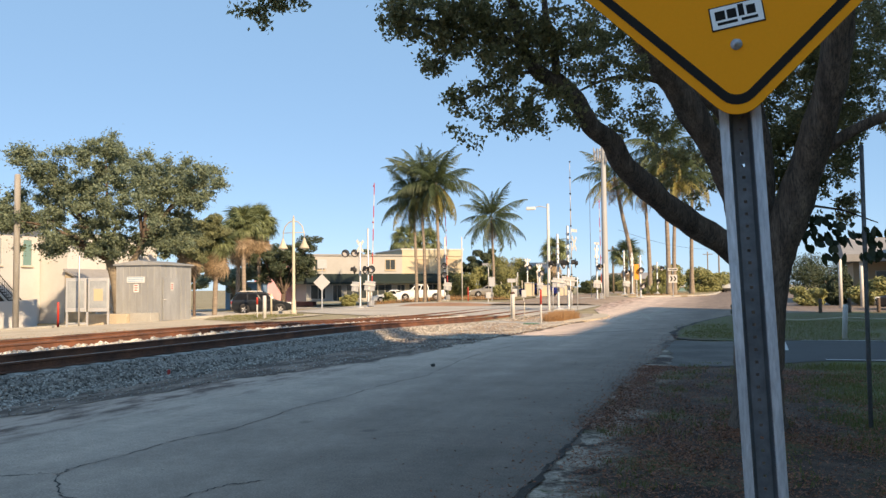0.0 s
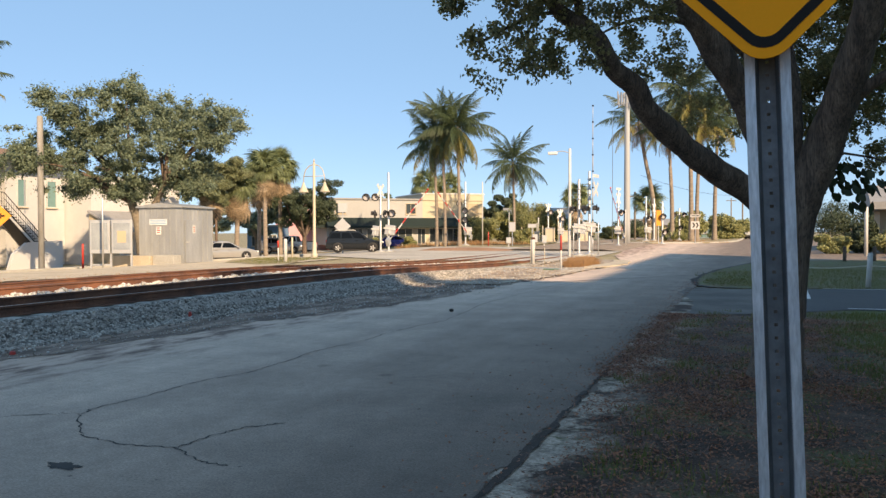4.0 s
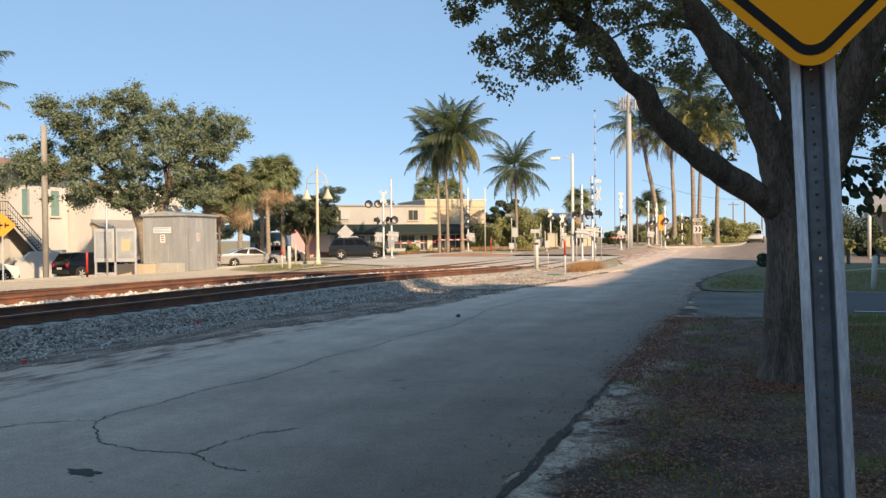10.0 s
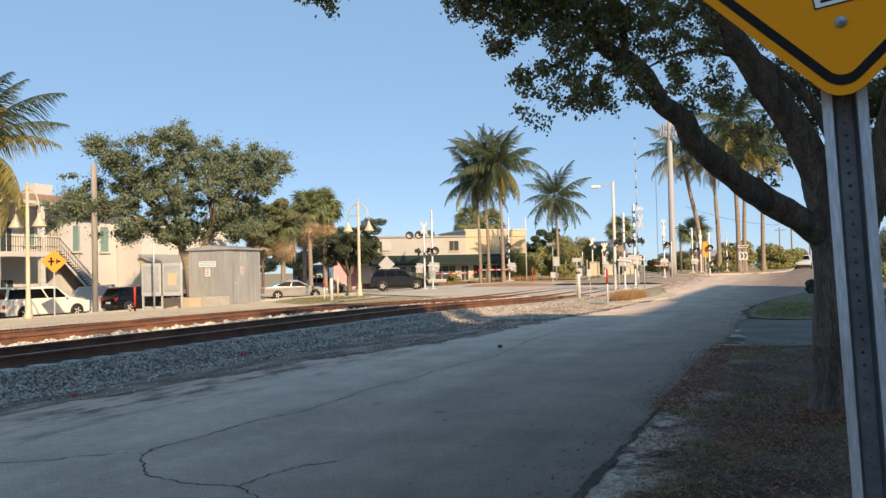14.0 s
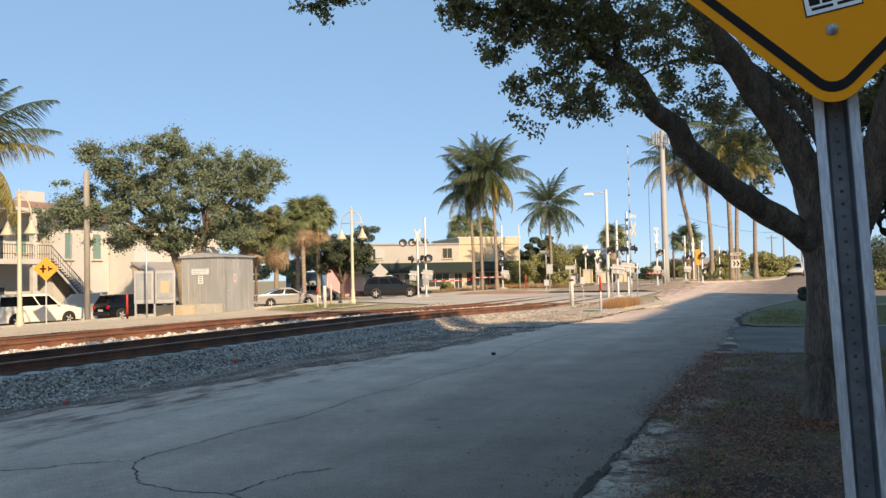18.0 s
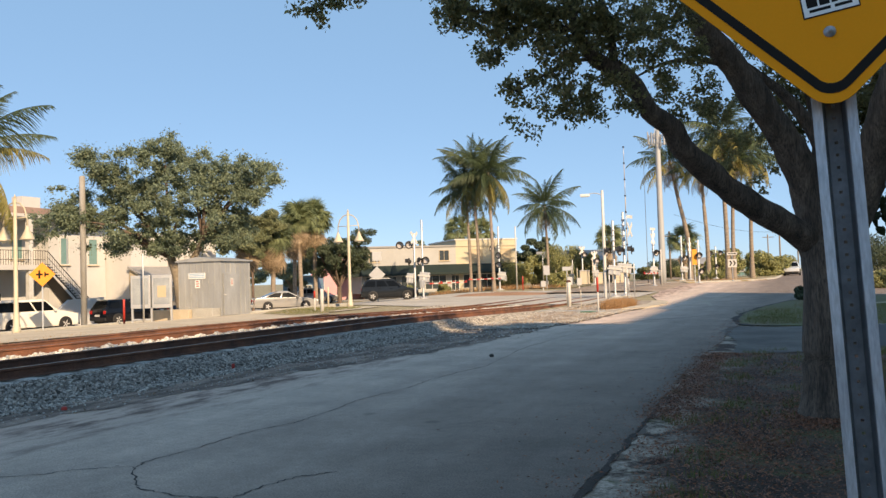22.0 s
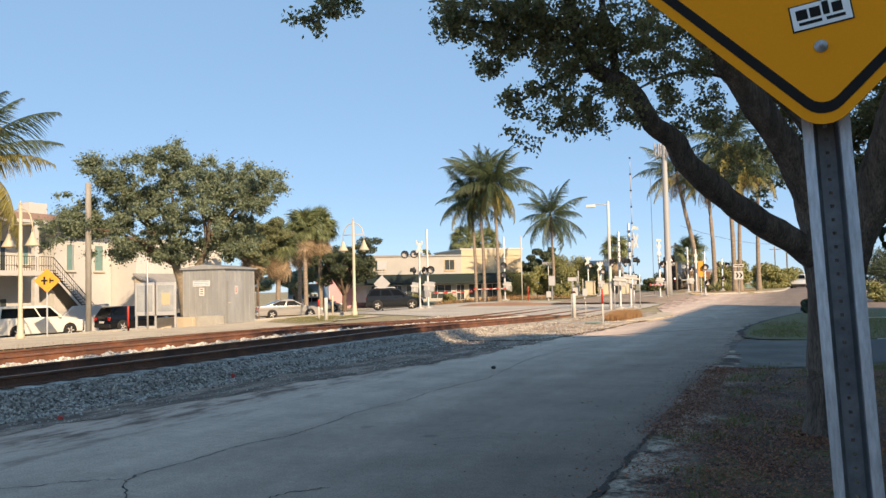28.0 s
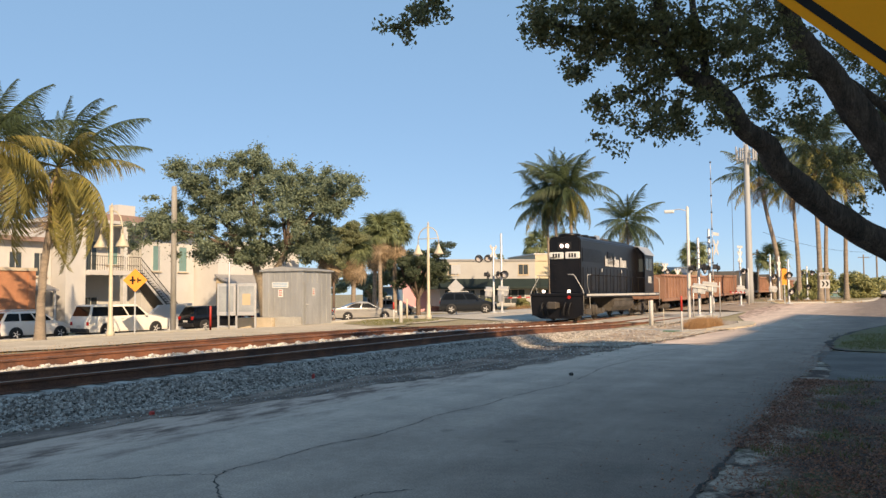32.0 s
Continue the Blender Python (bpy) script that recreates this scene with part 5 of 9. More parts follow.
# ---- palms ----
def frond_mesh(name, length, material, seed, droop, dense=100, width=0.66):
    """A feather leaf: an arched rib with two rows of hanging leaflets. It grows along +X from its base."""
    rr = random.Random(seed)
    V, Fc = [], []
    n = 26
    rib = []
    at = Vector((0, 0, 0))
    for i in range(n + 1):
        rib.append(at.copy())
        bend = 0.12 - droop * 1.4 * (i / n) ** 1.3
        at += Vector((math.cos(bend), 0.01 * math.sin(i * 0.3), math.sin(bend))) * length / n
    for i in range(n):
        a, b = rib[i], rib[i + 1]
        w0, w1 = 0.035 * (1 - i / n) + 0.006, 0.035 * (1 - (i + 1) / n) + 0.006
        k = len(V)
        V += [a + Vector((0, w0, 0)), a - Vector((0, w0, 0)), b - Vector((0, w1, 0)), b + Vector((0, w1, 0)), a - Vector((0, 0, w0)), b - Vector((0, 0, w1))]
        Fc += [(k, k + 1, k + 2, k + 3), (k, k + 3, k + 5, k + 4), (k + 1, k + 4, k + 5, k + 2)]
    for i in range(dense):
        t = 0.14 + 0.86 * (i + rr.uniform(0, 0.6)) / dense
        t = min(t, 0.995)
        f = t * n
        j = min(int(f), n - 1)
        p = rib[j].lerp(rib[j + 1], f - j)
        along = (rib[j + 1] - rib[j]).normalized()
        ln = length * 0.2 * width / 0.5 * (math.sin(math.pi * min(1, 0.12 + t * 0.95)) * 0.85 + 0.25) * rr.uniform(0.6, 1.15)
        for s in (-1, 1):
            d = (Vector((0, s, 0)) * rr.uniform(0.6, 0.9) + along * 0.55 + Vector((rr.gauss(0, 0.16), 0, -0.95 - 0.5 * droop * t + rr.gauss(0, 0.3)))).normalized()
            e = p + d * ln * 0.55
            g = e + (d + Vector((0, 0, -1.1))).normalized() * ln * 0.5
            w = along * 0.019
            k = len(V)
            V += [p - w, p + w, e + w * 0.9, e - w * 0.9, g]
            Fc += [(k, k + 1, k + 2, k + 3), (k + 3, k + 2, k + 4)]
    return mesh_of(name, [tuple(v) for v in V], Fc, material)


FRONDS = {
    "green": [frond_mesh("frond", 4.0, FROND, 1 + i, d, 78) for i, d in enumerate((0.6, 0.85, 1.1))],
    "yellow": [frond_mesh("frond", 3.8, FROND_YELLOW, 11 + i, d, 78) for i, d in enumerate((0.7, 0.95))],
    "dead": [frond_mesh("frond", 3.2, FROND_DEAD, 21 + i, d, 26) for i, d in enumerate((1.2, 1.5))],
}


def coconut_palm(label, base, crown, scale, seed, count=20, yellow=0.2, dead=0.12, group="coconut palms", bend=0.25, r=0.16, flat=0.0):
    """A slim ringed trunk that leans from base to crown, with a head of feather leaves."""
    rr = random.Random(seed)
    b, c = Vector(base), Vector(crown)
    root = thing("palm_tree", label, "palm tree", Matrix.Translation(b), group)
    count += 11
    h = c - b
    line = bez([(0, 0, -0.3), (h.x * bend * 0.5, h.y * bend * 0.5, h.z * 0.35), (h.x * 0.62, h.y * 0.62, h.z * 0.7), (h.x, h.y, h.z)], 7)
    bm = B()
    rad = []
    for i in range(len(line)):
        t = i / (len(line) - 1)
        rad.append(r * (1.6 - 3.2 * t if t < 0.15 else 1.12 - 0.5 * t) * (1.0 + 0.06 * (i % 2)))
    tube(bm, line, rad, 9)
    part("trunk", bm, PALM_BARK, root, "slender ringed grey-brown trunk")
    bm = B()
    for i in range(8):
        a = i * 0.85
        q = h + Vector((0.28 * math.cos(a), 0.28 * math.sin(a), -0.35 - 0.1 * (i % 3)))
        s = 0.11
        vs = [bm.verts.new(q + Vector((s * x, s * y, s * 1.25 * z))) for x, y, z in ((1, 0, 0), (0, 1, 0), (-1, 0, 0), (0, -1, 0), (0, 0, 1), (0, 0, -1))]
        for f in ((0, 1, 4), (1, 2, 4), (2, 3, 4), (3, 0, 4), (1, 0, 5), (2, 1, 5), (3, 2, 5), (0, 3, 5)):
            bm.faces.new([vs[j] for j in f])
    part("coconuts", bm, FROND_YELLOW, root, "cluster of coconuts under the leaves")["kind"] = "stuff"
    for i in range(count):
        t = i / (count - 1)
        az = i * 137.5 + rr.uniform(-14, 14)
        elev = 86 - flat - (160 - flat) * t ** 0.95 + rr.uniform(-13, 13)
        kind = "dead" if t > 1 - dead else "yellow" if t > 1 - dead - yellow else "green"
        pick = FRONDS[kind]
        me = pick[min(len(pick) - 1, int(t * len(pick)))]
        s = scale * rr.uniform(0.85, 1.1) * (0.75 if t < 0.12 else 1)
        m = Matrix.Translation(h + Vector((0, 0, 0.12 - 0.3 * t))) @ Euler((0, 0, radians(az))).to_matrix().to_4x4() @ Euler((0, radians(-elev), 0)).to_matrix().to_4x4() @ Euler((radians(rr.uniform(-30, 30)), 0, 0)).to_matrix().to_4x4() @ Matrix.Diagonal((s, s, s, 1))
        shared("frond", me, root, m, "browned hanging leaf" if kind == "dead" else "yellowing leaf" if kind == "yellow" else "")
    return root


def fan_mesh(name, material, seed, fold=0.0):
    """A fan leaf on a stalk, growing along +X."""
    rr = random.Random(seed)
    V, Fc = [], []
    V += [Vector((0, 0.015, 0)), Vector((0, -0.015, 0)), Vector((0.7, -0.012, 0.05)), Vector((0.7, 0.012, 0.05))]
    Fc.append((0, 1, 2, 3))
    c = Vector((0.7, 0, 0.05))
    n = 25
    for i in range(n):
        a = radians(-125 + 250 * i / (n - 1))
        ln = 0.75 * (0.72 + 0.28 * math.cos(a * 0.6)) * rr.uniform(0.85, 1.1)
        d = Vector((math.cos(a), math.sin(a), 0))
        s = Vector((-d.y, d.x, 0)) * 0.036
        m = c + d * ln * 0.6 + Vector((0, 0, -0.06 - fold * 0.2))
        e = c + d * ln + Vector((0, 0, -0.34 - fold * 0.5 + rr.uniform(-0.12, 0.08)))
        k = len(V)
        V += [c, m - s, m + s, e]
        Fc += [(k, k + 1, k + 2), (k + 1, k + 3, k + 2)]
    return mesh_of(name, [tuple(v) for v in V], Fc, material)


FANS = {"green": [fan_mesh("fan_leaf", FROND_SABAL, i, 0.2 * i) for i in range(3)], "dead": [fan_mesh("fan_leaf", FROND_DEAD, 9 + i, 0.6) for i in range(2)]}


def cabbage_palm(label, base, crown_z, scale, seed, count=58, dead=34, r=0.2, group="cabbage palms"):
    rr = random.Random(seed)
    b = Vector(base)
    h = Vector((rr.uniform(-0.3, 0.3), rr.uniform(-0.3, 0.3), crown_z - b.z))
    root = thing("palm_tree", label, "palm tree", Matrix.Translation(b), group)
    bm = B()
    line = bez([(0, 0, -0.3), h * 0.4, h * 0.8, h], 5)
    tube(bm, line, [r * (1.1 - 0.25 * i / 15) * (1 + 0.07 * (i % 2)) for i in range(len(line))], 9)
    part("trunk", bm, PALM_BARK, root, "straight fibrous trunk")
    for i in range(count + dead):
        gone = i >= count
        t = i / count if not gone else 1.0
        az = i * 137.5 + rr.uniform(-15, 15)
        elev = rr.uniform(-88, -48) if gone else 85 - 125 * t ** 0.8 + rr.uniform(-10, 10)
        s = scale * rr.uniform(0.85, 1.15)
        me = rr.choice(FANS["dead" if gone else "green"])
        m = Matrix.Translation(h + Vector((0, 0, 0.2 - (rr.uniform(0.2, 1.3) if gone else 0.2 * t)))) @ Euler((0, 0, radians(az))).to_matrix().to_4x4() @ Euler((0, radians(-elev), 0)).to_matrix().to_4x4() @ Euler((radians(rr.uniform(-40, 40)), 0, 0)).to_matrix().to_4x4() @ Matrix.Diagonal((s, s, s, 1))
        shared("fan_leaf", me, root, m, "dry brown hanging fan leaf" if gone else "")
    return root


coconut_palm("tall coconut palm with yellowing fronds beyond the crossing", (-25.94, 72.84, 0.3), (-26.1, 72.7, 11.6), 1.15, 31, 27, 0.15, 0.08)
coconut_palm("tall coconut palm, one of a close clump", (-27.87, 74.17, 0.3), (-28.2, 74.0, 12.3), 1.1, 32, 24, 0.1, 0.05)
coconut_palm("coconut palm in a close clump, crown drooping", (-28.98, 74.76, 0.3), (-29.2, 74.6, 10.4), 1.1, 33, 22, 0.15, 0.1)
coconut_palm("dark coconut palm standing alone by the shrubs", (-25.25, 89.5, 0.45), (-25.4, 89.4, 9.5), 1.12, 34, 25, 0.0, 0.16)
coconut_palm("leaning coconut palm on the grassy island", (-10.2, 94.26, 0.6), (-11.9, 93.2, 14.0), 1.2, 35, 20, 0.2, 0.25, r=0.25)
coconut_palm("coconut palm with drooping brown leaves on the island", (-8.19, 92.97, 0.6), (-8.6, 92.9, 12.8), 1.15, 36, 20, 0.2, 0.3, r=0.23)
coconut_palm("tall coconut palm on the island", (-6.09, 91.72, 0.6), (-6.4, 91.6, 16.6), 1.3, 37, 26, 0.25, 0.15, r=0.24)
coconut_palm("coconut palm beside another on the island", (-5.55, 91.97, 0.6), (-5.2, 91.9, 13.6), 1.2, 38, 24, 0.3, 0.15, r=0.21)
coconut_palm("coconut palm at the end of the island", (-3.93, 97.1, 0.6), (-3.6, 97.0, 14.5), 1.25, 39, 24, 0.15, 0.15, r=0.22)
coconut_palm("coconut palm with browned lower fronds beside parked cars", (-36.78, 25.75, -0.5), (-35.75, 25.87, 8.0), 1.38, 40, 26, 0.6, 0.08, r=0.2, flat=12)
coconut_palm("coconut palm partly hidden beside the parked cars", (-35.6, 21.2, -0.5), (-34.3, 21.5, 8.5), 1.1, 41, 24, 0.5, 0.1, r=0.2, flat=8)
def live_oak():
    """The broad oak beyond the tracks: two leaning stems, limbs to each lobe of a wide ragged crown."""
    rr = random.Random(61)
    root = thing("tree", "broad live oak with a pale leaning trunk beyond the railway", "tree", pose(-34.6, 39.4, -0.45, 0, 0, 24.4))
    bm = B()
    tube(bm, bez([(0.35, 0, -0.2), (0.2, 0, 1.2), (0.0, 0, 2.7), (-0.4, 0, 4.0)], 4), [0.46, 0.38, 0.34, 0.33, 0.32, 0.31, 0.3, 0.29, 0.28, 0.27, 0.26, 0.25, 0.24], 10)
    part("trunk", bm, BARK_PALE, root, "pale rough leaning trunk")
    bm = B()
    tube(bm, bez([(0.0, 0.1, 1.9), (0.5, 0.2, 3.0), (1.2, 0.2, 4.2), (1.7, 0.1, 5.2)], 4), [0.26, 0.25, 0.24, 0.23, 0.22, 0.21, 0.2, 0.19, 0.18, 0.17, 0.16, 0.15, 0.14], 9)
    part("trunk", bm, BARK_PALE, root, "second stem of the trunk")
    lobes = [(-0.6, 10.1, 1.45, 14), (-1.8, 8.8, 2.0, 16), (0.9, 9.0, 1.8, 15), (3.2, 9.1, 1.5, 14), (5.3, 8.6, 1.1, 8), (-1.6, 4.7, 0.9, 5), (0.2, 4.6, 0.7, 4), (4.9, 7.5, 1.3, 8), (2.2, 7.4, 2.2, 15), (-4.9, 10.0, 0.75, 5), (-4.0, 9.0, 1.1, 8), (-3.6, 7.3, 1.9, 14), (-6.5, 7.2, 1.3, 9), (-7.2, 6.3, 0.9, 5), (-5.4, 6.2, 1.4, 9), (-2.2, 6.0, 2.0, 14), (0.4, 6.4, 2.1, 14), (3.6, 6.0, 1.7, 12), (-3.9, 5.0, 0.8, 4), (-0.8, 5.0, 0.8, 4), (2.6, 5.0, 1.3, 6), (1.0, 4.7, 0.7, 3)]
    spots = []
    for u, z, r, k in lobes:
        a = Vector((-0.4, 0, 3.9)) if u < 0.5 else Vector((1.6, 0.1, 5.0))
        e = Vector((u, rr.uniform(-1.5, 1.5), z))
        line = bez([a, a.lerp(e, 0.55) + Vector((0, 0, 0.5)), e], 4)
        bm = B()
        tube(bm, line, [0.15 - 0.125 * j / 8 for j in range(len(line))], 7)
        part("limb", bm, BARK, root)
        for _ in range(int(k * 2.5)):
            d = Vector((rr.gauss(0, 0.5), rr.gauss(0, 0.7), rr.gauss(0, 0.42))) * r
            q = rr.uniform(0.25, 0.7)
            spots.append((tuple(e + d), (q * rr.uniform(0.9, 1.7), q * rr.uniform(0.9, 1.7), q * rr.uniform(0.7, 1.2))))
    leaf_cloud("crown", spots, 135000, 0.095, LEAF_OAK, root, 61, feather=0.46)["label"] = "wide ragged crown of small grey-green leaves"


cabbage_palm("cabbage palm with a brown skirt of dead fans", (-44.2, 67.9, -0.8), 7.7, 1.5, 51)
cabbage_palm("cabbage palm in a group behind the street", (-45.9, 69.3, -0.8), 6.8, 1.35, 52)
cabbage_palm("cabbage palm with thick dry skirt", (-42.4, 60.5, -0.8), 5.6, 1.35, 53, 44, 44)
cabbage_palm("cabbage palm beside the oak", (-43.4, 58.2, -0.8), 5.7, 1.35, 54, 44, 44)
cabbage_palm("cabbage palm behind the street lamp", (-45.1, 72.0, -0.8), 8.1, 1.5, 55)
cabbage_palm("small cabbage palm above the roofs", (-44.0, 108.0, 0.2), 8.4, 1.7, 56, 34, 4)
cabbage_palm("small cabbage palm above the roofs", (-40.5, 109.5, 0.2), 8.0, 1.7, 57, 34, 4)
cabbage_palm("low palm behind the shrubs", (-19.6, 96, 0.5), 5.6, 1.5, 58, 30, 2)
cabbage_palm("low palm behind the shrubs", (-11.8, 103, 0.5), 5.2, 1.6, 59, 30, 2)
live_oak()
broad_tree("fine-leaved olive green tree between the oak and the palms", pose(-42.66, 57.99, -0.8), 9.3, 3.1, 0.12, 63, LEAF_OLIVE, 60000, 0.105, crown_low=0.5, fork=0.5, bark=BARK, clumps=170)
broad_tree("dark dense tree behind the street lamp", pose(-43.6, 74.2, -0.8), 7.6, 4.6, 0.25, 62, LEAF_DARK, 30000, 0.12, crown_low=0.38, bark=BARK)


# ---- buildings ----
def window_part(parent, x, z, w, h, y=0.0, pane=None, frame=None, name="window", label="", bars=1):
    """A window in a wall that faces -Y of its building: a frame, panes set back in it, and a sill."""
    bm = B()
    t = 0.07
    rings = []
    for q, d in ((0, -0.06), (t, -0.06), (t, 0.03), (0, 0.03)):
        rings.append([bm.verts.new((px, y + d, pz)) for px, pz in ((x + q, z + q), (x + w - q, z + q), (x + w - q, z + h - q), (x + q, z + h - q))])
    for a, b in zip(rings, rings[1:] + rings[:1]):
        for j in range(4):
            bm.faces.new((a[j], a[(j + 1) % 4], b[(j + 1) % 4], b[j]))
    bmesh.ops.recalc_face_normals(bm, faces=bm.faces)
    fr = part(name, bm, frame or WHITE, parent, label)
    for i in range(1, bars + 1):
        c = x + w * i / (bars + 1)
        bm = B()
        box(bm, c - 0.025, c + 0.025, y - 0.045, y + 0.03, z + t, z + h - t)
        part("glazing_bar", bm, frame or WHITE, fr)
    bm = B()
    box(bm, x + t, x + w - t, y - 0.02, y + 0.0, z + t, z + h - t)
    part("pane", bm, pane or WINDOW, fr)
    if name == "window":
        bm = B()
        box(bm, x - 0.08, x + w + 0.08, y - 0.14, y + 0.0, z - 0.09, z - 0.004, 0.015)
        part("sill", bm, CONCRETE, fr)
    return fr


def block(parent, name, x0, x1, y0, y1, z0, z1, mat, label="", bevel=0.0):
    bm = B()
    box(bm, x0, x1, y0, y1, z0, z1, bevel)
    return part(name, bm, mat, parent, label)


def facade_at(x, y, z, heading):
    """Local +X runs along the facade, -Y looks out of it; heading: the way +X points, degrees from world +X."""
    return pose(x, y, z, 0, 0, heading)


def white_building():
    root = thing("apartment_building", "two-storey white stucco apartment building with balcony and outside stair", "building", facade_at(-50.0, 36.9, -0.9, 90))
    h = 7.9
    block(root, "wall", 0, 1.6, 0.0, 9, 0, h - 0.1, STUCCO, "white stucco corner pier")
    block(root, "wall", 1.6, 7.4, 2.4, 9, 0, h - 0.1, STUCCO, "recessed white wall behind the balcony")
    block(root, "wall", 7.4, 12.85, 1.0, 9, 0, h - 0.1, STUCCO, "white stucco wall")
    block(root, "roof", -0.4, 13.0, -0.5, 9.4, h - 0.1, h + 0.12, STUCCO, "flat overhanging roof edge")
    bm = B()
    prism(bm, [(2.2, h + 0.12), (12.0, h + 0.12), (10.6, h + 0.8), (3.6, h + 0.8)], 1, 1.2, 8.6)
    bmesh.ops.recalc_face_normals(bm, faces=bm.faces)
    part("tiled_roof", bm, ROOF_TILE, root, "low red tile roof")
    block(root, "chimney", 6.4, 8.0, 2.5, 3.6, h + 0.3, h + 1.75, STUCCO)
    block(root, "balcony_slab", 1.62, 6.05, -0.4, 2.4, 4.05, 4.4, STUCCO, "white balcony slab")
    block(root, "column", 4.6, 4.95, -0.3, 0.05, 0, 4.05, WHITE)
    block(root, "column", 4.6, 4.95, -0.3, 0.05, 4.4, h - 0.1, WHITE)
    rail = B()
    for z in (4.75, 5.4):
        box(rail, 1.65, 4.6, -0.36, -0.33, z, z + 0.04)
        box(rail, 4.95, 6.0, -0.36, -0.33, z, z + 0.04)
    for i in range(22):
        x = 1.7 + i * 0.2
        bar = B()
        box(bar, x, x + 0.02, -0.355, -0.335, 4.4, 5.4)
        part("baluster", bar, BLACK, root)
    part("balcony_railing", rail, BLACK, root, "thin dark iron railing")
    window_part(root, 2.1, 4.42, 0.95, 2.2, 2.4, STUCCO_TAN, WHITE, "door", "tan balcony door")
    window_part(root, 3.4, 4.42, 1.0, 2.3, 2.4, WINDOW, WHITE, "door", "glazed balcony door")
    window_part(root, 5.3, 4.9, 1.0, 1.5, 2.4, WINDOW_TEAL)
    window_part(root, 1.9, 1.0, 1.2, 1.5, 2.4, WINDOW)
    window_part(root, 3.3, 1.0, 1.2, 1.5, 2.4, WINDOW)
    window_part(root, 8.4, 4.45, 0.85, 2.1, 1.0, WINDOW_TEAL, WHITE, "window", "tall teal-tinted window", 0)
    window_part(root, 11.1, 4.45, 0.95, 2.1, 1.0, WINDOW_TEAL, WHITE, "window", "tall teal-tinted window", 0)
    bm = B()
    prism(bm, [(6.06, 4.1), (6.06, 4.4), (6.1, 4.4), (9.8, 0.9), (9.8, 0.5), (9.5, 0.5)], 1, -0.35, 0.85)
    bmesh.ops.recalc_face_normals(bm, faces=bm.faces)
    part("stair_flight", bm, STAIR_STEEL, root, "dark outside stair")
    bm = B()
    prism(bm, [(6.06, 4.0), (6.06, 4.22), (9.8, 0.68), (9.8, 0.46)], 1, -0.42, -0.36)
    bmesh.ops.recalc_face_normals(bm, faces=bm.faces)
    part("stringer", bm, WHITE, root, "white stair stringer")
    for k in range(18):
        x, z = 6.07 + k * 0.21, 4.4 - k * 0.195
        block(root, "tread", x, x + 0.3, -0.34, 0.9, z - 0.02, z + 0.05, STAIR_STEEL)
    bm = B()
    for y in (-0.38,):
        tube(bm, [(5.9, y, 5.4), (6.1, y, 5.4), (10.0, y, 1.7)], 0.03, 5)
        tube(bm, [(6.1, y, 4.95), (10.0, y, 1.25)], 0.02, 5)
        for k in range(20):
            x = 6.1 + k * 0.2
            z = 4.4 - max(0, (x - 6.1)) * 0.945
            tube(bm, [(x, y, z), (x, y, z + 0.98)], 0.016, 4)
    part("stair_railing", bm, BLACK, root, "dark iron stair railing")
    block(root, "vent", 9.0, 9.15, 0.97, 1.0, 4.0, 6.6, ALU)
    bm = B()
    prism(bm, [(2.9, 0.0), (7.4, 0.0), (7.4, 1.95), (4.4, 1.85), (3.3, 1.1)], 1, -4.4, -4.15)
    bmesh.ops.recalc_face_normals(bm, faces=bm.faces)
    part("stair_wall", bm, STUCCO, root, "low white wall before the stair, one end sloped")
    return root


def low_annex():
    root = thing("annex_building", "plain white building with a sloping canopy beside the apartments", "building", facade_at(-48.4, 49.85, -0.9, 90))
    block(root, "wall", 0, 10.5, 0, 8, 0, 6.8, STUCCO_BRIGHT, "bright white stucco wall")
    block(root, "roof_edge", -0.05, 10.7, -0.25, 8.2, 6.8, 7.05, WHITE)
    bm = B()
    prism(bm, [(-3.3, 2.55), (-3.3, 2.68), (-0.004, 4.25), (-0.004, 4.1)], 0, -0.4, 6.4)
    bmesh.ops.recalc_face_normals(bm, faces=bm.faces)
    part("canopy", bm, ROOF_GREY, root, "sloping grey canopy")
    bm = B()
    prism(bm, [(-3.1, 0.0), (-3.1, 2.5), (-0.006, 4.05), (-0.006, 0.0)], 0, -0.2, -0.08)
    bmesh.ops.recalc_face_normals(bm, faces=bm.faces)
    part("porch_side", bm, STUCCO_TAN, root, "tan board wall closing the porch end")
    for x in (-0.3, 6.1):
        block(root, "canopy_post", x, x + 0.12, -3.2, -3.08, 0, 2.55, WHITE)
    window_part(root, 1.2, 0.05, 1.0, 2.2, 0.0, RED, WHITE, "door", "dull red door", 0)
    window_part(root, 3.0, 1.0, 1.6, 1.3, 0.0, WINDOW)
    window_part(root, 8.0, 1.0, 1.6, 1.4, 0.0, WINDOW)
    bm = B()
    tube(bm, [(4.2, -0.05, 4.2), (4.2, -0.05, 6.8)], 0.05, 6)
    part("downpipe", bm, ALU, root)
    return root


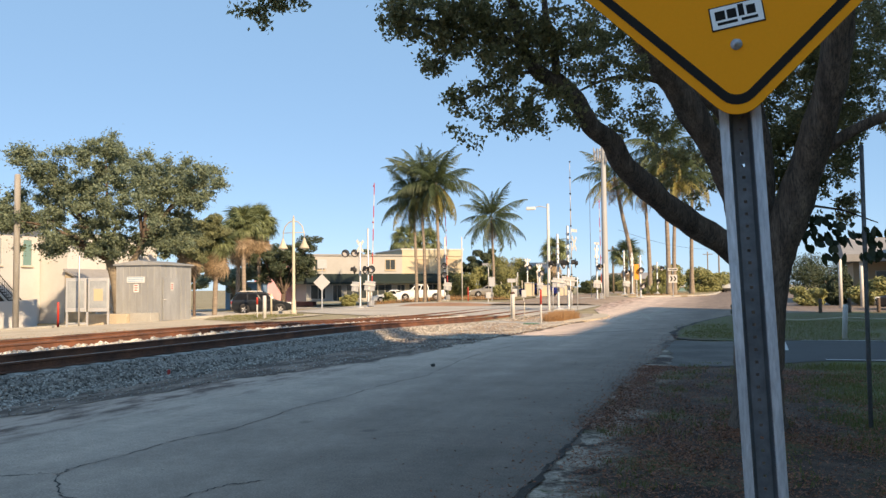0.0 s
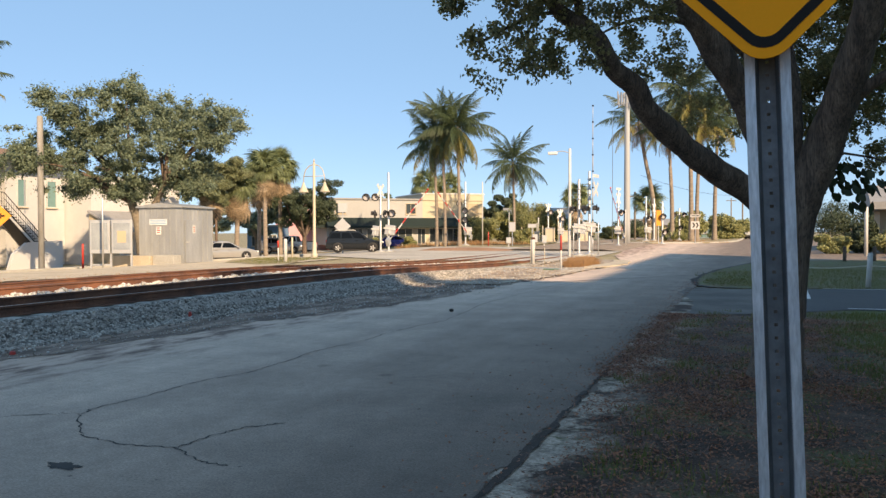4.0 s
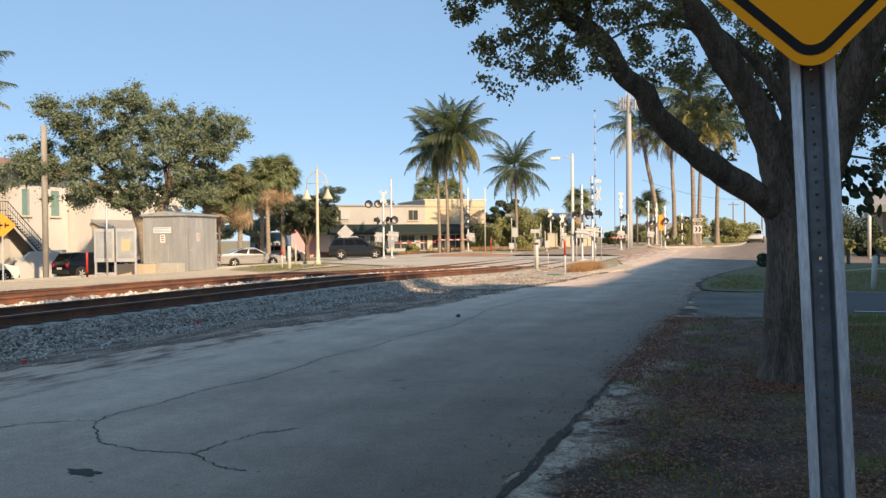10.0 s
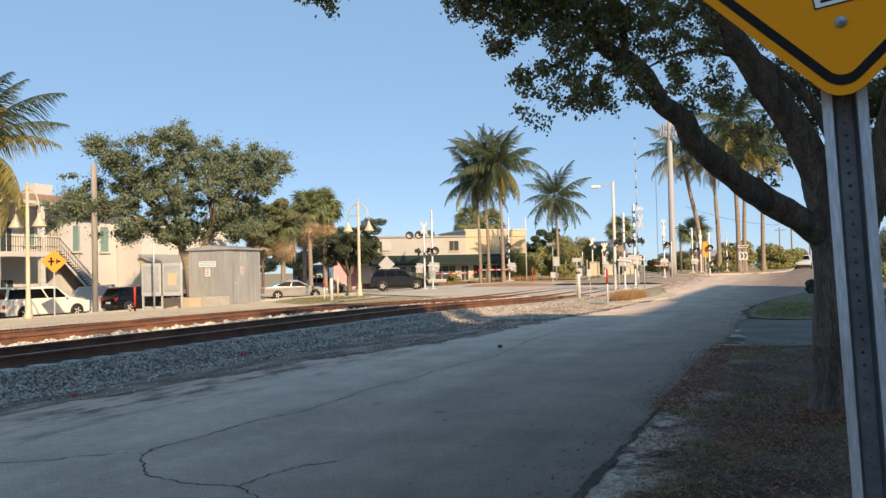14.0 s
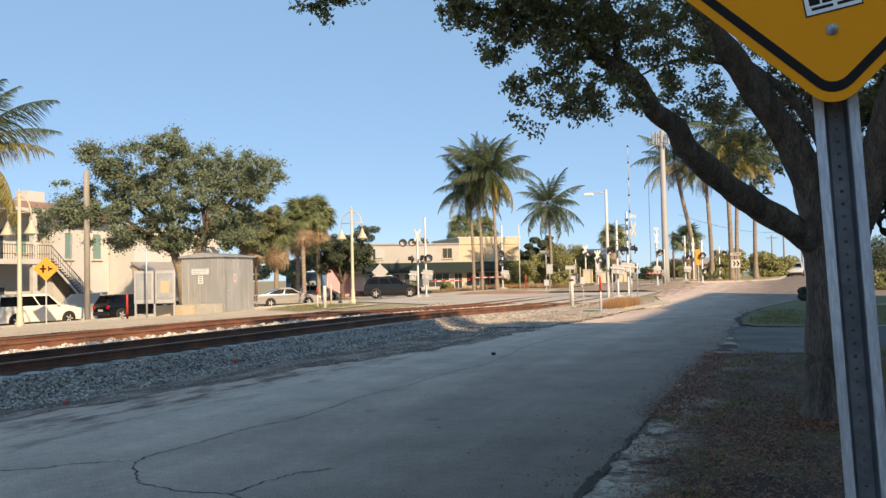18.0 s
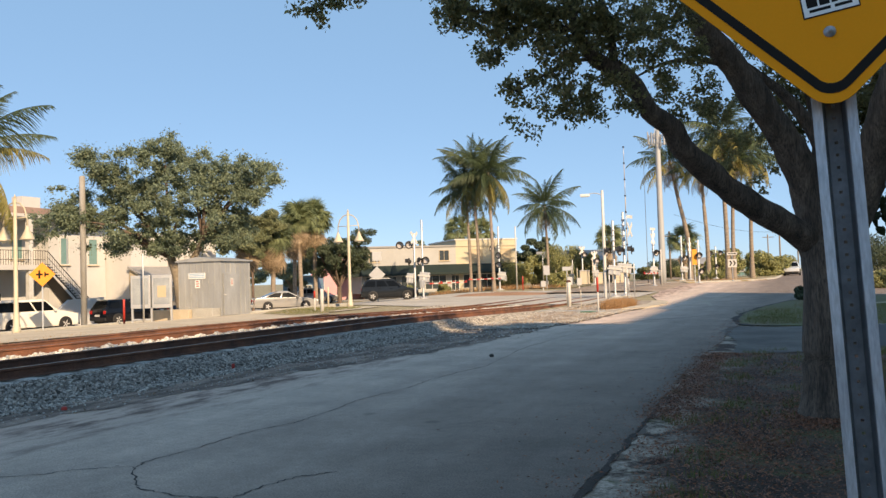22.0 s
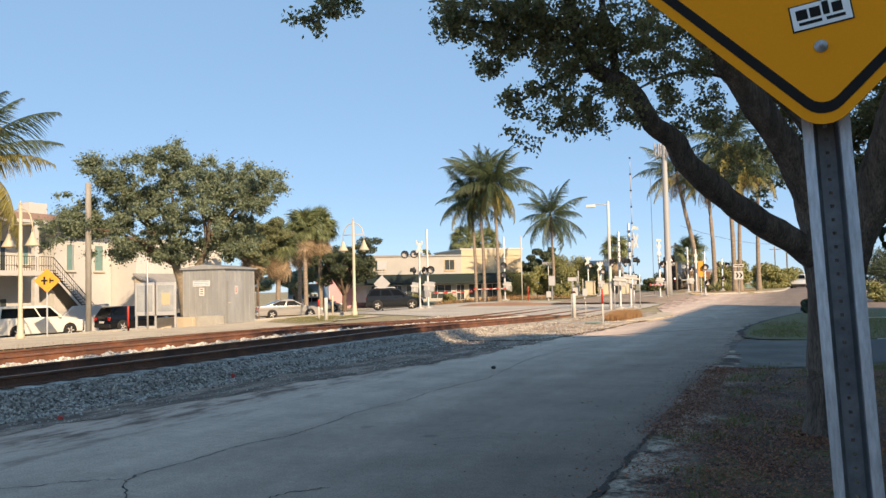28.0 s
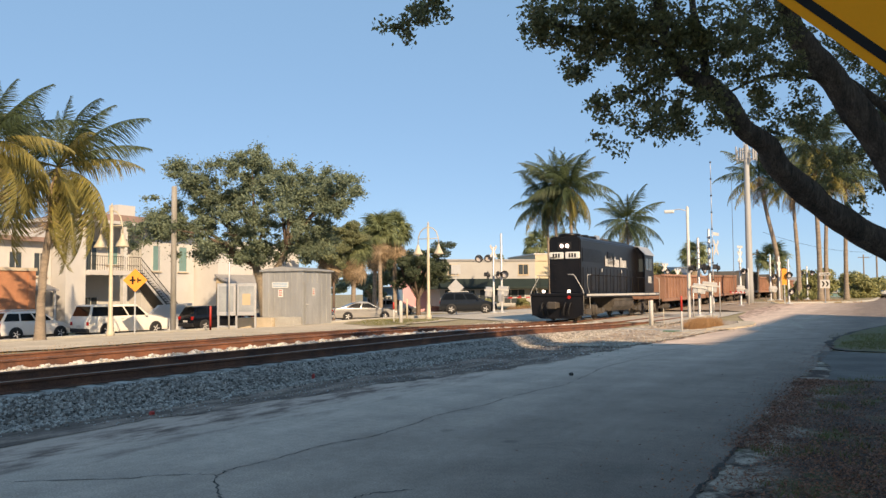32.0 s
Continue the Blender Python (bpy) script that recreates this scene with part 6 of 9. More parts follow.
def left_wing():
    root = thing("house_wing", "pale two-storey house with flat brown eaves and a porch roof", "building", facade_at(-51.5, 20.85, -0.9, 90))
    block(root, "wall", 0, 16, 0, 8, 0, 6.3, STUCCO, "pale stucco wall")
    block(root, "roof_edge", -0.5, 16.0, -0.6, 8.5, 6.3, 6.6, ROOF_TILE, "brown roof edge")
    bm = B()
    prism(bm, [(-1.6, 2.9), (-1.6, 3.0), (-0.004, 3.5), (-0.004, 3.35)], 0, 5, 15.5)
    bmesh.ops.recalc_face_normals(bm, faces=bm.faces)
    part("porch_roof", bm, ROOF_GREY, root, "grey porch roof")
    for x in (5.2, 10.2, 15.2):
        block(root, "porch_post", x, x + 0.14, -1.5, -1.36, 0, 2.9, WHITE)
    for x in (6.4, 8.6, 12.8, 14.6):
        window_part(root, x, 3.9, 1.0, 1.7, 0.0, WINDOW)
    window_part(root, 9.0, 1.0, 1.4, 1.4, 0.0, WINDOW)
    window_part(root, 12.0, 0.05, 1.0, 2.1, 0.0, WINDOW, WHITE, "door")
    return root


def brick_block():
    root = thing("brick_building", "small flat-roofed red brick building with stone coping", "building", facade_at(-49.0, 21.0, -0.9, 90))
    block(root, "wall", 0, 12.9, 0, 2.2, 0, 4.2, BRICK_M, "red brick wall")
    block(root, "coping", -0.1, 13.0, -0.1, 2.3, 4.2, 4.4, CONCRETE, "pale stone coping")
    block(root, "pier", 12.4, 12.92, -0.06, 0.0, 0, 4.2, BRICK_M)
    window_part(root, 4.0, 1.0, 1.6, 1.4, 0.0, WINDOW)
    return root


def corner_shop():
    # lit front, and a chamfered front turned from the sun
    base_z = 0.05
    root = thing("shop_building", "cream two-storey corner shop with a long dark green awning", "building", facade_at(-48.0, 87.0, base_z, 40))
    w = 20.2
    block(root, "wall", 0, w * 0.6, 0, 12, 0, 5.55, STUCCO_CREAM_DIM, "off-white stucco front wall, greyed for partial shade")
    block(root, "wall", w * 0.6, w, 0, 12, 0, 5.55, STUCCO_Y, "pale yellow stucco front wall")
    block(root, "parapet", w * 0.60, w + 0.15, -0.12, 12, 5.55, 6.35, STUCCO_Y, "raised parapet")
    block(root, "coping", -0.1, w * 0.60 - 0.004, -0.15, 12.0, 5.55, 5.75, ROOF_GREY, "grey roof coping")
    block(root, "coping", w * 0.59, w + 0.25, -0.2, 12.0, 6.35, 6.5, WHITE, "white roof coping")
    bm = B()
    prism(bm, [(-1.5, 2.1), (-1.5, 2.35), (-0.004, 3.35), (-0.004, 2.1)], 0, -0.2, w + 0.4)
    bmesh.ops.recalc_face_normals(bm, faces=bm.faces)
    part("awning", bm, AWNING, root, "dark green canvas awning")
    for x, z, ww, hh, m in ((1.0, 3.8, 1.3, 1.35, WINDOW), (9.9, 3.8, 1.35, 1.35, WINDOW), (14.2, 3.8, 1.5, 1.4, STUCCO_TAN), (18.2, 3.8, 1.4, 1.4, STUCCO_TAN)):
        window_part(root, x, z, ww, hh, 0.0, m, STUCCO_TAN)
    for x, ww, nm in ((0.5, 1.9, "window"), (3.2, 1.2, "door"), (4.9, 2.6, "window"), (8.0, 2.8, "window"), (11.4, 1.1, "door"), (13.0, 1.8, "window"), (15.4, 1.6, "window"), (17.6, 1.7, "window")):
        window_part(root, x, 0.25 if nm == "window" else 0.02, ww, 1.8 if nm == "window" else 2.0, 0.0, WINDOW, WHITE, "shop_" + nm, "white-framed shop " + nm, 2 if ww > 2 else 1)
    side = new("side_wing")
    side.parent = root
    side.matrix_basis = pose(0, 0, 0, 0, 0, -178 + 82)
    bm = B()
    box(bm, -7.5, 0.0, -0.0, 0.4, 0, 5.55)
    wing = part("wall", bm, STUCCO, root, "pale stucco side wall")
    wing.matrix_basis = pose(0, 0, 0, 0, 0, -82)
    bm = B()
    box(bm, -7.6, 0.1, -0.12, 0.45, 5.55, 5.75)
    cop = part("coping", bm, ROOF_GREY, root)
    cop.matrix_basis = wing.matrix_basis
    bm = B()
    prism(bm, [(-1.5, 2.1), (-1.5, 2.35), (-0.004, 3.35), (-0.004, 2.1)], 0, -7.5, 0.2)
    bmesh.ops.recalc_face_normals(bm, faces=bm.faces)
    aw = part("awning", bm, AWNING, root, "dark green canvas awning")
    aw.matrix_basis = wing.matrix_basis
    bm = B()
    box(bm, -4.6, -2.6, -0.03, 0.0, 3.8, 5.1)
    ww = part("window", bm, WINDOW, root)
    ww.matrix_basis = wing.matrix_basis
    bpy.data.objects.remove(side)
    return root


def small_house(label, x, y, z, heading, w, d, h, mat, roof=0.0, category="building", openings=()):
    root = thing("house", label, category, facade_at(x, y, z, heading))
    block(root, "wall", 0, w, 0, d, 0, h, mat)
    if roof:
        bm = B()
        prism(bm, [(-0.6, h), (d + 0.6, h), (d / 2, h + roof)], 0, -0.5, w + 0.5)
        bmesh.ops.recalc_face_normals(bm, faces=bm.faces)
        part("roof", bm, ROOF_GREY, root, "low pitched roof")
    else:
        block(root, "roof", -0.15, w + 0.15, -0.15, d + 0.15, h, h + 0.18, WHITE)
    for ox, oz, ow, oh, nm, pm in openings:
        window_part(root, ox, oz, ow, oh, 0.0, pm, WHITE, nm)
    return root


white_building()
low_annex()
left_wing()
brick_block()
corner_shop()
pink = small_house("pink painted shop with a round blue mural", -55.6, 87.6, -0.7, 25, 7.2, 8, 5.2, STUCCO_PINK, 0, openings=((0.8, 0.9, 0.9, 1.4, "window", WINDOW),))
bm = B()
lathe(bm, [(0.0, -0.03), (0.85, -0.025), (0.9, -0.002)], 24, (6.2, 0, 4.2), 1)
part("mural", bm, BLUE_PAINT, pink, "round blue painted mural")
small_house("small light blue shop behind the palms", -54.6, 80.0, -0.8, 25, 4.2, 5, 3.1, BLUE_PAINT, 0, openings=((0.5, 0.8, 1.0, 1.2, "window", WINDOW), (2.4, 0.05, 1.0, 2.1, "door", WINDOW)))
small_house("white shop with garage opening behind the palms", -62.0, 66.0, -0.9, 40, 9.0, 8, 3.6, STUCCO, 0, openings=((1.2, 0.05, 2.6, 2.4, "garage_door", WINDOW), (5.6, 0.9, 1.6, 1.3, "window", WINDOW)))
small_house("low house with a pitched roof behind the shrubs", -30.5, 104.0, 0.4, 15, 9.0, 8, 2.9, STUCCO_TAN, 1.6, openings=((1.5, 0.9, 1.6, 1.2, "window", WINDOW), (5.5, 0.9, 1.6, 1.2, "window", WINDOW)))
small_house("low tan house with pitched roof behind the tracks", -21.0, 150.0, 0.4, 5, 8.0, 8, 2.4, STUCCO_TAN, 1.2, openings=((1.5, 0.9, 1.6, 1.2, "window", WINDOW), (4.5, 0.9, 1.6, 1.2, "window", WINDOW)))
small_house("pale green metal shed by the tracks", -9.0, 140.0, 0.5, 0, 5.0, 6, 2.6, WINDOW_TEAL, 0, openings=((1.0, 0.8, 1.2, 1.0, "window", WINDOW),))


def park_building():
    root = thing("park_pavilion", "tan building with a deep dark roof overhang across the lawn", "building", facade_at(8.6, 65.6, 0.1, -4))
    block(root, "wall", 0, 26, 0, 7, 0, 3.2, STUCCO_TAN, "tan wall under the overhang")
    bm = B()
    prism(bm, [(-3.4, 3.0), (-3.4, 3.5), (2.2, 4.9), (7.4, 4.9), (7.4, 3.0)], 0, -0.8, 27)
    bmesh.ops.recalc_face_normals(bm, faces=bm.faces)
    part("roof", bm, ROOF_GREY, root, "broad sloping roof with deep eaves")
    for i in range(6):
        block(root, "column", 0.2 + i * 4.4, 0.45 + i * 4.4, -3.1, -2.85, 0, 3.0, WHITE)
    for i in range(5):
        window_part(root, 1.4 + i * 4.4, 0.5, 2.4, 1.9, 0.0, WINDOW, WHITE, "window", "", 2)
    return root


park_building()


# unseen tall plain blocks, added beyond the park behind the camera's right shoulder, to shade the road
def shading_block(label, x, y, outline, h, rows):
    root = thing("unseen_shade_block", label, "building", pose(x, y, 0), "tall neighbours")
    bm = B()
    prism(bm, outline, 2, 0, h)
    bmesh.ops.recalc_face_normals(bm, faces=bm.faces)
    part("wall", bm, STUCCO, root, "plain stucco wall")
    bm = B()
    prism(bm, outline, 2, h, h + 0.4)
    bmesh.ops.recalc_face_normals(bm, faces=bm.faces)
    part("roof", bm, ROOF_GREY, root, "flat roof")
    n = int((max(p[1] for p in outline) - 3) / 5.4)
    for i in range(n):
        for k in range(rows):
            bm = B()
            box(bm, -0.05, 0.02, 2 + i * 5.4, 4.2 + i * 5.4, 1.2 + 3.6 * k, 2.9 + 3.6 * k)
            part("window", bm, WINDOW, root)


shading_block("unseen tall block added beyond the park to shade the road", 30.0, -33.0, [(0, 0), (18, 0), (18, 7.6), (0, 22.6)], 29.85, 7)

shading_block("unseen block added along the park to shade the road", 24.0, -17.0, [(0, 0), (12, 0), (12, 14.0), (4.2, 15.6), (0, 16.0)], 22.2, 6)
shading_block("unseen lower block added along the park to shade the road", 24.0, -0.9, [(0, 0.02), (12, 0.02), (12, 12.3), (0, 12.3)], 19.6, 5)
shading_block("unseen block added at the park's end to shade the road", 24.0, 11.5, [(0, 0.02), (12, 0.02), (12, 12.5), (0, 22.5)], 20.0, 5)


# ---- railway and street furniture ----
def street_lamp(label, x, y, z, h, group="ornamental lamps", turn=0):
    """A cream post with a double arch that carries two bell shades."""
    root = thing("street_lamp", label, "street lamp", pose(x, y, z, 0, 0, turn), group)
    bm = B()
    lathe(bm, [(0.20, -0.1), (0.20, 0.25), (0.15, 0.32), (0.13, 0.9), (0.105, 1.0), (0.09, h * 0.6), (0.075, h)], 12)
    part("post", bm, CREAM, root, "cream painted metal post", True)
    bm = B()
    tube(bm, [(-0.78, 0, h - 1.35), (-0.76, 0, h - 0.9), (-0.62, 0, h - 0.5), (-0.35, 0, h - 0.25), (0, 0, h - 0.15), (0.35, 0, h - 0.25), (0.62, 0, h - 0.5), (0.76, 0, h - 0.9), (0.78, 0, h - 1.35)], 0.035, 7)
    tube(bm, [(-0.76, 0, h - 0.92), (0.76, 0, h - 0.92)], 0.025, 6)
    part("arm", bm, CREAM, root, "double arched arm")
    bm = B()
    lathe(bm, [(0.03, h), (0.06, h + 0.08), (0.0, h + 0.22)], 8)
    part("finial", bm, CREAM, root)
    for s in (-0.78, 0.78):
        bm = B()
        lathe(bm, [(0.05, h - 1.3), (0.09, h - 1.42), (0.13, h - 1.55), (0.30, h - 1.88), (0.34, h - 1.95), (0.30, h - 1.95)], 14, (s, 0, 0))
        shade = part("shade", bm, CREAM, root, "bell-shaped lamp shade", True)
        bm = B()
        lathe(bm, [(0.1, h - 1.93), (0.12, h - 2.0), (0.05, h - 2.06)], 10, (s, 0, 0))
        part("bulb", bm, LAMPGLASS, shade)
    return root


street_lamp("cream double-headed street lamp near the crossing", -26.44, 46.3, -0.05, 6.2)
street_lamp("cream double-headed street lamp beside the parked cars", -33.1, 26.9, -0.35, 6.3)


def shelter():
    root = thing("signal_shelter", "grey ribbed metal railway signal shelter with a door", "equipment shelter", pose(-27.7, 34.85, -0.05, 0, 0, 6))
    w, d, h = 2.6, 2.95, 2.96
    bm = B()
    box(bm, -w, 0, 0, d, 0.0, h)
    part("body", bm, SHELTER, root, "grey metal shell")
    bm = B()
    for i in range(8):
        x = -w + 0.02 + i * (w - 0.06) / 7
        box(bm, x, x + 0.035, -0.025, -0.001, 0.35, h)
    for i in range(7):
        y = 0.0 + i * (d - 0.04) / 6
        box(bm, 0.001, 0.025, y, y + 0.035, 0.02, h)
    part("rib", bm, SHELTER, root, "raised seams on the metal sheets")["kind"] = "stuff"
    bm = B()
    prism(bm, [(-w - 0.12, h), (0.14, h), (0.14, h + 0.07), (-w / 2, h + 0.26), (-w - 0.12, h + 0.07)], 1, -0.12, d + 0.12)
    bmesh.ops.recalc_face_normals(bm, faces=bm.faces)
    part("roof", bm, SHELTER, root, "shallow pitched metal roof")
    bm = B()
    box(bm, 0.028, 0.06, 0.2, 1.5, 0.06, 2.3, 0.01)
    door = part("door", bm, SHELTER, root, "plain grey metal door")
    bm = B()
    box(bm, 0.06, 0.12, 0.22, 0.42, 1.12, 1.18, 0.01)
    part("handle", bm, WHITE, door)
    bm = B()
    box(bm, 0.0605, 0.066, 0.85, 1.13, 1.62, 2.05)
    part("notice", bm, WHITE, door, "white notice with red lettering bars")
    bm = B()
    for z in (1.74, 1.84, 1.94):
        box(bm, 0.0665, 0.069, 0.91, 1.07, z - 0.03, z + 0.01)
    part("notice_bar", bm, RED, door)
    for x0, x1, z0, z1 in ((-1.95, -0.9, 2.05, 2.36), (-1.55, -1.25, 1.55, 1.97)):
        bm = B()
        box(bm, x0, x1, -0.035, -0.026, z0, z1)
        pl = part("notice", bm, LAMPGLASS, root, "white plate on the wall")
        bm = B()
        for k in range(3):
            z = z0 + (z1 - z0) * (0.2 + 0.28 * k)
            box(bm, x0 + 0.06, x1 - 0.06, -0.039, -0.0355, z, z + (z1 - z0) * 0.12)
        part("notice_bar", bm, RED if z0 < 1.9 else BLUE_PAINT, pl)
    bm = B()
    box(bm, -w - 0.9, -1.3, -1.0, -0.03, -0.2, 0.45, 0.02)
    part("footing", bm, CONCRETE, root, "grey concrete footing")
    bm = B()
    box(bm, -1.28, -0.06, -0.75, -0.03, -0.2, 0.5, 0.02)
    part("step", bm, KERB, root, "pale concrete block")
    return root


shelter()


def info_board():
    root = thing("notice_board", "grey double notice board on steel legs by the pavement", "notice board", pose(-31.25, 32.15, -0.2, 0, 0, 24))
    for x0, x1 in ((0.0, 1.0), (1.08, 2.1)):
        bm = B()
        box(bm, x0, x1, -0.08, 0.08, 0.75, 2.45, 0.02)
        p = part("case", bm, ALU, root, "grey metal display case")
        bm = B()
        box(bm, x0 + 0.1, x1 - 0.1, -0.09, -0.081, 0.95, 2.3)
        part("glass", bm, CASE_GLASS, p)
    bm = B()
    box(bm, 1.38, 1.82, -0.1, -0.0925, 1.3, 1.9)
    part("poster", bm, STUCCO_TAN, root, "faded tan poster")
    for x in (0.02, 1.0, 2.02):
        bm = B()
        box(bm, x, x + 0.09, -0.05, 0.05, -0.1, 0.75)
        part("leg", bm, ALU, root)
    bm = B()
    box(bm, 0.1, 1.0, -0.03, 0.03, 0.15, 0.22)
    part("crossbar", bm, ALU, root)


info_board()


def post(name, label, category, x, y, z, h, r, mat, top=None, top_mat=None, group="", lean=(0, 0), n=10):
    """A slim upright post with an optional coloured upper part."""
    root = thing(name, label, category, pose(x, y, z, lean[0], lean[1], 0), group)
    bm = B()
    hh = h if not top else top
    lathe(bm, [(r, -0.2), (r, hh - r * 0.4), (r * 0.7, hh)], n)
    part("shaft", bm, mat, root)
    if top:
        bm = B()
        lathe(bm, [(r * 1.25, top - 0.005), (r * 1.25, h - r), (r * 0.8, h)], n)
        part("cap", bm, top_mat, root)
    return root


post("marker_post", "white round vent post with a rusty cap beside the track", "post", -10.0, 38.9, 0.0, 1.34, 0.10, WHITE, 1.27, RUST)
post("marker_post", "white marker post beside the far pavement", "post", -23.4, 37.9, 0.0, 1.25, 0.10, WHITE)
post("marker_post", "white stake with a red top by the crossing", "post", -7.4, 33.5, 0.0, 1.46, 0.035, WHITE, 0.85, RED)
post("marker_post", "thin pale wooden stake by the track", "stake", -9.2, 38.0, 0.0, 0.85, 0.018, CREAM)
post("marker_post", "thin pale wooden stake by the track", "stake", -10.3, 39.6, 0.0, 1.2, 0.015, CREAM)
post("marker_post", "white and red stake near the street", "post", -24.8, 39.4, 0.0, 1.15, 0.04, WHITE, 0.75, RED)
post("marker_post", "yellow marker post near the street lamp", "post", -27.0, 44.5, 0.0, 1.3, 0.06, CREAM)
post("marker_post", "red and white stake beyond the crossing", "post", -23.6, 74.5, 0.3, 1.3, 0.05, RED)
post("marker_post", "red plastic marker beside the notice board", "post", -34.7, 35.15, -0.2, 1.2, 0.06, RED, group="red markers")
post("marker_post", "white stake in the lawn", "post", 3.12, 25.8, 0.0, 0.98, 0.07, WHITE, lean=(0, 3))
post("utility_pole", "weathered wooden utility pole beside the oak", "utility pole", -38.1, 35.5, -0.7, 9.0, 0.17, POLE_GREY, n=12)
post("sign_pole", "slim dark metal pole by the shade tree", "pole", 1.45, 9.9, 0.0, 3.1, 0.023, GALV_DARK)
post("sign_pole", "thin grey pole in front of the notice board", "pole", -30.1, 31.8, -0.15, 3.5, 0.045, ALU)


def plate_sign(label, x, y, z, h, size, mat, turn, shape="diamond", mark=None, post_mat=GALV):
    root = thing("road_sign", label, "road sign", pose(x, y, z, 0, 0, turn))
    bm = B()
    box(bm, -0.035, 0.035, 0.0, 0.05, -0.2, h)
    part("post", bm, post_mat, root)
    bm = B()
    c = h - 0.05
    if shape == "diamond":
        a = size * 0.7071
        prism(bm, [(0, c - a), (a, c), (0, c + a), (-a, c)], 1, -0.012, -0.002)
    else:
        prism(bm, [(-size[0] / 2, c - size[1] / 2), (size[0] / 2, c - size[1] / 2), (size[0] / 2, c + size[1] / 2), (-size[0] / 2, c + size[1] / 2)], 1, -0.012, -0.002)
    bmesh.ops.recalc_face_normals(bm, faces=bm.faces)
    plate = part("plate", bm, mat, root)
    if mark:
        bm = B()
        mark(bm, c)
        bmesh.ops.recalc_face_normals(bm, faces=bm.faces)
        part("symbol", bm, BLACK, plate, "black symbol")
    return root


def cross_mark(bm, c):
    box(bm, -0.30, 0.02, -0.018, -0.0125, c - 0.05, c + 0.05)
    box(bm, -0.19, -0.09, -0.018, -0.0125, c - 0.22, c - 0.0505)
    box(bm, -0.19, -0.09, -0.018, -0.0125, c + 0.0505, c + 0.22)
    box(bm, 0.10, 0.17, -0.018, -0.0125, c - 0.14, c + 0.14)
    box(bm, 0.171, 0.32, -0.018, -0.0125, c - 0.05, c + 0.05)


def chevrons(bm, c):
    for dx in (-0.42, 0.05):
        prism(bm, [(dx * 0.72, c + 0.25), (dx * 0.72 + 0.15, c + 0.25), (dx * 0.72 + 0.30, c), (dx * 0.72 + 0.15, c - 0.25), (dx * 0.72, c - 0.25), (dx * 0.72 + 0.16, c)], 1, -0.018, -0.0125)


def arrow_mark(bm, c):
    prism(bm, [(-0.38, c - 0.035), (0.2, c - 0.035), (0.2, c - 0.09), (0.42, c), (0.2, c + 0.09), (0.2, c + 0.035), (-0.38, c + 0.035)], 1, -0.018, -0.0125)


plate_sign("amber diamond railway crossing sign on a steel post", -36.94, 31.65, -0.6, 3.15, 0.92, ORANGE_SIGN, 42, mark=cross_mark)
chev = plate_sign("black and white double chevron sign on the island", -5.3, 85.6, 0.55, 1.75, (0.84, 0.8), WHITE, 4, "rect", chevrons)
plate_sign("white one-way arrow sign above the chevrons", -5.3, 85.68, 0.55, 2.7, (0.98, 0.27), WHITE, 4, "rect", arrow_mark)
plate_sign("grey back of a diamond road sign with a plate above", -30.9, 58.6, -0.1, 2.25, 0.95, ALU, 24)
plate_sign("grey back of a rectangular plate above the diamond", -30.9, 58.66, -0.1, 3.75, (0.75, 0.75), ALU, 24, "rect")
plate_sign("grey rectangular sign back beyond the crossing", -21.5, 75.5, 0.25, 1.9, (0.55, 0.9), ALU, 16, "rect")
plate_sign("grey rectangular sign back beside the shrubs", -19.8, 76.5, 0.25, 2.0, (0.8, 0.36), ALU, 16, "rect")


def disc_light(parent, x, y, z, facing, glow_it=False, r=0.31):
    """A round black crossing light with backing disc, hood and lens, facing a heading."""
    bm = B()
    lathe(bm, [(r, 0.0), (r, 0.03), (r * 0.5, 0.05), (r * 0.45, 0.16), (0.05, 0.19)], 18, axis=1)
    dsk = part("light", bm, BLACK_PLASTIC, parent, "round black flashing light")
    dsk.matrix_basis = pose(x, y, z, 0, 0, facing)
    bm = B()
    lathe(bm, [(r * 0.7, -0.012), (r * 0.7, -0.001), (0.02, -0.0005)], 16, axis=1)
    part("lens", bm, RED_GLOW if glow_it else LENS_DARK, dsk)
    bm = B()
    rings = []
    for y0 in (-0.25, -0.002):
        rings.append([bm.verts.new((r * 0.74 * math.cos(radians(a)), y0, r * 0.74 * math.sin(radians(a)))) for a in range(-20, 201, 20)])
    for i in range(len(rings[0]) - 1):
        bm.faces.new((rings[0][i], rings[0][i + 1], rings[1][i + 1], rings[1][i]))
    part("hood", bm, BLACK_PLASTIC, dsk)


def crossbuck(parent, z, facing, s=1.0, x=0, y=0):
    for a in (45, -45):
        bm = B()
        box(bm, -0.62 * s, 0.62 * s, -0.012, 0.0, -0.115 * s, 0.115 * s)
        b = part("crossbuck_board", bm, WHITE, parent, "white crossbuck board")
        b.matrix_basis = pose(x, y - (0.014 if a > 0 else 0), z, 0, 0, facing) @ pose(0, 0 if a > 0 else -0.014, 0, 0, a, 0)


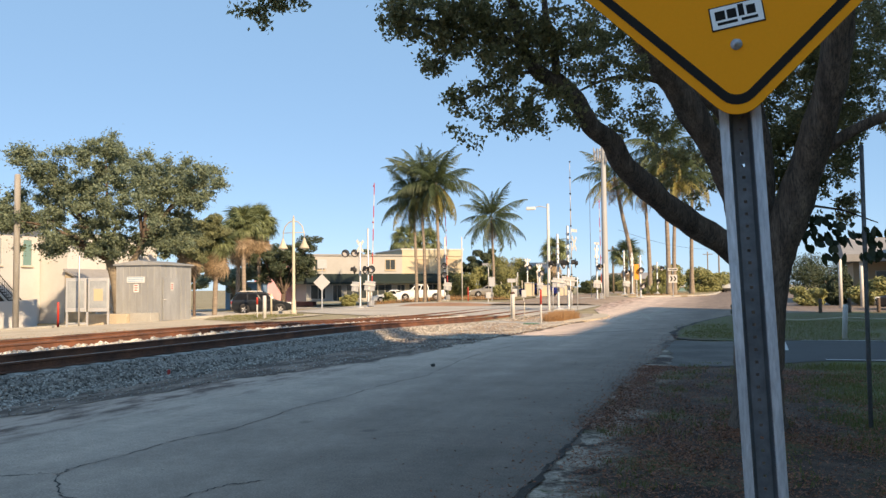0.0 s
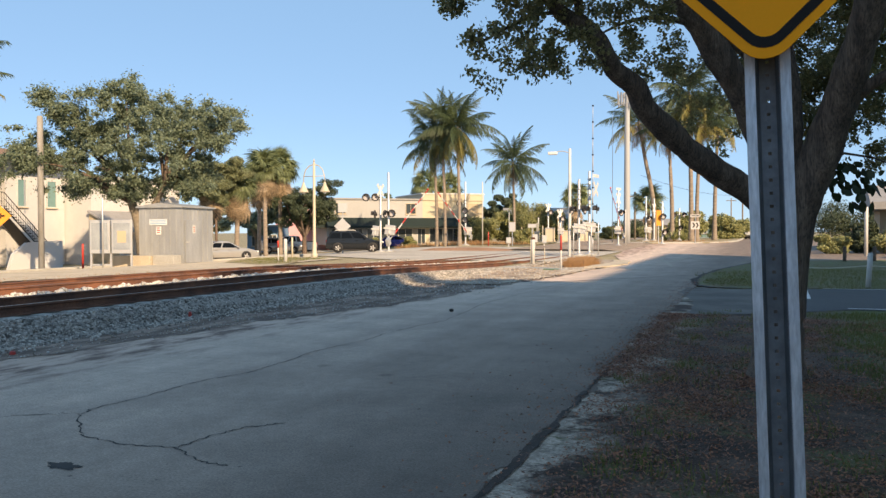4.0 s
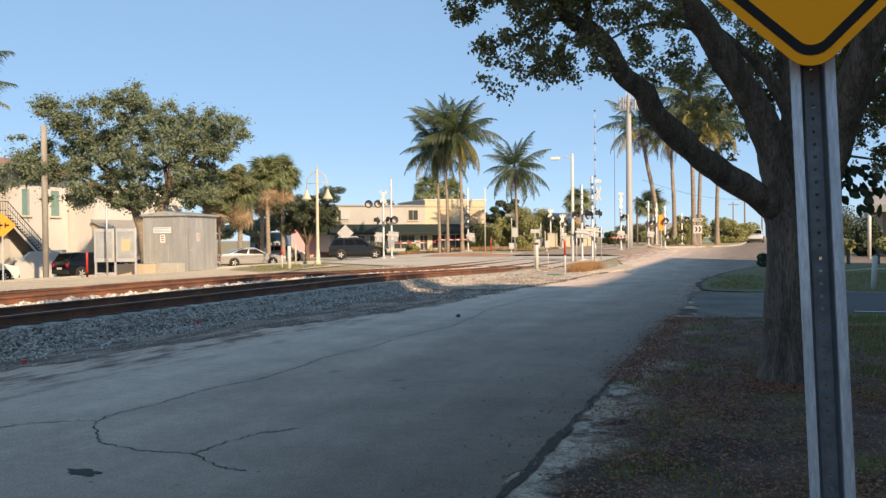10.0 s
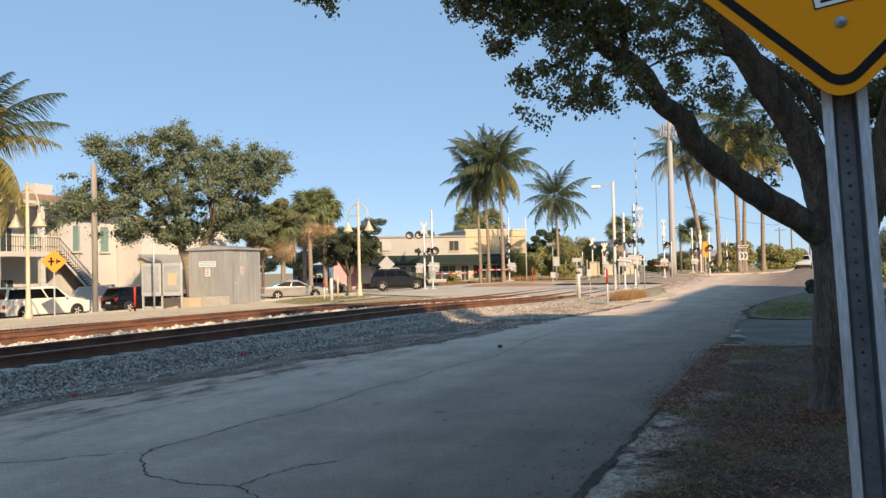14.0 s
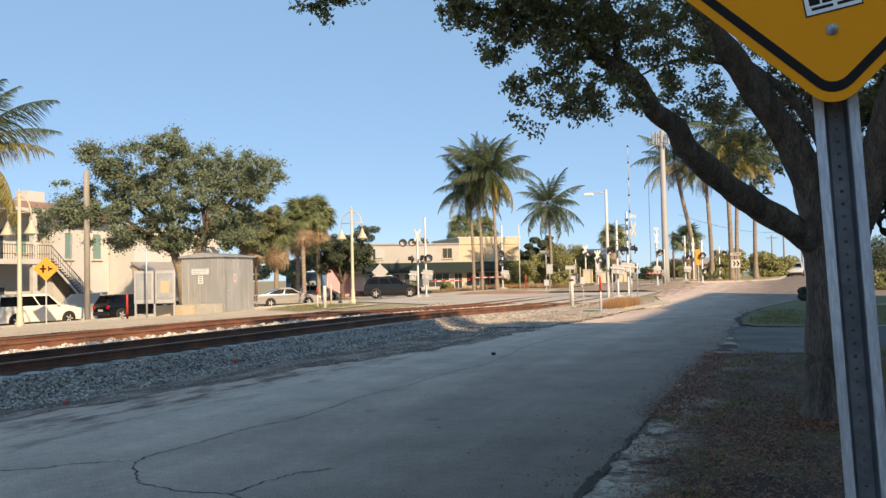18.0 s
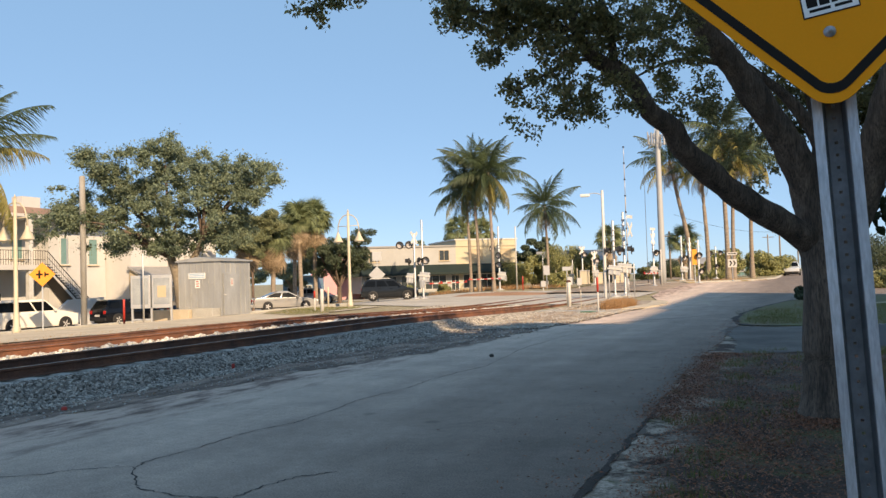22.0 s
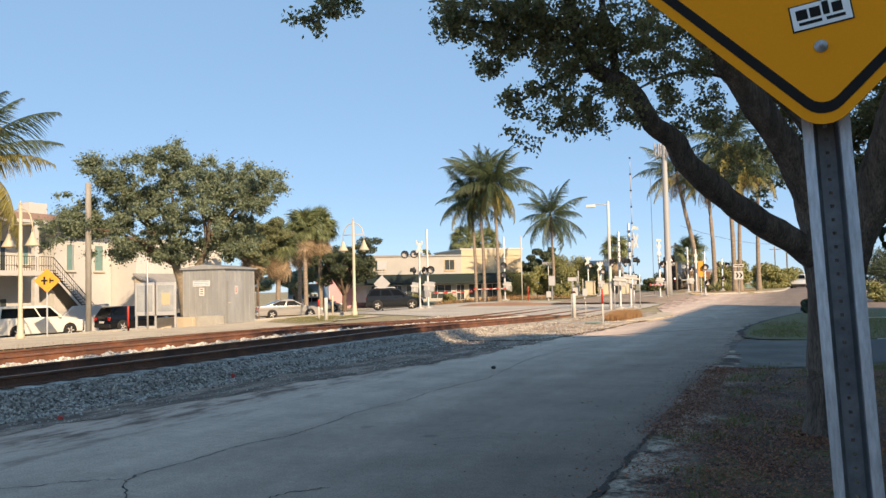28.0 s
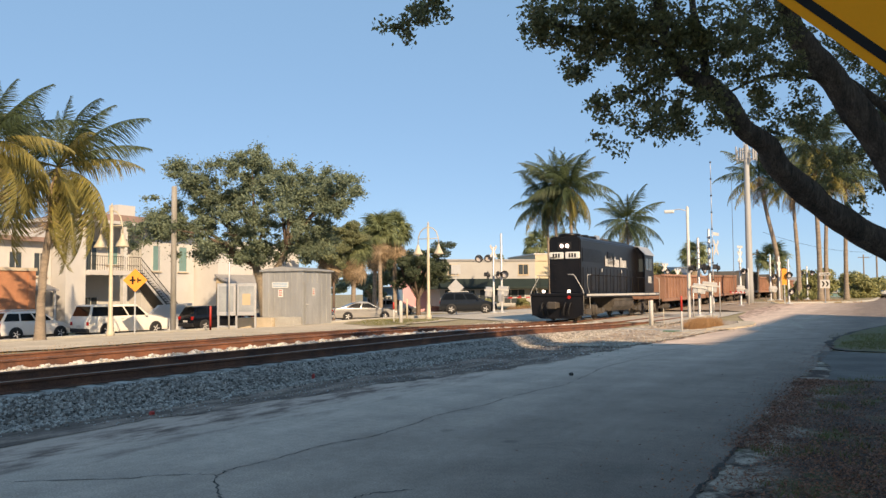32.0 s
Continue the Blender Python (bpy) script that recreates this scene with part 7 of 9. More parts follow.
def crossing_mast(label, x, y, z, h, lights=(), buck=None, cabinet=None, group="crossing masts", steps=0):
    """A galvanised crossing mast on a footing, with lights, crossbuck, junction box and gate mechanism."""
    root = thing("crossing_mast", label, "crossing signal", pose(x, y, z), group)
    bm = B()
    lathe(bm, [(0.30, -0.1), (0.30, 0.12), (0.11, 0.16), (0.085, 0.3), (0.08, h), (0.04, h + 0.06)], 12)
    part("mast", bm, ALU, root, "galvanised tubular mast", True)
    bm = B()
    box(bm, -0.36, 0.36, -0.36, 0.36, -0.15, 0.08, 0.02)
    part("footing", bm, KERB, root)
    for i in range(steps):
        bm = B()
        lathe(bm, [(0.10, 0.0), (0.12, 0.02), (0.12, 0.1), (0.10, 0.12)], 10, (0, 0, h * 0.6 + i * 0.33))
        part("clamp", bm, GALV, root)
    for lx, ly, lz, face in lights:
        disc_light(root, lx, ly, lz, face)
    zs = sorted({lz for _, _, lz, _ in lights})
    for lz in zs:
        xs_ = [(lx, ly) for lx, ly, l2, _ in lights if l2 == lz]
        bm = B()
        tube(bm, [(0, 0.12, lz), (xs_[0][0], xs_[0][1] + 0.16, lz)], 0.025, 6)
        if len(xs_) > 1:
            tube(bm, [(0, 0.12, lz), (xs_[-1][0], xs_[-1][1] + 0.16, lz)], 0.025, 6)
        part("bracket", bm, GALV, root)
    if buck:
        crossbuck(root, buck[0], buck[1], 1.0, buck[3] if len(buck) > 3 else 0.0)
        if len(buck) > 2:
            bm = B()
            box(bm, -0.45, 0.45, -0.03, -0.02, buck[0] + 0.75, buck[0] + 0.95)
            p = part("plate", bm, WHITE, root, "small white plate")
            p.matrix_basis = pose(buck[3] if len(buck) > 3 else 0, 0, 0, 0, 0, buck[2])
    if cabinet:
        for cx, cy, cz, sx, sy, sz in cabinet:
            bm = B()
            box(bm, cx - sx / 2, cx + sx / 2, cy - sy / 2, cy + sy / 2, cz, cz + sz, 0.03)
            gm = part("gate_mechanism", bm, ALU, root, "grey metal gate mechanism box")
            gm.matrix_basis = Matrix.Translation((cx, cy, cz + sz / 2)) @ pose(0, 0, 0, 0, 7, 14) @ Matrix.Translation((-cx, -cy, -cz - sz / 2))
            bm = B()
            box(bm, cx - sx * 0.62, cx + sx * 0.62, cy - sy * 0.5 - 0.07, cy - sy * 0.5 - 0.02, cz + sz * 0.55, cz + sz * 0.72)
            box(bm, cx - sx * 0.1, cx + sx * 0.1, cy - sy * 0.5 - 0.05, cy - sy * 0.5 - 0.002, cz + sz * 0.1, cz + sz * 0.5)
            part("gate_crank", bm, WHITE, gm, "pale crank arm of the gate")
    return root


# near side of the crossing
rl = thing("street_light", "tall slim grey pole with a small cobra-head light", "street light", pose(-10.78, 51.2, 0.0))
bm = B()
lathe(bm, [(0.13, -0.1), (0.12, 0.2), (0.10, 3.0), (0.085, 6.85), (0.03, 6.9)], 12)
part("pole", bm, WHITE, rl, "pale metal pole", True)
bm = B()
tube(bm, bez([(0, 0, 6.6), (-0.45, -0.1, 6.72), (-0.8, -0.2, 6.68)], 4), 0.03, 6)
part("arm", bm, ALU, rl)
bm = B()
box(bm, -1.35, -0.75, -0.36, -0.12, 6.5, 6.7, 0.05)
part("lamp_head", bm, LAMPGLASS, rl, "pale lamp head")
crossing_mast("crossing mast with grey gate box and clamps", -10.25, 51.5, 0.05, 4.85, ((0.42, -0.2, 2.95, 78), (-0.42, -0.2, 2.95, 78)), None, ((0.05, -0.25, 1.45, 0.75, 0.5, 0.6),), steps=5)
crossing_mast("crossing mast with crossbuck seen edge-on", -9.95, 53.4, 0.05, 5.5, ((0.5, -0.15, 3.05, -75), (-0.35, -0.15, 3.05, -75)), (4.35, 82, 78, 0.42), ((0.0, -0.2, 1.55, 0.9, 0.5, 0.62),), steps=6)
for x_, y_, h_ in ((-10.5, 51.0, 1.6), (-9.6, 52.2, 1.9), (-9.5, 54.2, 2.2), (-10.9, 52.0, 1.2)):
    post("conduit", "thin grey conduit pipe beside the crossing masts", "pipe", x_, y_, 0.02, h_, 0.04, ALU, group="conduits")
for x_, y_, w_, h_ in ((-18.0, 70.5, 0.45, 1.3), (-17.4, 71.5, 0.4, 1.2), (-21.0, 72.5, 0.45, 1.0)):
    bx = thing("relay_box", "small grey trackside relay box on a post", "equipment box", pose(x_, y_, 0.1, 0, 0, 20), "relay boxes")
    bm = B()
    box(bm, -w_ / 2, w_ / 2, -0.2, 0.2, h_ * 0.45, h_, 0.02)
    part("case", bm, ALU, bx)
    bm = B()
    box(bm, -0.05, 0.05, -0.05, 0.05, -0.1, h_ * 0.45)
    part("leg", bm, ALU, bx)
# far side of the crossing
left_mast = crossing_mast("crossing mast with two pairs of lights beside the waiting cars", -26.75, 57.0, 0.05, 5.1, ((-1.15, -0.2, 4.25, 22), (-0.35, -0.2, 4.25, 32), (-0.4, -0.2, 2.95, -80), (0.5, -0.2, 2.95, 80)), (4.8, 82), ((-0.35, -0.1, 1.3, 0.5, 0.5, 0.75),))
crossing_mast("taller crossing mast with gate mechanism", -26.3, 57.5, 0.05, 6.15, ((0.35, -0.2, 3.0, 20),), None, ((0.1, 0.1, 1.35, 0.75, 0.6, 0.75),))
crossing_mast("crossing mast beyond the road, black lights stacked", -26.2, 75.3, 0.3, 6.2, ((0.0, -0.2, 3.4, 0), (0.0, -0.2, 2.5, 0), (-0.6, -0.2, 4.1, 20)), None, ((0.25, 0.0, 1.0, 0.7, 0.6, 0.8),), steps=3)
post("sign_pole", "thin pale pole with a small light beside the palms", "pole", -25.0, 77.0, 0.3, 6.3, 0.06, WHITE)
crossing_mast("crossing mast with crossbuck by the island", -11.2, 74.0, 0.3, 5.0, ((0.3, -0.15, 3.0, 60),), (4.3, 75, 70), ((0.0, -0.15, 1.1, 0.6, 0.5, 0.7),), steps=3)
post("sign_pole", "white pole beside the mast", "pole", -10.6, 74.3, 0.3, 3.3, 0.06, WHITE)
crossing_mast("mast with black traffic lights on the island", -10.5, 88.6, 0.6, 4.7, ((0.35, -0.2, 2.4, 50),), None, ((0.2, 0.0, 0.9, 0.7, 0.5, 0.6),), steps=3)
crossing_mast("mast with crossbuck and lights on the island", -10.0, 91.6, 0.6, 4.6, ((0.5, -0.2, 2.5, 70),), (3.6, 75), None)
crossing_mast("mast with amber backed signal on the island", -8.2, 82.5, 0.35, 4.2, ((0.1, -0.2, 2.75, 30), (0.25, -0.2, 1.2, 40)), None, None)
crossing_mast("mast with black lights behind the palms", -7.6, 95.0, 0.6, 3.6, ((-0.6, -0.2, 2.9, 10), (0.5, -0.2, 2.9, 60), (0.1, -0.2, 1.4, 60)), None, None)
plate_sign("amber warning sign behind the palms, edge turned", -8.55, 82.4, 0.4, 2.6, (0.45, 1.5), ORANGE_SIGN, 20, "rect")


for x_, y_, w_, h_ in ((-21.6, 91.5, 1.1, 1.5), (-20.2, 92.6, 0.8, 1.2), (-23.0, 90.4, 0.9, 1.1), (-18.6, 95.5, 1.3, 1.4)):
    cb = thing("relay_cabinet", "pale metal relay cabinet on a concrete foot beyond the crossing", "equipment box", pose(x_, y_, ground_z(x_, y_), 0, 0, 15), "relay cabinets")
    bm = B()
    box(bm, -w_ / 2, w_ / 2, -0.35, 0.35, 0.15, h_, 0.03)
    part("case", bm, CREAM, cb)
    bm = B()
    box(bm, -w_ * 0.4, w_ * 0.4, -0.37, -0.352, 0.25, h_ - 0.15, 0.006)
    part("door", bm, CREAM, cb)
    bm = B()
    box(bm, -w_ * 0.55, w_ * 0.55, -0.4, 0.4, -0.1, 0.15)
    part("foot", bm, CONCRETE, cb)
    bm = B()
    prism(bm, [(-w_ * 0.56, h_), (w_ * 0.56, h_), (w_ * 0.5, h_ + 0.08), (-w_ * 0.5, h_ + 0.08)], 1, -0.42, 0.42)
    bmesh.ops.recalc_face_normals(bm, faces=bm.faces)
    part("lid", bm, ALU, cb)
rf = random.Random(404)
for i in range(16):
    x_, y_ = rf.uniform(-25, -17.6), rf.uniform(82, 97)
    post("marker_post", "thin pale post among the trackside equipment", "post", x_, y_, ground_z(x_, y_), rf.uniform(1.1, 3.4), rf.uniform(0.035, 0.07), rf.choice((WHITE, CREAM, ALU)), group="trackside posts")
for x_, y_, h_ in ((-19.2, 86.0, 3.6), (-22.4, 94.0, 4.4)):
    crossing_mast("distant signal mast beside the relay cabinets", x_, y_, ground_z(x_, y_), h_, ((0.35, -0.2, h_ - 1.0, 30),), (h_ - 0.5, 60), ((0.1, 0.0, 0.9, 0.6, 0.5, 0.7),), steps=2)


def chain_fence(x0, x1, y, h):
    """A galvanised fence beyond the island: posts, two rails and thin upright wires."""
    root = thing("fence", "low galvanised wire fence beyond the palm island", "fence", pose(x0, y, ground_z(x0, y)))
    n = int((x1 - x0) / 1.6)
    for i in range(n + 1):
        bm = B()
        tube(bm, [(i * 1.6, 0, -0.1), (i * 1.6, 0, h)], 0.035, 6)
        part("post", bm, ALU, root)
    for z in (0.15, h * 0.5, h - 0.04):
        bm = B()
        tube(bm, [(0, 0, z), (n * 1.6, 0, z)], 0.022, 5)
        part("rail", bm, ALU, root)
    bm = B()
    for k in range(int(n * 1.6 / 0.16)):
        box(bm, k * 0.16 - 0.006, k * 0.16 + 0.006, -0.006, 0.006, 0.1, h - 0.02)
    part("wire_mesh", bm, ALU, root)["kind"] = "stuff"


chain_fence(-12.9, -4.5, 131.0, 1.5)


def tower():
    root = thing("antenna_tower", "tall tapered grey antenna tower with panel antennas", "tower", pose(-11.37, 80.6, 0.3))
    bm = B()
    lathe(bm, [(0.34, -0.2), (0.32, 2), (0.23, 14.9), (0.1, 15.2)], 16)
    part("mast", bm, TOWER_GREY, root, "pale steel monopole", True)
    for zr in (13.7, 14.5):
        bm = B()
        ring = [(0.85 * math.cos(k * math.pi / 3), 0.85 * math.sin(k * math.pi / 3), zr) for k in range(7)]
        for p0, p1 in zip(ring, ring[1:]):
            tube(bm, [p0, p1], 0.035, 5)
        for p0 in ring[::2]:
            tube(bm, [(0, 0, zr), p0], 0.03, 5)
        part("head_frame", bm, GALV, root, "steel ring that carries the antennas")
    for a in range(9):
        bm = B()
        box(bm, -0.09, 0.09, -0.05, 0.05, -0.62, 0.62, 0.02)
        p = part("panel_antenna", bm, TOWER_GREY, root)
        p.matrix_basis = pose(0.92 * math.cos(a * 0.698), 0.92 * math.sin(a * 0.698), 14.15 + 0.2 * (a % 2), 0, 0, a * 40 + 90)
    for a in range(3):
        bm = B()
        tube(bm, [(0.4 * math.cos(a * 2.1), 0.4 * math.sin(a * 2.1), 14.6), (0.4 * math.cos(a * 2.1), 0.4 * math.sin(a * 2.1), 16.0)], 0.02, 5)
        part("rod_antenna", bm, WHITE, root)


tower()
mast_ = thing("radio_mast", "thin red and white banded radio mast", "antenna", pose(-11.1, 60.9, 0.1))
for i in range(9):
    bm = B()
    tube(bm, [(0, 0, i * 1.22 - 0.05), (0, 0, i * 1.22 + 1.17)], 0.045 - i * 0.003, 6)
    part("section", bm, (ALU, STUCCO_TAN)[i % 2], mast_)
    bm = B()
    lathe(bm, [(0.07, i * 1.22 + 1.1), (0.07, i * 1.22 + 1.2)], 6)
    part("collar", bm, BLACK_PLASTIC, mast_)
post("radio_mast", "hair-thin whip antenna beside the tower", "antenna", -13.0, 82.0, 0.3, 13.0, 0.025, ALU)
for x_, y_, h_ in ((-1.5, 150, 8), (1.5, 175, 9), (-4.5, 200, 9), (-14.5, 110, 6.5), (3.0, 140, 8.5)):
    up = post("utility_pole", "distant wooden utility pole with a crossarm", "utility pole", x_, y_, 0.4, h_, 0.13, BARK_PALE, group="distant poles")
    bm = B()
    box(bm, -1.1, 1.1, -0.06, 0.06, h_ - 0.7, h_ - 0.55)
    part("crossarm", bm, BARK_PALE, up)


def wire(a, b, sag, label="thin sagging overhead wire"):
    bm = B()
    pts_ = [Vector(a).lerp(Vector(b), t / 8) - Vector((0, 0, sag * 4 * (t / 8) * (1 - t / 8))) for t in range(9)]
    tube(bm, pts_, 0.02, 4)
    tagged(finish("overhead_wire", bm, BLACK_PLASTIC), label, "wire")


wire((-1.5, 150, 7.9), (-4.5, 200, 8.9), 0.6)
wire((-1.5, 150, 7.9), (-12.5, 100, 8.4), 0.8)
wire((3.0, 140, 8.4), (1.5, 175, 8.9), 0.6)


def gate_arm(label, pivot, sign, length):
    """A striped crossing gate arm with its counterweights; it turns about the X axis at the pivot."""
    root = thing("gate_arm", label, "crossing gate", pose(*pivot), "crossing gates")
    n = 9
    for i in range(n):
        y0, y1 = 0.4 + i * length / n, 0.4 + (i + 1) * length / n
        bm = B()
        box(bm, -0.02, 0.02, min(sign * y0, sign * y1) + 0.001, max(sign * y0, sign * y1) - 0.001, -0.055 + 0.002 * i, 0.055 - 0.002 * i)
        part("stripe", bm, (RED, WHITE)[i % 2], root)
    bm = B()
    tube(bm, [(0, -sign * 0.9, 0.05), (0, sign * 0.5, 0)], 0.045, 6)
    part("counter_bar", bm, ALU, root)
    bm = B()
    box(bm, -0.12, 0.12, min(-sign * 0.6, -sign * 1.05), max(-sign * 0.6, -sign * 1.05), -0.28, 0.28, 0.02)
    part("counterweight", bm, ALU, root, "gate counterweight")
    for k in (0.3, 0.62, 0.97):
        bm = B()
        lathe(bm, [(0.05, -0.06), (0.05, 0.06)], 8, (0.0, sign * (0.4 + length * k), 0.1), 0)
        part("lamp", bm, TAIL, root, "small red gate lamp")
    return root


gate_left = gate_arm("red and white striped crossing gate arm by the waiting cars", (-26.0, 57.5, 1.25), 1, 8.2)
gate_right = gate_arm("red and white striped crossing gate arm on the far side", (-25.9, 75.2, 1.45), -1, 8.6)
gate_near = gate_arm("red and white striped gate arm by the island", (-10.8, 74.0, 1.5), -1, 7.5)


# ---- shrubs, hedges, grass tufts ----
def shrub(label, x, y, z, w, d, h, seed, mat=LEAF_SHRUB, leaves=3500, size=0.2, group="shrubs"):
    rr = random.Random(seed)
    root = thing("shrub", label, "shrub", pose(x, y, z), group)
    bm = B()
    for i in range(6):
        a = i * 1.05 + rr.uniform(-0.3, 0.3)
        tube(bm, [(0, 0, -0.1), (w * 0.18 * math.cos(a), d * 0.18 * math.sin(a), h * 0.35), (w * 0.36 * math.cos(a), d * 0.36 * math.sin(a), h * 0.7)], [0.06, 0.04, 0.02], 5)
    part("stem", bm, BARK_PALE, root)
    spots = []
    for _ in range(16):
        q = rr.uniform(0.14, 0.26)
        spots.append(((rr.uniform(-0.4, 0.4) * w, rr.uniform(-0.4, 0.4) * d, h * rr.uniform(0.25, 0.85)), (q * w, q * d, q * h)))
    spots.append(((0, 0, h * 0.2), (w * 0.42, d * 0.42, h * 0.22)))
    leaf_cloud("foliage", spots, leaves, size, mat, root, seed)
    return root


for i, (x_, y_, w_, h_, m_) in enumerate(((-26.2, 98.6, 5.3, 5.0, LEAF_SHRUB), (-29.6, 100.5, 4.2, 4.0, LEAF_SHRUB), (-23.2, 100.8, 3.8, 3.6, LEAF_SHRUB), (-33.2, 99.0, 4.6, 3.4, LEAF_SHRUB), (-20.2, 104.0, 3.6, 2.9, LEAF_SHRUB), (-17.9, 112.0, 3.0, 1.9, LEAF_SHRUB), (-21.4, 79.5, 2.0, 1.6, LEAF_SHRUB),
                                         (-7.3, 103.0, 4.2, 3.7, LEAF_SHRUB), (-3.6, 111.0, 4.6, 3.3, LEAF_SHRUB), (-2.6, 120.0, 5.0, 2.9, LEAF_SHRUB), (-9.5, 118.0, 3.6, 2.4, LEAF_SHRUB), (-14.5, 128.0, 4.0, 2.0, LEAF_SHRUB), (-18.0, 135.0, 7.0, 3.2, LEAF_DARK),
                                         (-2.2, 135.0, 6.0, 3.0, LEAF_SHRUB), (-3.4, 160.0, 8.0, 3.4, LEAF_DARK), (0.72, 43.6, 1.25, 0.85, LEAF_DARK), (13.0, 140.0, 12.0, 6.0, LEAF_DARK), (-27.0, 118.0, 6.0, 3.2, LEAF_SHRUB), (-32.0, 98.5, 4.0, 3.2, LEAF_SHRUB),
                                         (5.2, 60.0, 2.2, 1.3, LEAF_SHRUB), (9.0, 60.5, 3.0, 1.9, LEAF_SHRUB), (13.0, 61.0, 3.2, 2.0, LEAF_DARK), (17.5, 60.0, 4.0, 1.9, LEAF_SHRUB), (7.0, 61.5, 2.0, 2.4, LEAF_DARK), (-38.5, 79.0, 2.0, 1.3, LEAF_SHRUB), (-35.0, 82.0, 2.0, 1.2, LEAF_SHRUB))):
    shrub("dense leafy shrub, sunlit" if m_ is LEAF_SHRUB else "dense dark green shrub", x_, y_, ground_z(x_, y_), w_, w_ * 0.7, h_, 100 + i, m_, 7500 if h_ < 4 else 11000, 0.12 if y_ < 100 else 0.17)
for i, (x_, y_, h_, s_) in enumerate(((-48.0, 112, 9.5, 5), (-56, 100, 7.0, 4.5), (-72, 95, 8.5, 5), (16, 60, 9, 5), (22, 75, 10, 6), (16, 98, 7, 4.5), (-52, 78, 6.5, 4), (-33.5, 112, 7, 4), (-60, 58, 7, 4))):
    broad_tree("leafy street tree behind the buildings", pose(x_, y_, ground_z(x_, y_)), h_, s_, 0.22, 140 + i, LEAF_DARK if i % 2 else LEAF_OAK, 6500, 0.26, group="background trees", limbs=6, clumps=36)


def tufts(name, spots, count, height, mat, seed, label, category="grass"):
    """Blades of grass in patches; spots: (x, y, rx, ry)."""
    rng = np.random.default_rng(seed)
    V, Fc = [], []
    ar = np.array([s[2] * s[3] for s in spots])
    idx = rng.choice(len(spots), count, p=ar / ar.sum())
    for n, i in enumerate(idx):
        x, y, rx, ry = spots[i]
        a, r = rng.uniform(0, 6.283), rng.random() ** 0.5
        px, py = x + rx * r * math.cos(a), y + ry * r * math.sin(a)
        z = ground_z(px, py)
        b = rng.uniform(0, 6.283)
        w = rng.uniform(0.004, 0.009) * (1 + height)
        hgt = height * rng.uniform(0.4, 1.2)
        dx, dy = math.cos(b) * w, math.sin(b) * w
        lx, ly = rng.normal(0, 0.35, 2) * hgt
        V += [(px - dx, py - dy, z - 0.02), (px + dx, py + dy, z - 0.02), (px + lx, py + ly, z + hgt)]
        Fc.append((3 * n, 3 * n + 1, 3 * n + 2))
    tagged(new(name, mesh_of(name, V, Fc, mat)), label, category, kind="stuff")


tufts("grass_tufts", [(-7.5, 37.4, 0.5, 1.9), (-7.9, 40.6, 0.55, 2.2), (-7.3, 39.2, 0.45, 1.0)], 9000, 0.36, DRY_BLADE, 5, "dry straw-coloured weeds at the crossing corner")
rt = random.Random(77)
VERGE_SPOTS = [(-1.1 + abs(rt.gauss(0, 1.9)), rt.uniform(3.2, 17.5), rt.uniform(0.06, 0.3), rt.uniform(0.06, 0.35)) for _ in range(120)] + [(rt.uniform(1.4, 5), rt.uniform(5, 18), 0.5, 0.6) for _ in range(70)]
tufts("grass_tufts", VERGE_SPOTS, 26000, 0.06, GRASS_BLADE, 6, "thin patchy grass in the bare soil")
tufts("lawn_grass", [(1.5, 28, 2.9, 3.4), (3.5, 34, 3.0, 3.5), (-0.6, 27, 0.8, 2.2), (-0.4, 32, 0.9, 2.5)], 16000, 0.08, GRASS_BLADE, 17, "short green lawn grass at the corner")
tufts("lawn_grass", [(6, 32, 8, 8), (12, 38, 12, 8)], 16000, 0.09, GRASS_BLADE, 7, "short green lawn grass")
tufts("lawn_grass", [(-6.5, 88, 4.5, 2.5), (-8, 92, 4, 5)], 5000, 0.25, DRY_BLADE, 8, "rough dry grass under the palms")
tufts("lawn_grass", [(-30, 78, 5, 2), (-24, 79, 4, 2)], 5000, 0.45, DRY_BLADE, 9, "tall dry grass clumps beyond the crossing")
tufts("grass_tufts", [(-8.4, 27, 0.6, 3), (-8.8, 33, 0.7, 4), (-7.3, 30, 0.3, 3), (-9.3, 38, 0.6, 3)], 1100, 0.10, DRY_BLADE, 15, "sparse dry weeds on the dirt by the track")
tufts("lawn_grass", [(-25.0, 40.2, 1.6, 4.2), (-27.2, 42.5, 1.2, 2.2), (-23.3, 36.2, 1.0, 1.6)], 7000, 0.11, GRASS_BLADE, 16, "patchy grass between pavement and street")
tufts("lawn_grass", [(-21.0, 18, 3.0, 14)], 3500, 0.09, DRY_BLADE, 10, "thin dry grass beyond the far track")


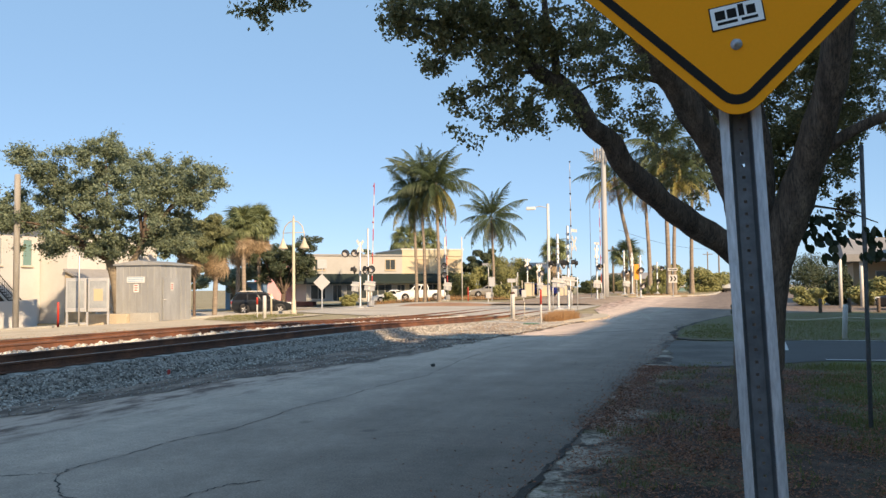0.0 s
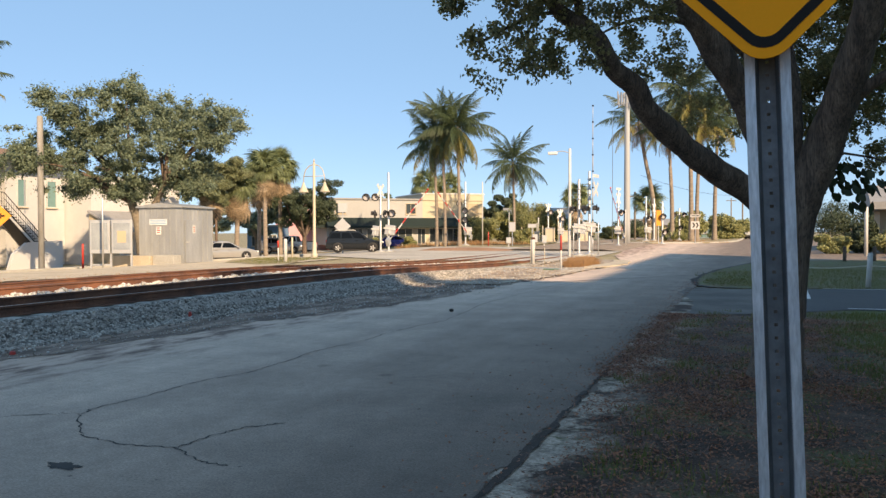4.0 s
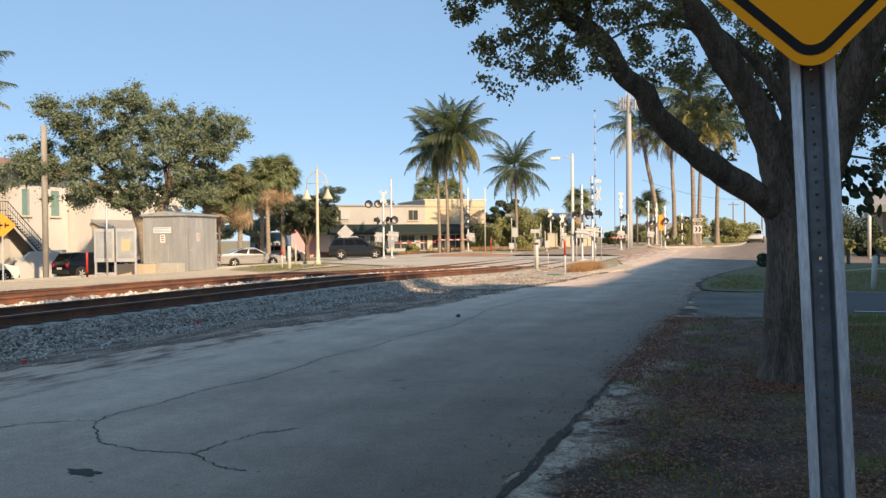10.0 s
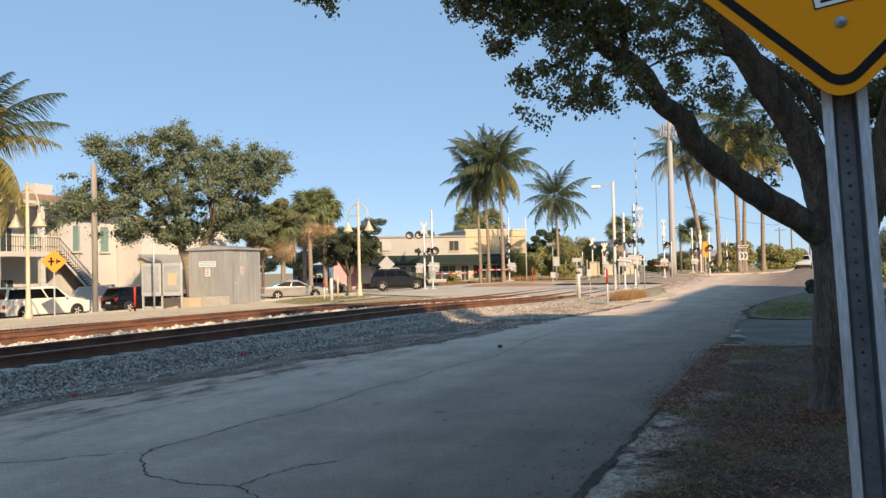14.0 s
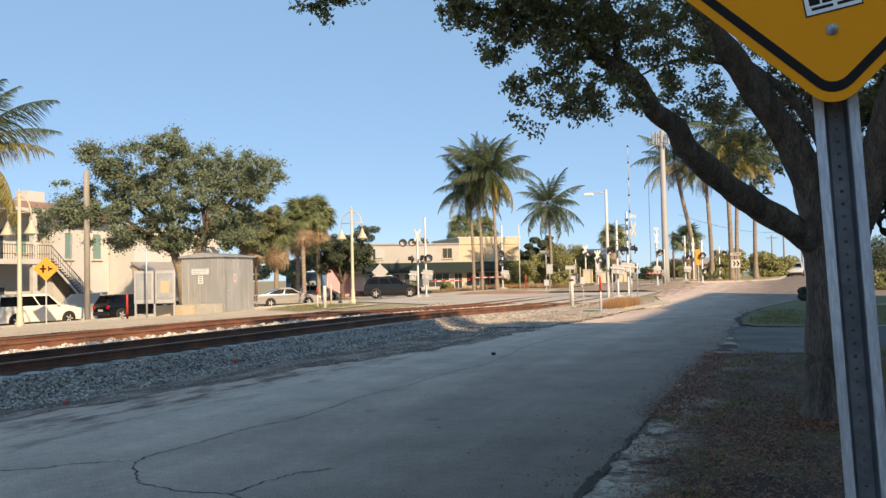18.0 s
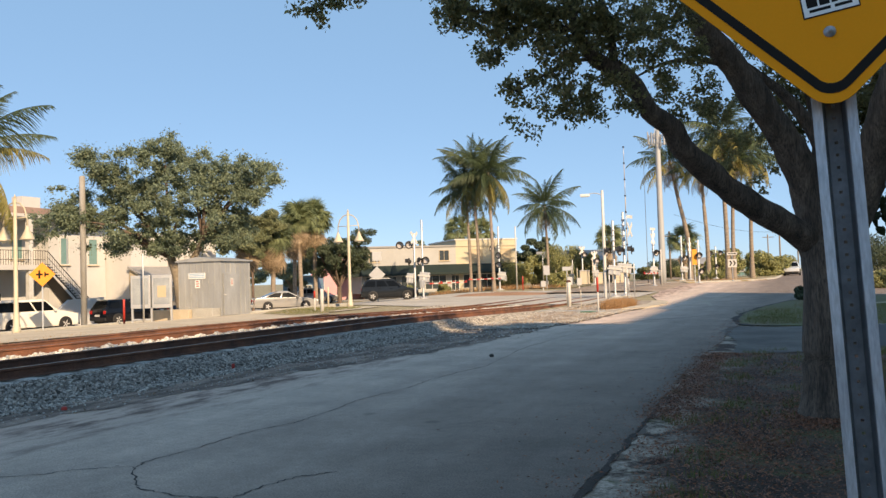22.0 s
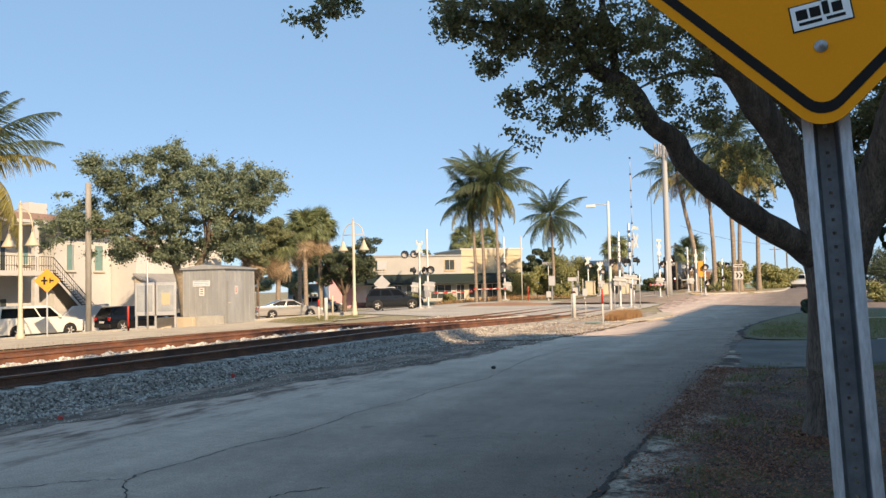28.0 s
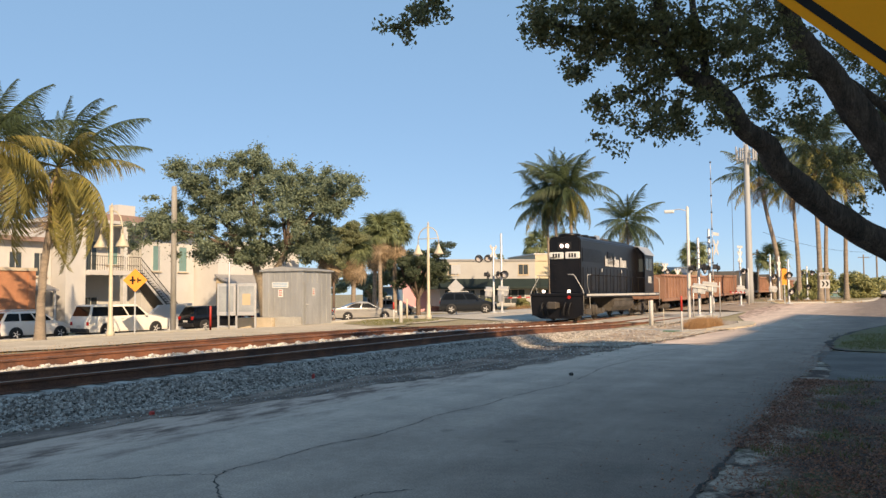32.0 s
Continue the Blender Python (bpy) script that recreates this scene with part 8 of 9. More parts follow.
def litter():
    """Fallen leaves on the verge and along the road edge."""
    rng = np.random.default_rng(12)
    k = 62000
    x = -1.25 + np.abs(rng.normal(0, 1.9, k))
    y = 16.4 - 17.5 * rng.random(k) ** 0.8
    drift = rng.normal(size=(90, 2)) * (1.3, 4.0) + (0.5, 8.5)
    pick = (90 * rng.random(k) ** 1.7).astype(int)
    heap = rng.random(k) < 0.62
    x = np.where(heap, drift[pick, 0] + rng.normal(0, 0.22, k), x)
    y = np.where(heap, drift[pick, 1] + rng.normal(0, 0.3, k), y)
    edge = np.arange(k) % 34 == 0
    x = np.where(x < -1.4, -2.8 - x, x)
    x = np.where(edge, -1.45 - np.abs(rng.normal(0, 0.28, k)) * (1 + 2.5 * (rng.random(k) < 0.15)), np.maximum(x, -1.6))
    y = np.where(edge, rng.uniform(3, 27, k), np.where(y < 0.5, 1.0 - y, np.where(y > 16.4, 32.8 - y, y)))
    rim = np.arange(k) % 8 == 1                     # a brown drift against the asphalt
    x = np.where(rim, -1.36 + rng.normal(0, 0.15, k), x)
    y = np.where(rim, 9.0 + 7.5 * rng.random(k), y)
    a, L, w = rng.uniform(0, 6.283, k), rng.uniform(0.008, 0.024, k), rng.uniform(0.004, 0.010, k)
    z = rng.uniform(0.004, 0.02, k)
    c, s = np.cos(a), np.sin(a)
    quad = []
    for u, v, h in ((-L, 0 * w, 0.0), (0 * L, w, 0.012), (L, 0 * w, 0.016), (0 * L, -w, 0.012)):
        quad.append(np.stack([x + u * c - v * s, y + u * s + v * c, z + h * rng.random(k)], 1))
    V = np.stack(quad, 1).reshape(-1, 3)
    me = mesh_of("fallen_leaves", V.tolist(), (np.arange(k)[:, None] * 4 + np.arange(4)).tolist(), LITTER)
    tagged(new("fallen_leaves", me), "brown fallen leaves on the verge and road edge", "leaves", kind="stuff")


litter()
bm = B()
rp = random.Random(5)
for k in range(44):
    a = k * math.pi / 22
    r_ = 0.8 + 0.12 * math.sin(a * 5) + rp.uniform(-0.13, 0.13)
    bm.verts.new((-4.36 + 0.17 * r_ * math.cos(a + 0.2), 4.33 + 0.085 * r_ * math.sin(a), 0.004))
bm.faces.new(bm.verts)
tagged(finish("road_patch", bm, CRACK), "dark worn patch in the asphalt", "patch", kind="structure")
st_ = thing("road_stone", "small dark clod lying on the road", "stone", pose(-5.6, 15.4, 0.0))
bm = B()
bmesh.ops.create_icosphere(bm, subdivisions=2, radius=0.05)
for v in bm.verts:
    v.co *= 1 + 0.25 * noise.noise(v.co * 30)
    v.co.z = v.co.z * 0.7 + 0.025
part("clod", bm, CRACK, st_)
post("marker_flag", "tiny orange survey flag at the road edge", "flag", -9.75, 12.55, 0.0, 0.12, 0.03, RED)
post("marker_flag", "tiny orange survey paint mark peg", "flag", -9.0, 8.0, 0.0, 0.05, 0.04, RED)
post("rope_post", "short pale wooden post of the lawn's rope fence", "post", 0.55, 27.6, 0.0, 0.7, 0.06, CREAM, group="rope fence posts")
post("rope_post", "short pale wooden post of the lawn's rope fence", "post", 6.2, 29.9, 0.0, 0.7, 0.06, CREAM, group="rope fence posts")
bm = B()
tube(bm, bez([(0.55, 27.6, 0.62), (1.9, 26.7, 0.5), (3.12, 25.8, 0.62)], 4) + bez([(3.12, 25.8, 0.62), (4.7, 27.9, 0.5), (6.2, 29.9, 0.62)], 4), 0.014, 5)
tagged(finish("rope", bm, CREAM), "sagging pale rope strung between the lawn posts", "rope")
for i, (x_, y_) in enumerate(((4.6, 47.5), (6.1, 48.3), (7.6, 49.0), (9.2, 49.6), (10.9, 50.2))):
    post("bollard", "low dark wooden bollard at the edge of the lawn", "bollard", x_, y_, 0.0, 0.8, 0.09, BARK, group="lawn bollards")
for i, (x_, y_, h_) in enumerate(((6.6, 56.0, 3.0), (8.0, 57.5, 2.6), (11.5, 57.0, 3.4), (14.0, 57.0, 3.0))):
    post("park_post", "white post before the park building", "post", x_, y_, 0.1, h_, 0.11, WHITE, group="park posts")
vb = thing("valve_box", "small green plastic valve box lid in the sand", "utility box", pose(-7.76, 33.2, 0.0, 0, 0, 12))
bm = B()
box(bm, -0.32, 0.32, -0.2, 0.2, -0.05, 0.07, 0.015)
part("lid", bm, surface("valve_green", (0.06, 0.16, 0.09), 0.6, 0, 20, 2, 0.2), vb)


def agave(x, y, z, r, seed):
    """A rosette of stiff pointed blades."""
    rr = random.Random(seed)
    root = thing("agave", "green rosette plant with stiff pointed leaves", "plant", pose(x, y, z), "agaves")
    for i in range(22):
        az, el = i * 2.4 + rr.uniform(-0.2, 0.2), radians(rr.uniform(25, 80))
        d = Vector((math.cos(az) * math.cos(el), math.sin(az) * math.cos(el), math.sin(el)))
        s = d.cross(Vector((0, 0, 1))).normalized()
        u = s.cross(d)
        ln = r * rr.uniform(0.8, 1.15)
        bm = B()
        rows = [[bm.verts.new(d * ln * t + s * w * q + u * (0.02 * abs(q) - 0.12 * ln * t * t)) for q in (-1, 0, 1)] for t, w in ((0, 0.05), (0.35, 0.085), (0.75, 0.055))]
        tip = bm.verts.new(d * ln - u * 0.12 * ln)
        for a, b in zip(rows, rows[1:]):
            for j in range(2):
                bm.faces.new((a[j], a[j + 1], b[j + 1], b[j]))
        for j in range(2):
            bm.faces.new((rows[-1][j], rows[-1][j + 1], tip))
        part("leaf", bm, LEAF_SHRUB, root)


for i, (x_, y_, r_) in enumerate(((-7.7, 89.0, 1.3), (-6.75, 89.3, 1.2), (-8.6, 89.6, 1.0))):
    agave(x_, y_, 0.62, r_, 300 + i)


# ---- vehicles ----
def slab(bm, outline, width, mi=0):
    """A side outline (y, z) spread to both sides; width(z) gives the half width."""
    left = [bm.verts.new((-width(z), y, z)) for y, z in outline]
    right = [bm.verts.new((width(z), y, z)) for y, z in outline]
    k = len(outline)
    fs = [bm.faces.new(left), bm.faces.new(right[::-1])]
    for i in range(k):
        fs.append(bm.faces.new((left[i], right[i], right[(i + 1) % k], left[(i + 1) % k])))
    for f in fs:
        f.material_index = mi
    bmesh.ops.recalc_face_normals(bm, faces=bm.faces)
    return fs


CAR_KINDS = {
    # length, width, height, belt, hood height, hood end, windscreen base, roof front, roof rear, tail top, wheel radius, front axle, rear axle
    "sedan": dict(L=4.85, W=1.83, H=1.46, belt=0.93, hood=0.95, scr=1.05, rf=0.2, rr=-0.75, tail=-2.0, deck=1.0, r=0.33, fa=1.42, ra=-1.42),
    "suv": dict(L=4.45, W=1.84, H=1.68, belt=1.08, hood=1.05, scr=1.0, rf=0.35, rr=-1.75, tail=-2.1, deck=1.1, r=0.36, fa=1.35, ra=-1.32),
    "large_suv": dict(L=5.6, W=2.02, H=1.94, belt=1.22, hood=1.2, scr=1.25, rf=0.6, rr=-2.45, tail=-2.68, deck=1.22, r=0.40, fa=1.78, ra=-1.62),
    "pickup": dict(L=5.7, W=2.0, H=1.88, belt=1.2, hood=1.18, scr=1.2, rf=0.6, rr=-0.75, tail=-0.95, deck=1.2, r=0.40, fa=1.85, ra=-1.7),
}


def car(kind, paint, label, group="", rack=False):
    k = CAR_KINDS[kind]
    L, W, H, belt = k["L"] / 2, k["W"] / 2, k["H"], k["belt"]
    root = thing("car" if kind != "pickup" else "pickup_truck", label, "car" if kind != "pickup" else "pickup", None, group)
    lo = 0.24 if kind == "sedan" else 0.30

    def wide(z):
        return W * (0.93 if z < lo + 0.1 else 1.0 if z < belt - 0.12 else 0.955)
    hood = k["hood"]
    out = [(-L + 0.1, lo), (-L + 0.02, lo + 0.25), (-L, belt - 0.25), (-L + 0.06, k["deck"] - 0.02), (k["tail"], k["deck"] + 0.01), (k["scr"], belt + 0.04), (L - 0.75, hood - 0.06), (L - 0.25, hood - 0.2), (L - 0.04, belt - 0.33), (L, lo + 0.3), (L - 0.08, lo)]
    if kind in ("suv", "large_suv"):
        out[3:5] = [(-L + 0.05, belt)]
    bm = B()
    slab(bm, out, wide)
    bmesh.ops.bevel(bm, geom=[e for e in bm.edges], offset=0.045, segments=2, affect="EDGES", profile=0.6, clamp_overlap=True)
    part("body", bm, paint, root, "", True)
    # cabin

    def cab(z):
        t = (z - belt) / (H - belt)
        return W * (0.945 - 0.17 * max(0, t) ** 1.2)
    base_r = k["tail"] if kind == "sedan" else (-L + 0.05 if kind != "pickup" else k["tail"])
    c = [(base_r, belt - 0.02), (k["rr"] - (0.06 if kind != "sedan" else 0), H - 0.06), (k["rr"] + 0.18, H), (k["rf"] - 0.15, H), (k["rf"], H - 0.05), (k["scr"] + 0.12, belt - 0.02)]
    bm = B()
    slab(bm, c, cab)
    bmesh.ops.bevel(bm, geom=[e for e in bm.edges], offset=0.03, segments=2, affect="EDGES", profile=0.6, clamp_overlap=True)
    cabin = part("cabin", bm, paint, root, "", True)

    def lerp_y(z, a, b):
        return a[0] + (b[0] - a[0]) * (z - a[1]) / (b[1] - a[1])
    z0, z1 = belt + 0.04, H - 0.13
    ya, yb = lerp_y(z0, c[0], c[1]), lerp_y(z1, c[0], c[1])
    yc, yd = lerp_y(z1, c[5], c[4]), lerp_y(z0, c[5], c[4])
    span = 3 if kind in ("suv", "large_suv") else 2
    edges = [i / span for i in range(span + 1)]
    for s in (-1, 1):
        for i in range(span):
            g = 0.05
            u0, u1 = edges[i], edges[i + 1]
            p = [(ya + 0.12 + (yd - 0.2 - ya - 0.12) * u0 + g * (i > 0), z0), (ya + 0.12 + (yd - 0.2 - ya - 0.12) * u1 - g * (i < span - 1), z0), (yb + 0.1 + (yc - 0.14 - yb - 0.1) * u1 - g * (i < span - 1), z1), (yb + 0.1 + (yc - 0.14 - yb - 0.1) * u0 + g * (i > 0), z1)]
            bm = B()
            vs = [bm.verts.new((s * (cab(z) + 0.008), y, z)) for y, z in p]
            f = bm.faces.new(vs if s > 0 else vs[::-1])
            r = bmesh.ops.extrude_face_region(bm, geom=[f])
            for v in [q for q in r["geom"] if isinstance(q, bmesh.types.BMVert)]:
                v.co.x -= s * 0.012
            bmesh.ops.recalc_face_normals(bm, faces=bm.faces)
            part("side_window", bm, CARGLASS, cabin)
    for nm, (y0, y1), off in (("windscreen", (yd, yc), 0.012), ("rear_window", (ya, yb), -0.012)):
        bm = B()
        q0, q1 = cab(z0) - 0.12, cab(z1) - 0.1
        vs = [bm.verts.new(p) for p in ((-q0, y0 + off, z0 + 0.01), (q0, y0 + off, z0 + 0.01), (q1, y1 + off, z1 + 0.03), (-q1, y1 + off, z1 + 0.03))]
        f = bm.faces.new(vs if off > 0 else vs[::-1])
        r = bmesh.ops.extrude_face_region(bm, geom=[f])
        for v in [q for q in r["geom"] if isinstance(q, bmesh.types.BMVert)]:
            v.co.y -= off
        bmesh.ops.recalc_face_normals(bm, faces=bm.faces)
        part(nm, bm, CARGLASS, cabin)
    for y in (k["fa"], k["ra"]):
        for s in (-1, 1):
            r = k["r"]
            bm = B()
            lathe(bm, [(r + 0.045, -0.10), (r + 0.045, 0.005), (r + 0.01, 0.006)], 20, axis=0)
            arch = part("wheel_arch", bm, BLACK_PLASTIC, root)
            arch.matrix_basis = pose(s * (W - 0.002), y, r + 0.02, 0, 0, 0 if s > 0 else 180)
            bm = B()
            lathe(bm, [(r * 0.62, -0.12), (r * 0.95, -0.12), (r, -0.09), (r, 0.02), (r * 0.95, 0.045), (r * 0.66, 0.05)], 24, axis=0)
            wheel = part("wheel", bm, TYRE, root, "black tyre on an alloy rim")
            wheel.matrix_basis = pose(s * (W - 0.015), y, r, 0, 0, 0 if s > 0 else 180)
            bm = B()
            lathe(bm, [(r * 0.66, 0.0), (r * 0.66, 0.04), (r * 0.58, 0.045), (r * 0.52, 0.02), (r * 0.2, 0.03), (0.02, 0.035)], 20, axis=0)
            part("rim", bm, RIM, wheel)
            bm = B()
            for a in range(5):
                t = a * 2 * math.pi / 5
                d = Vector((0, math.cos(t), math.sin(t)))
                e = Vector((0, -d.z, d.y)) * r * 0.09
                vs = [bm.verts.new(Vector((0.052, 0, 0)) + d * r * q + e * m) for q, m in ((0.12, -1), (0.6, -0.8), (0.6, 0.8), (0.12, 1))]
                bm.faces.new(vs)
            part("spoke", bm, RIM, wheel)
    for s in (-1, 1):
        bm = B()
        hz = belt - 0.22 if kind != "large_suv" else belt - 0.4
        box(bm, min(s * (W - 0.30), s * (W - 0.04)), max(s * (W - 0.30), s * (W - 0.04)), -L - 0.012, -L + 0.16, hz - 0.1, hz + 0.12, 0.02)
        part("tail_light", bm, TAIL, root, "red tail light")
        bm = B()
        box(bm, min(s * (W - 0.48), s * (W - 0.07)), max(s * (W - 0.48), s * (W - 0.07)), L - 0.24, L - 0.015, belt - 0.36, belt - 0.2, 0.02)
        part("headlight", bm, LAMPGLASS, root, "clear headlight")
        bm = B()
        box(bm, min(s * (W + 0.0), s * (W + 0.17)), max(s * (W + 0.0), s * (W + 0.17)), k["scr"] - 0.3, k["scr"] - 0.15, belt + 0.0, belt + 0.14, 0.03)
        part("mirror", bm, paint, root)
        for yy in ((k["scr"] - 0.95), (k["scr"] - 1.95)):
            bm = B()
            box(bm, min(s * (W * 0.998), s * (W + 0.02)), max(s * (W * 0.998), s * (W + 0.02)), yy, yy + 0.18, belt - 0.14, belt - 0.1)
            part("door_handle", bm, paint, root)
    for y0, y1 in ((L - 0.1, L + 0.03), (-L - 0.03, -L + 0.1)):
        bm = B()
        box(bm, -W * 0.92, W * 0.92, y0, y1, lo + 0.02, lo + 0.24, 0.03)
        part("bumper", bm, BLACK_PLASTIC if kind != "sedan" else paint, root)
    bm = B()
    box(bm, -0.26, 0.26, -L - 0.04, -L - 0.031, lo + 0.3, lo + 0.43)
    part("number_plate", bm, WHITE, root, "blank pale number plate")
    bm = B()
    box(bm, -W * 0.8, W * 0.8, -L + 0.25, L - 0.25, 0.16, lo + 0.05)
    part("underbody", bm, BLACK_PLASTIC, root)
    if rack:
        for s in (-1, 1):
            bm = B()
            tube(bm, [(s * W * 0.7, k["rr"] + 0.2, H), (s * W * 0.7, k["rr"] + 0.3, H + 0.06), (s * W * 0.7, k["rf"] - 0.4, H + 0.06), (s * W * 0.7, k["rf"] - 0.3, H)], 0.034, 6)
            part("roof_rail", bm, WHITE, root, "pale roof rail")
    if kind == "pickup":
        bm = B()
        box(bm, -W * 0.93, W * 0.93, -L + 0.08, k["tail"] + 0.1, belt - 0.02, belt + 0.06)
        part("bed_rail", bm, BLACK_PLASTIC, root)
    return root


def placed(x, y, heading):
    """A car's pose on the street, tilted with the ground."""
    return pose(x, y, ground_z(x, y) + 0.012, 0, 0, heading)


suv_grey = car("suv", car_paint("paint_charcoal", (0.014, 0.017, 0.021)), "charcoal compact SUV with pale roof rails waiting at the gate", rack=True)
sedan_beige = car("sedan", car_paint("paint_champagne", (0.44, 0.425, 0.40), 0.45), "silver champagne sedan waiting in the queue")
sedan_blue = car("sedan", car_paint("paint_dark_blue", (0.03, 0.035, 0.05), 0.3), "dark blue sedan stopped behind the notice board")
suv_black = car("suv", car_paint("paint_black", (0.005, 0.006, 0.009), 0.0), "black SUV stopped in the queue")
suv_white = car("large_suv", car_paint("paint_white", (0.78, 0.76, 0.70)), "long white SUV with dark windows in the queue")
wagon_white = car("suv", car_paint("paint_pearl", (0.74, 0.73, 0.70)), "white crossover car beside the palms", rack=True)
sedan_white = car("sedan", car_paint("paint_white_plain", (0.75, 0.75, 0.73)), "white sedan driving off the crossing")
pickup_white = car("pickup", car_paint("paint_white_truck", (0.74, 0.74, 0.72)), "white pickup driving off the crossing")
sedan_royal = car("sedan", car_paint("paint_royal_blue", (0.018, 0.024, 0.14), 0.3), "bright blue sedan driving off the crossing")
pickup_silver = car("pickup", car_paint("paint_silver", (0.62, 0.63, 0.64), 0.2), "silver pickup stopped on the far road")
car_dark = car("suv", car_paint("paint_dark_green", (0.02, 0.025, 0.03), 0.3), "dark SUV stopped on the far road")
hatch_silver = car("sedan", car_paint("paint_pale_silver", (0.33, 0.31, 0.28), 0.3), "silver car driving off the crossing")
parked_red = car("sedan", car_paint("paint_navy", (0.035, 0.05, 0.11), 0.3), "dark blue car parked by the pink shop")
parked_silver = car("suv", car_paint("paint_grey", (0.22, 0.23, 0.25), 0.5), "grey car parked by the shops")
for ob_, (x_, y_, a_) in ((pickup_silver, (0.2, 122.5, 178)), (car_dark, (-1.2, 131.0, 178)), (parked_red, (-53.6, 85.4, 60)), (parked_silver, (-47.5, 76.0, -60))):
    ob_.matrix_basis = placed(x_, y_, a_)
for ob_, (x_, y_, a_) in ((car("sedan", car_paint("paint_shadow", (0.03, 0.03, 0.035), 0.2), "dark car parked by the park building"), (10.5, 53.0, 85)),):
    ob_.matrix_basis = placed(x_, y_, a_)


# ---- train ----
def bogie(parent, y, wheels=2, mat=LOCO_UNDER):
    gap = 2.74 if wheels == 2 else 1.78
    bm = B()
    box(bm, -1.0, 1.0, y - 0.2, y + 0.2, 0.5, 0.85, 0.03)
    b = part("bogie", bm, mat, parent, "grimy cast bogie")
    for s in (-1, 1):
        bm = B()
        prism(bm, [(y - gap * 0.75, 0.42), (y - gap * 0.72, 0.62), (y - gap * 0.3, 0.66), (y - gap * 0.15, 0.86), (y + gap * 0.15, 0.86), (y + gap * 0.3, 0.66), (y + gap * 0.72, 0.62), (y + gap * 0.75, 0.42), (y + gap * 0.2, 0.30), (y - gap * 0.2, 0.30)], 0, s * 1.08 - 0.09, s * 1.08 + 0.09)
        bmesh.ops.recalc_face_normals(bm, faces=bm.faces)
        part("side_frame", bm, mat, b)
        for q in (-0.25, 0.25):
            bm = B()
            tube(bm, [(s * 1.2, y + q, 0.35), (s * 1.2, y + q, 0.8)], 0.11, 8)
            part("spring", bm, mat, b)
        for q in (-0.5, 0.5):
            bm = B()
            box(bm, min(s * 1.15, s * 1.28), max(s * 1.15, s * 1.28), y + q * gap - 0.17, y + q * gap + 0.17, 0.36, 0.66, 0.02)
            part("axle_box", bm, mat, b)
    for q in (-0.5, 0.5):
        for s in (-1, 1):
            bm = B()
            lathe(bm, [(0.52, -0.03), (0.52, 0.0), (0.49, 0.005), (0.48, 0.10), (0.3, 0.08), (0.08, 0.14)], 22, axis=0)
            w = part("wheel", bm, LOCO_UNDER, b)
            w.matrix_basis = pose(s * 0.72, y + q * gap, 0.52 if wheels == 2 else 0.5, 0, 0, 0 if s > 0 else 180)
    return b


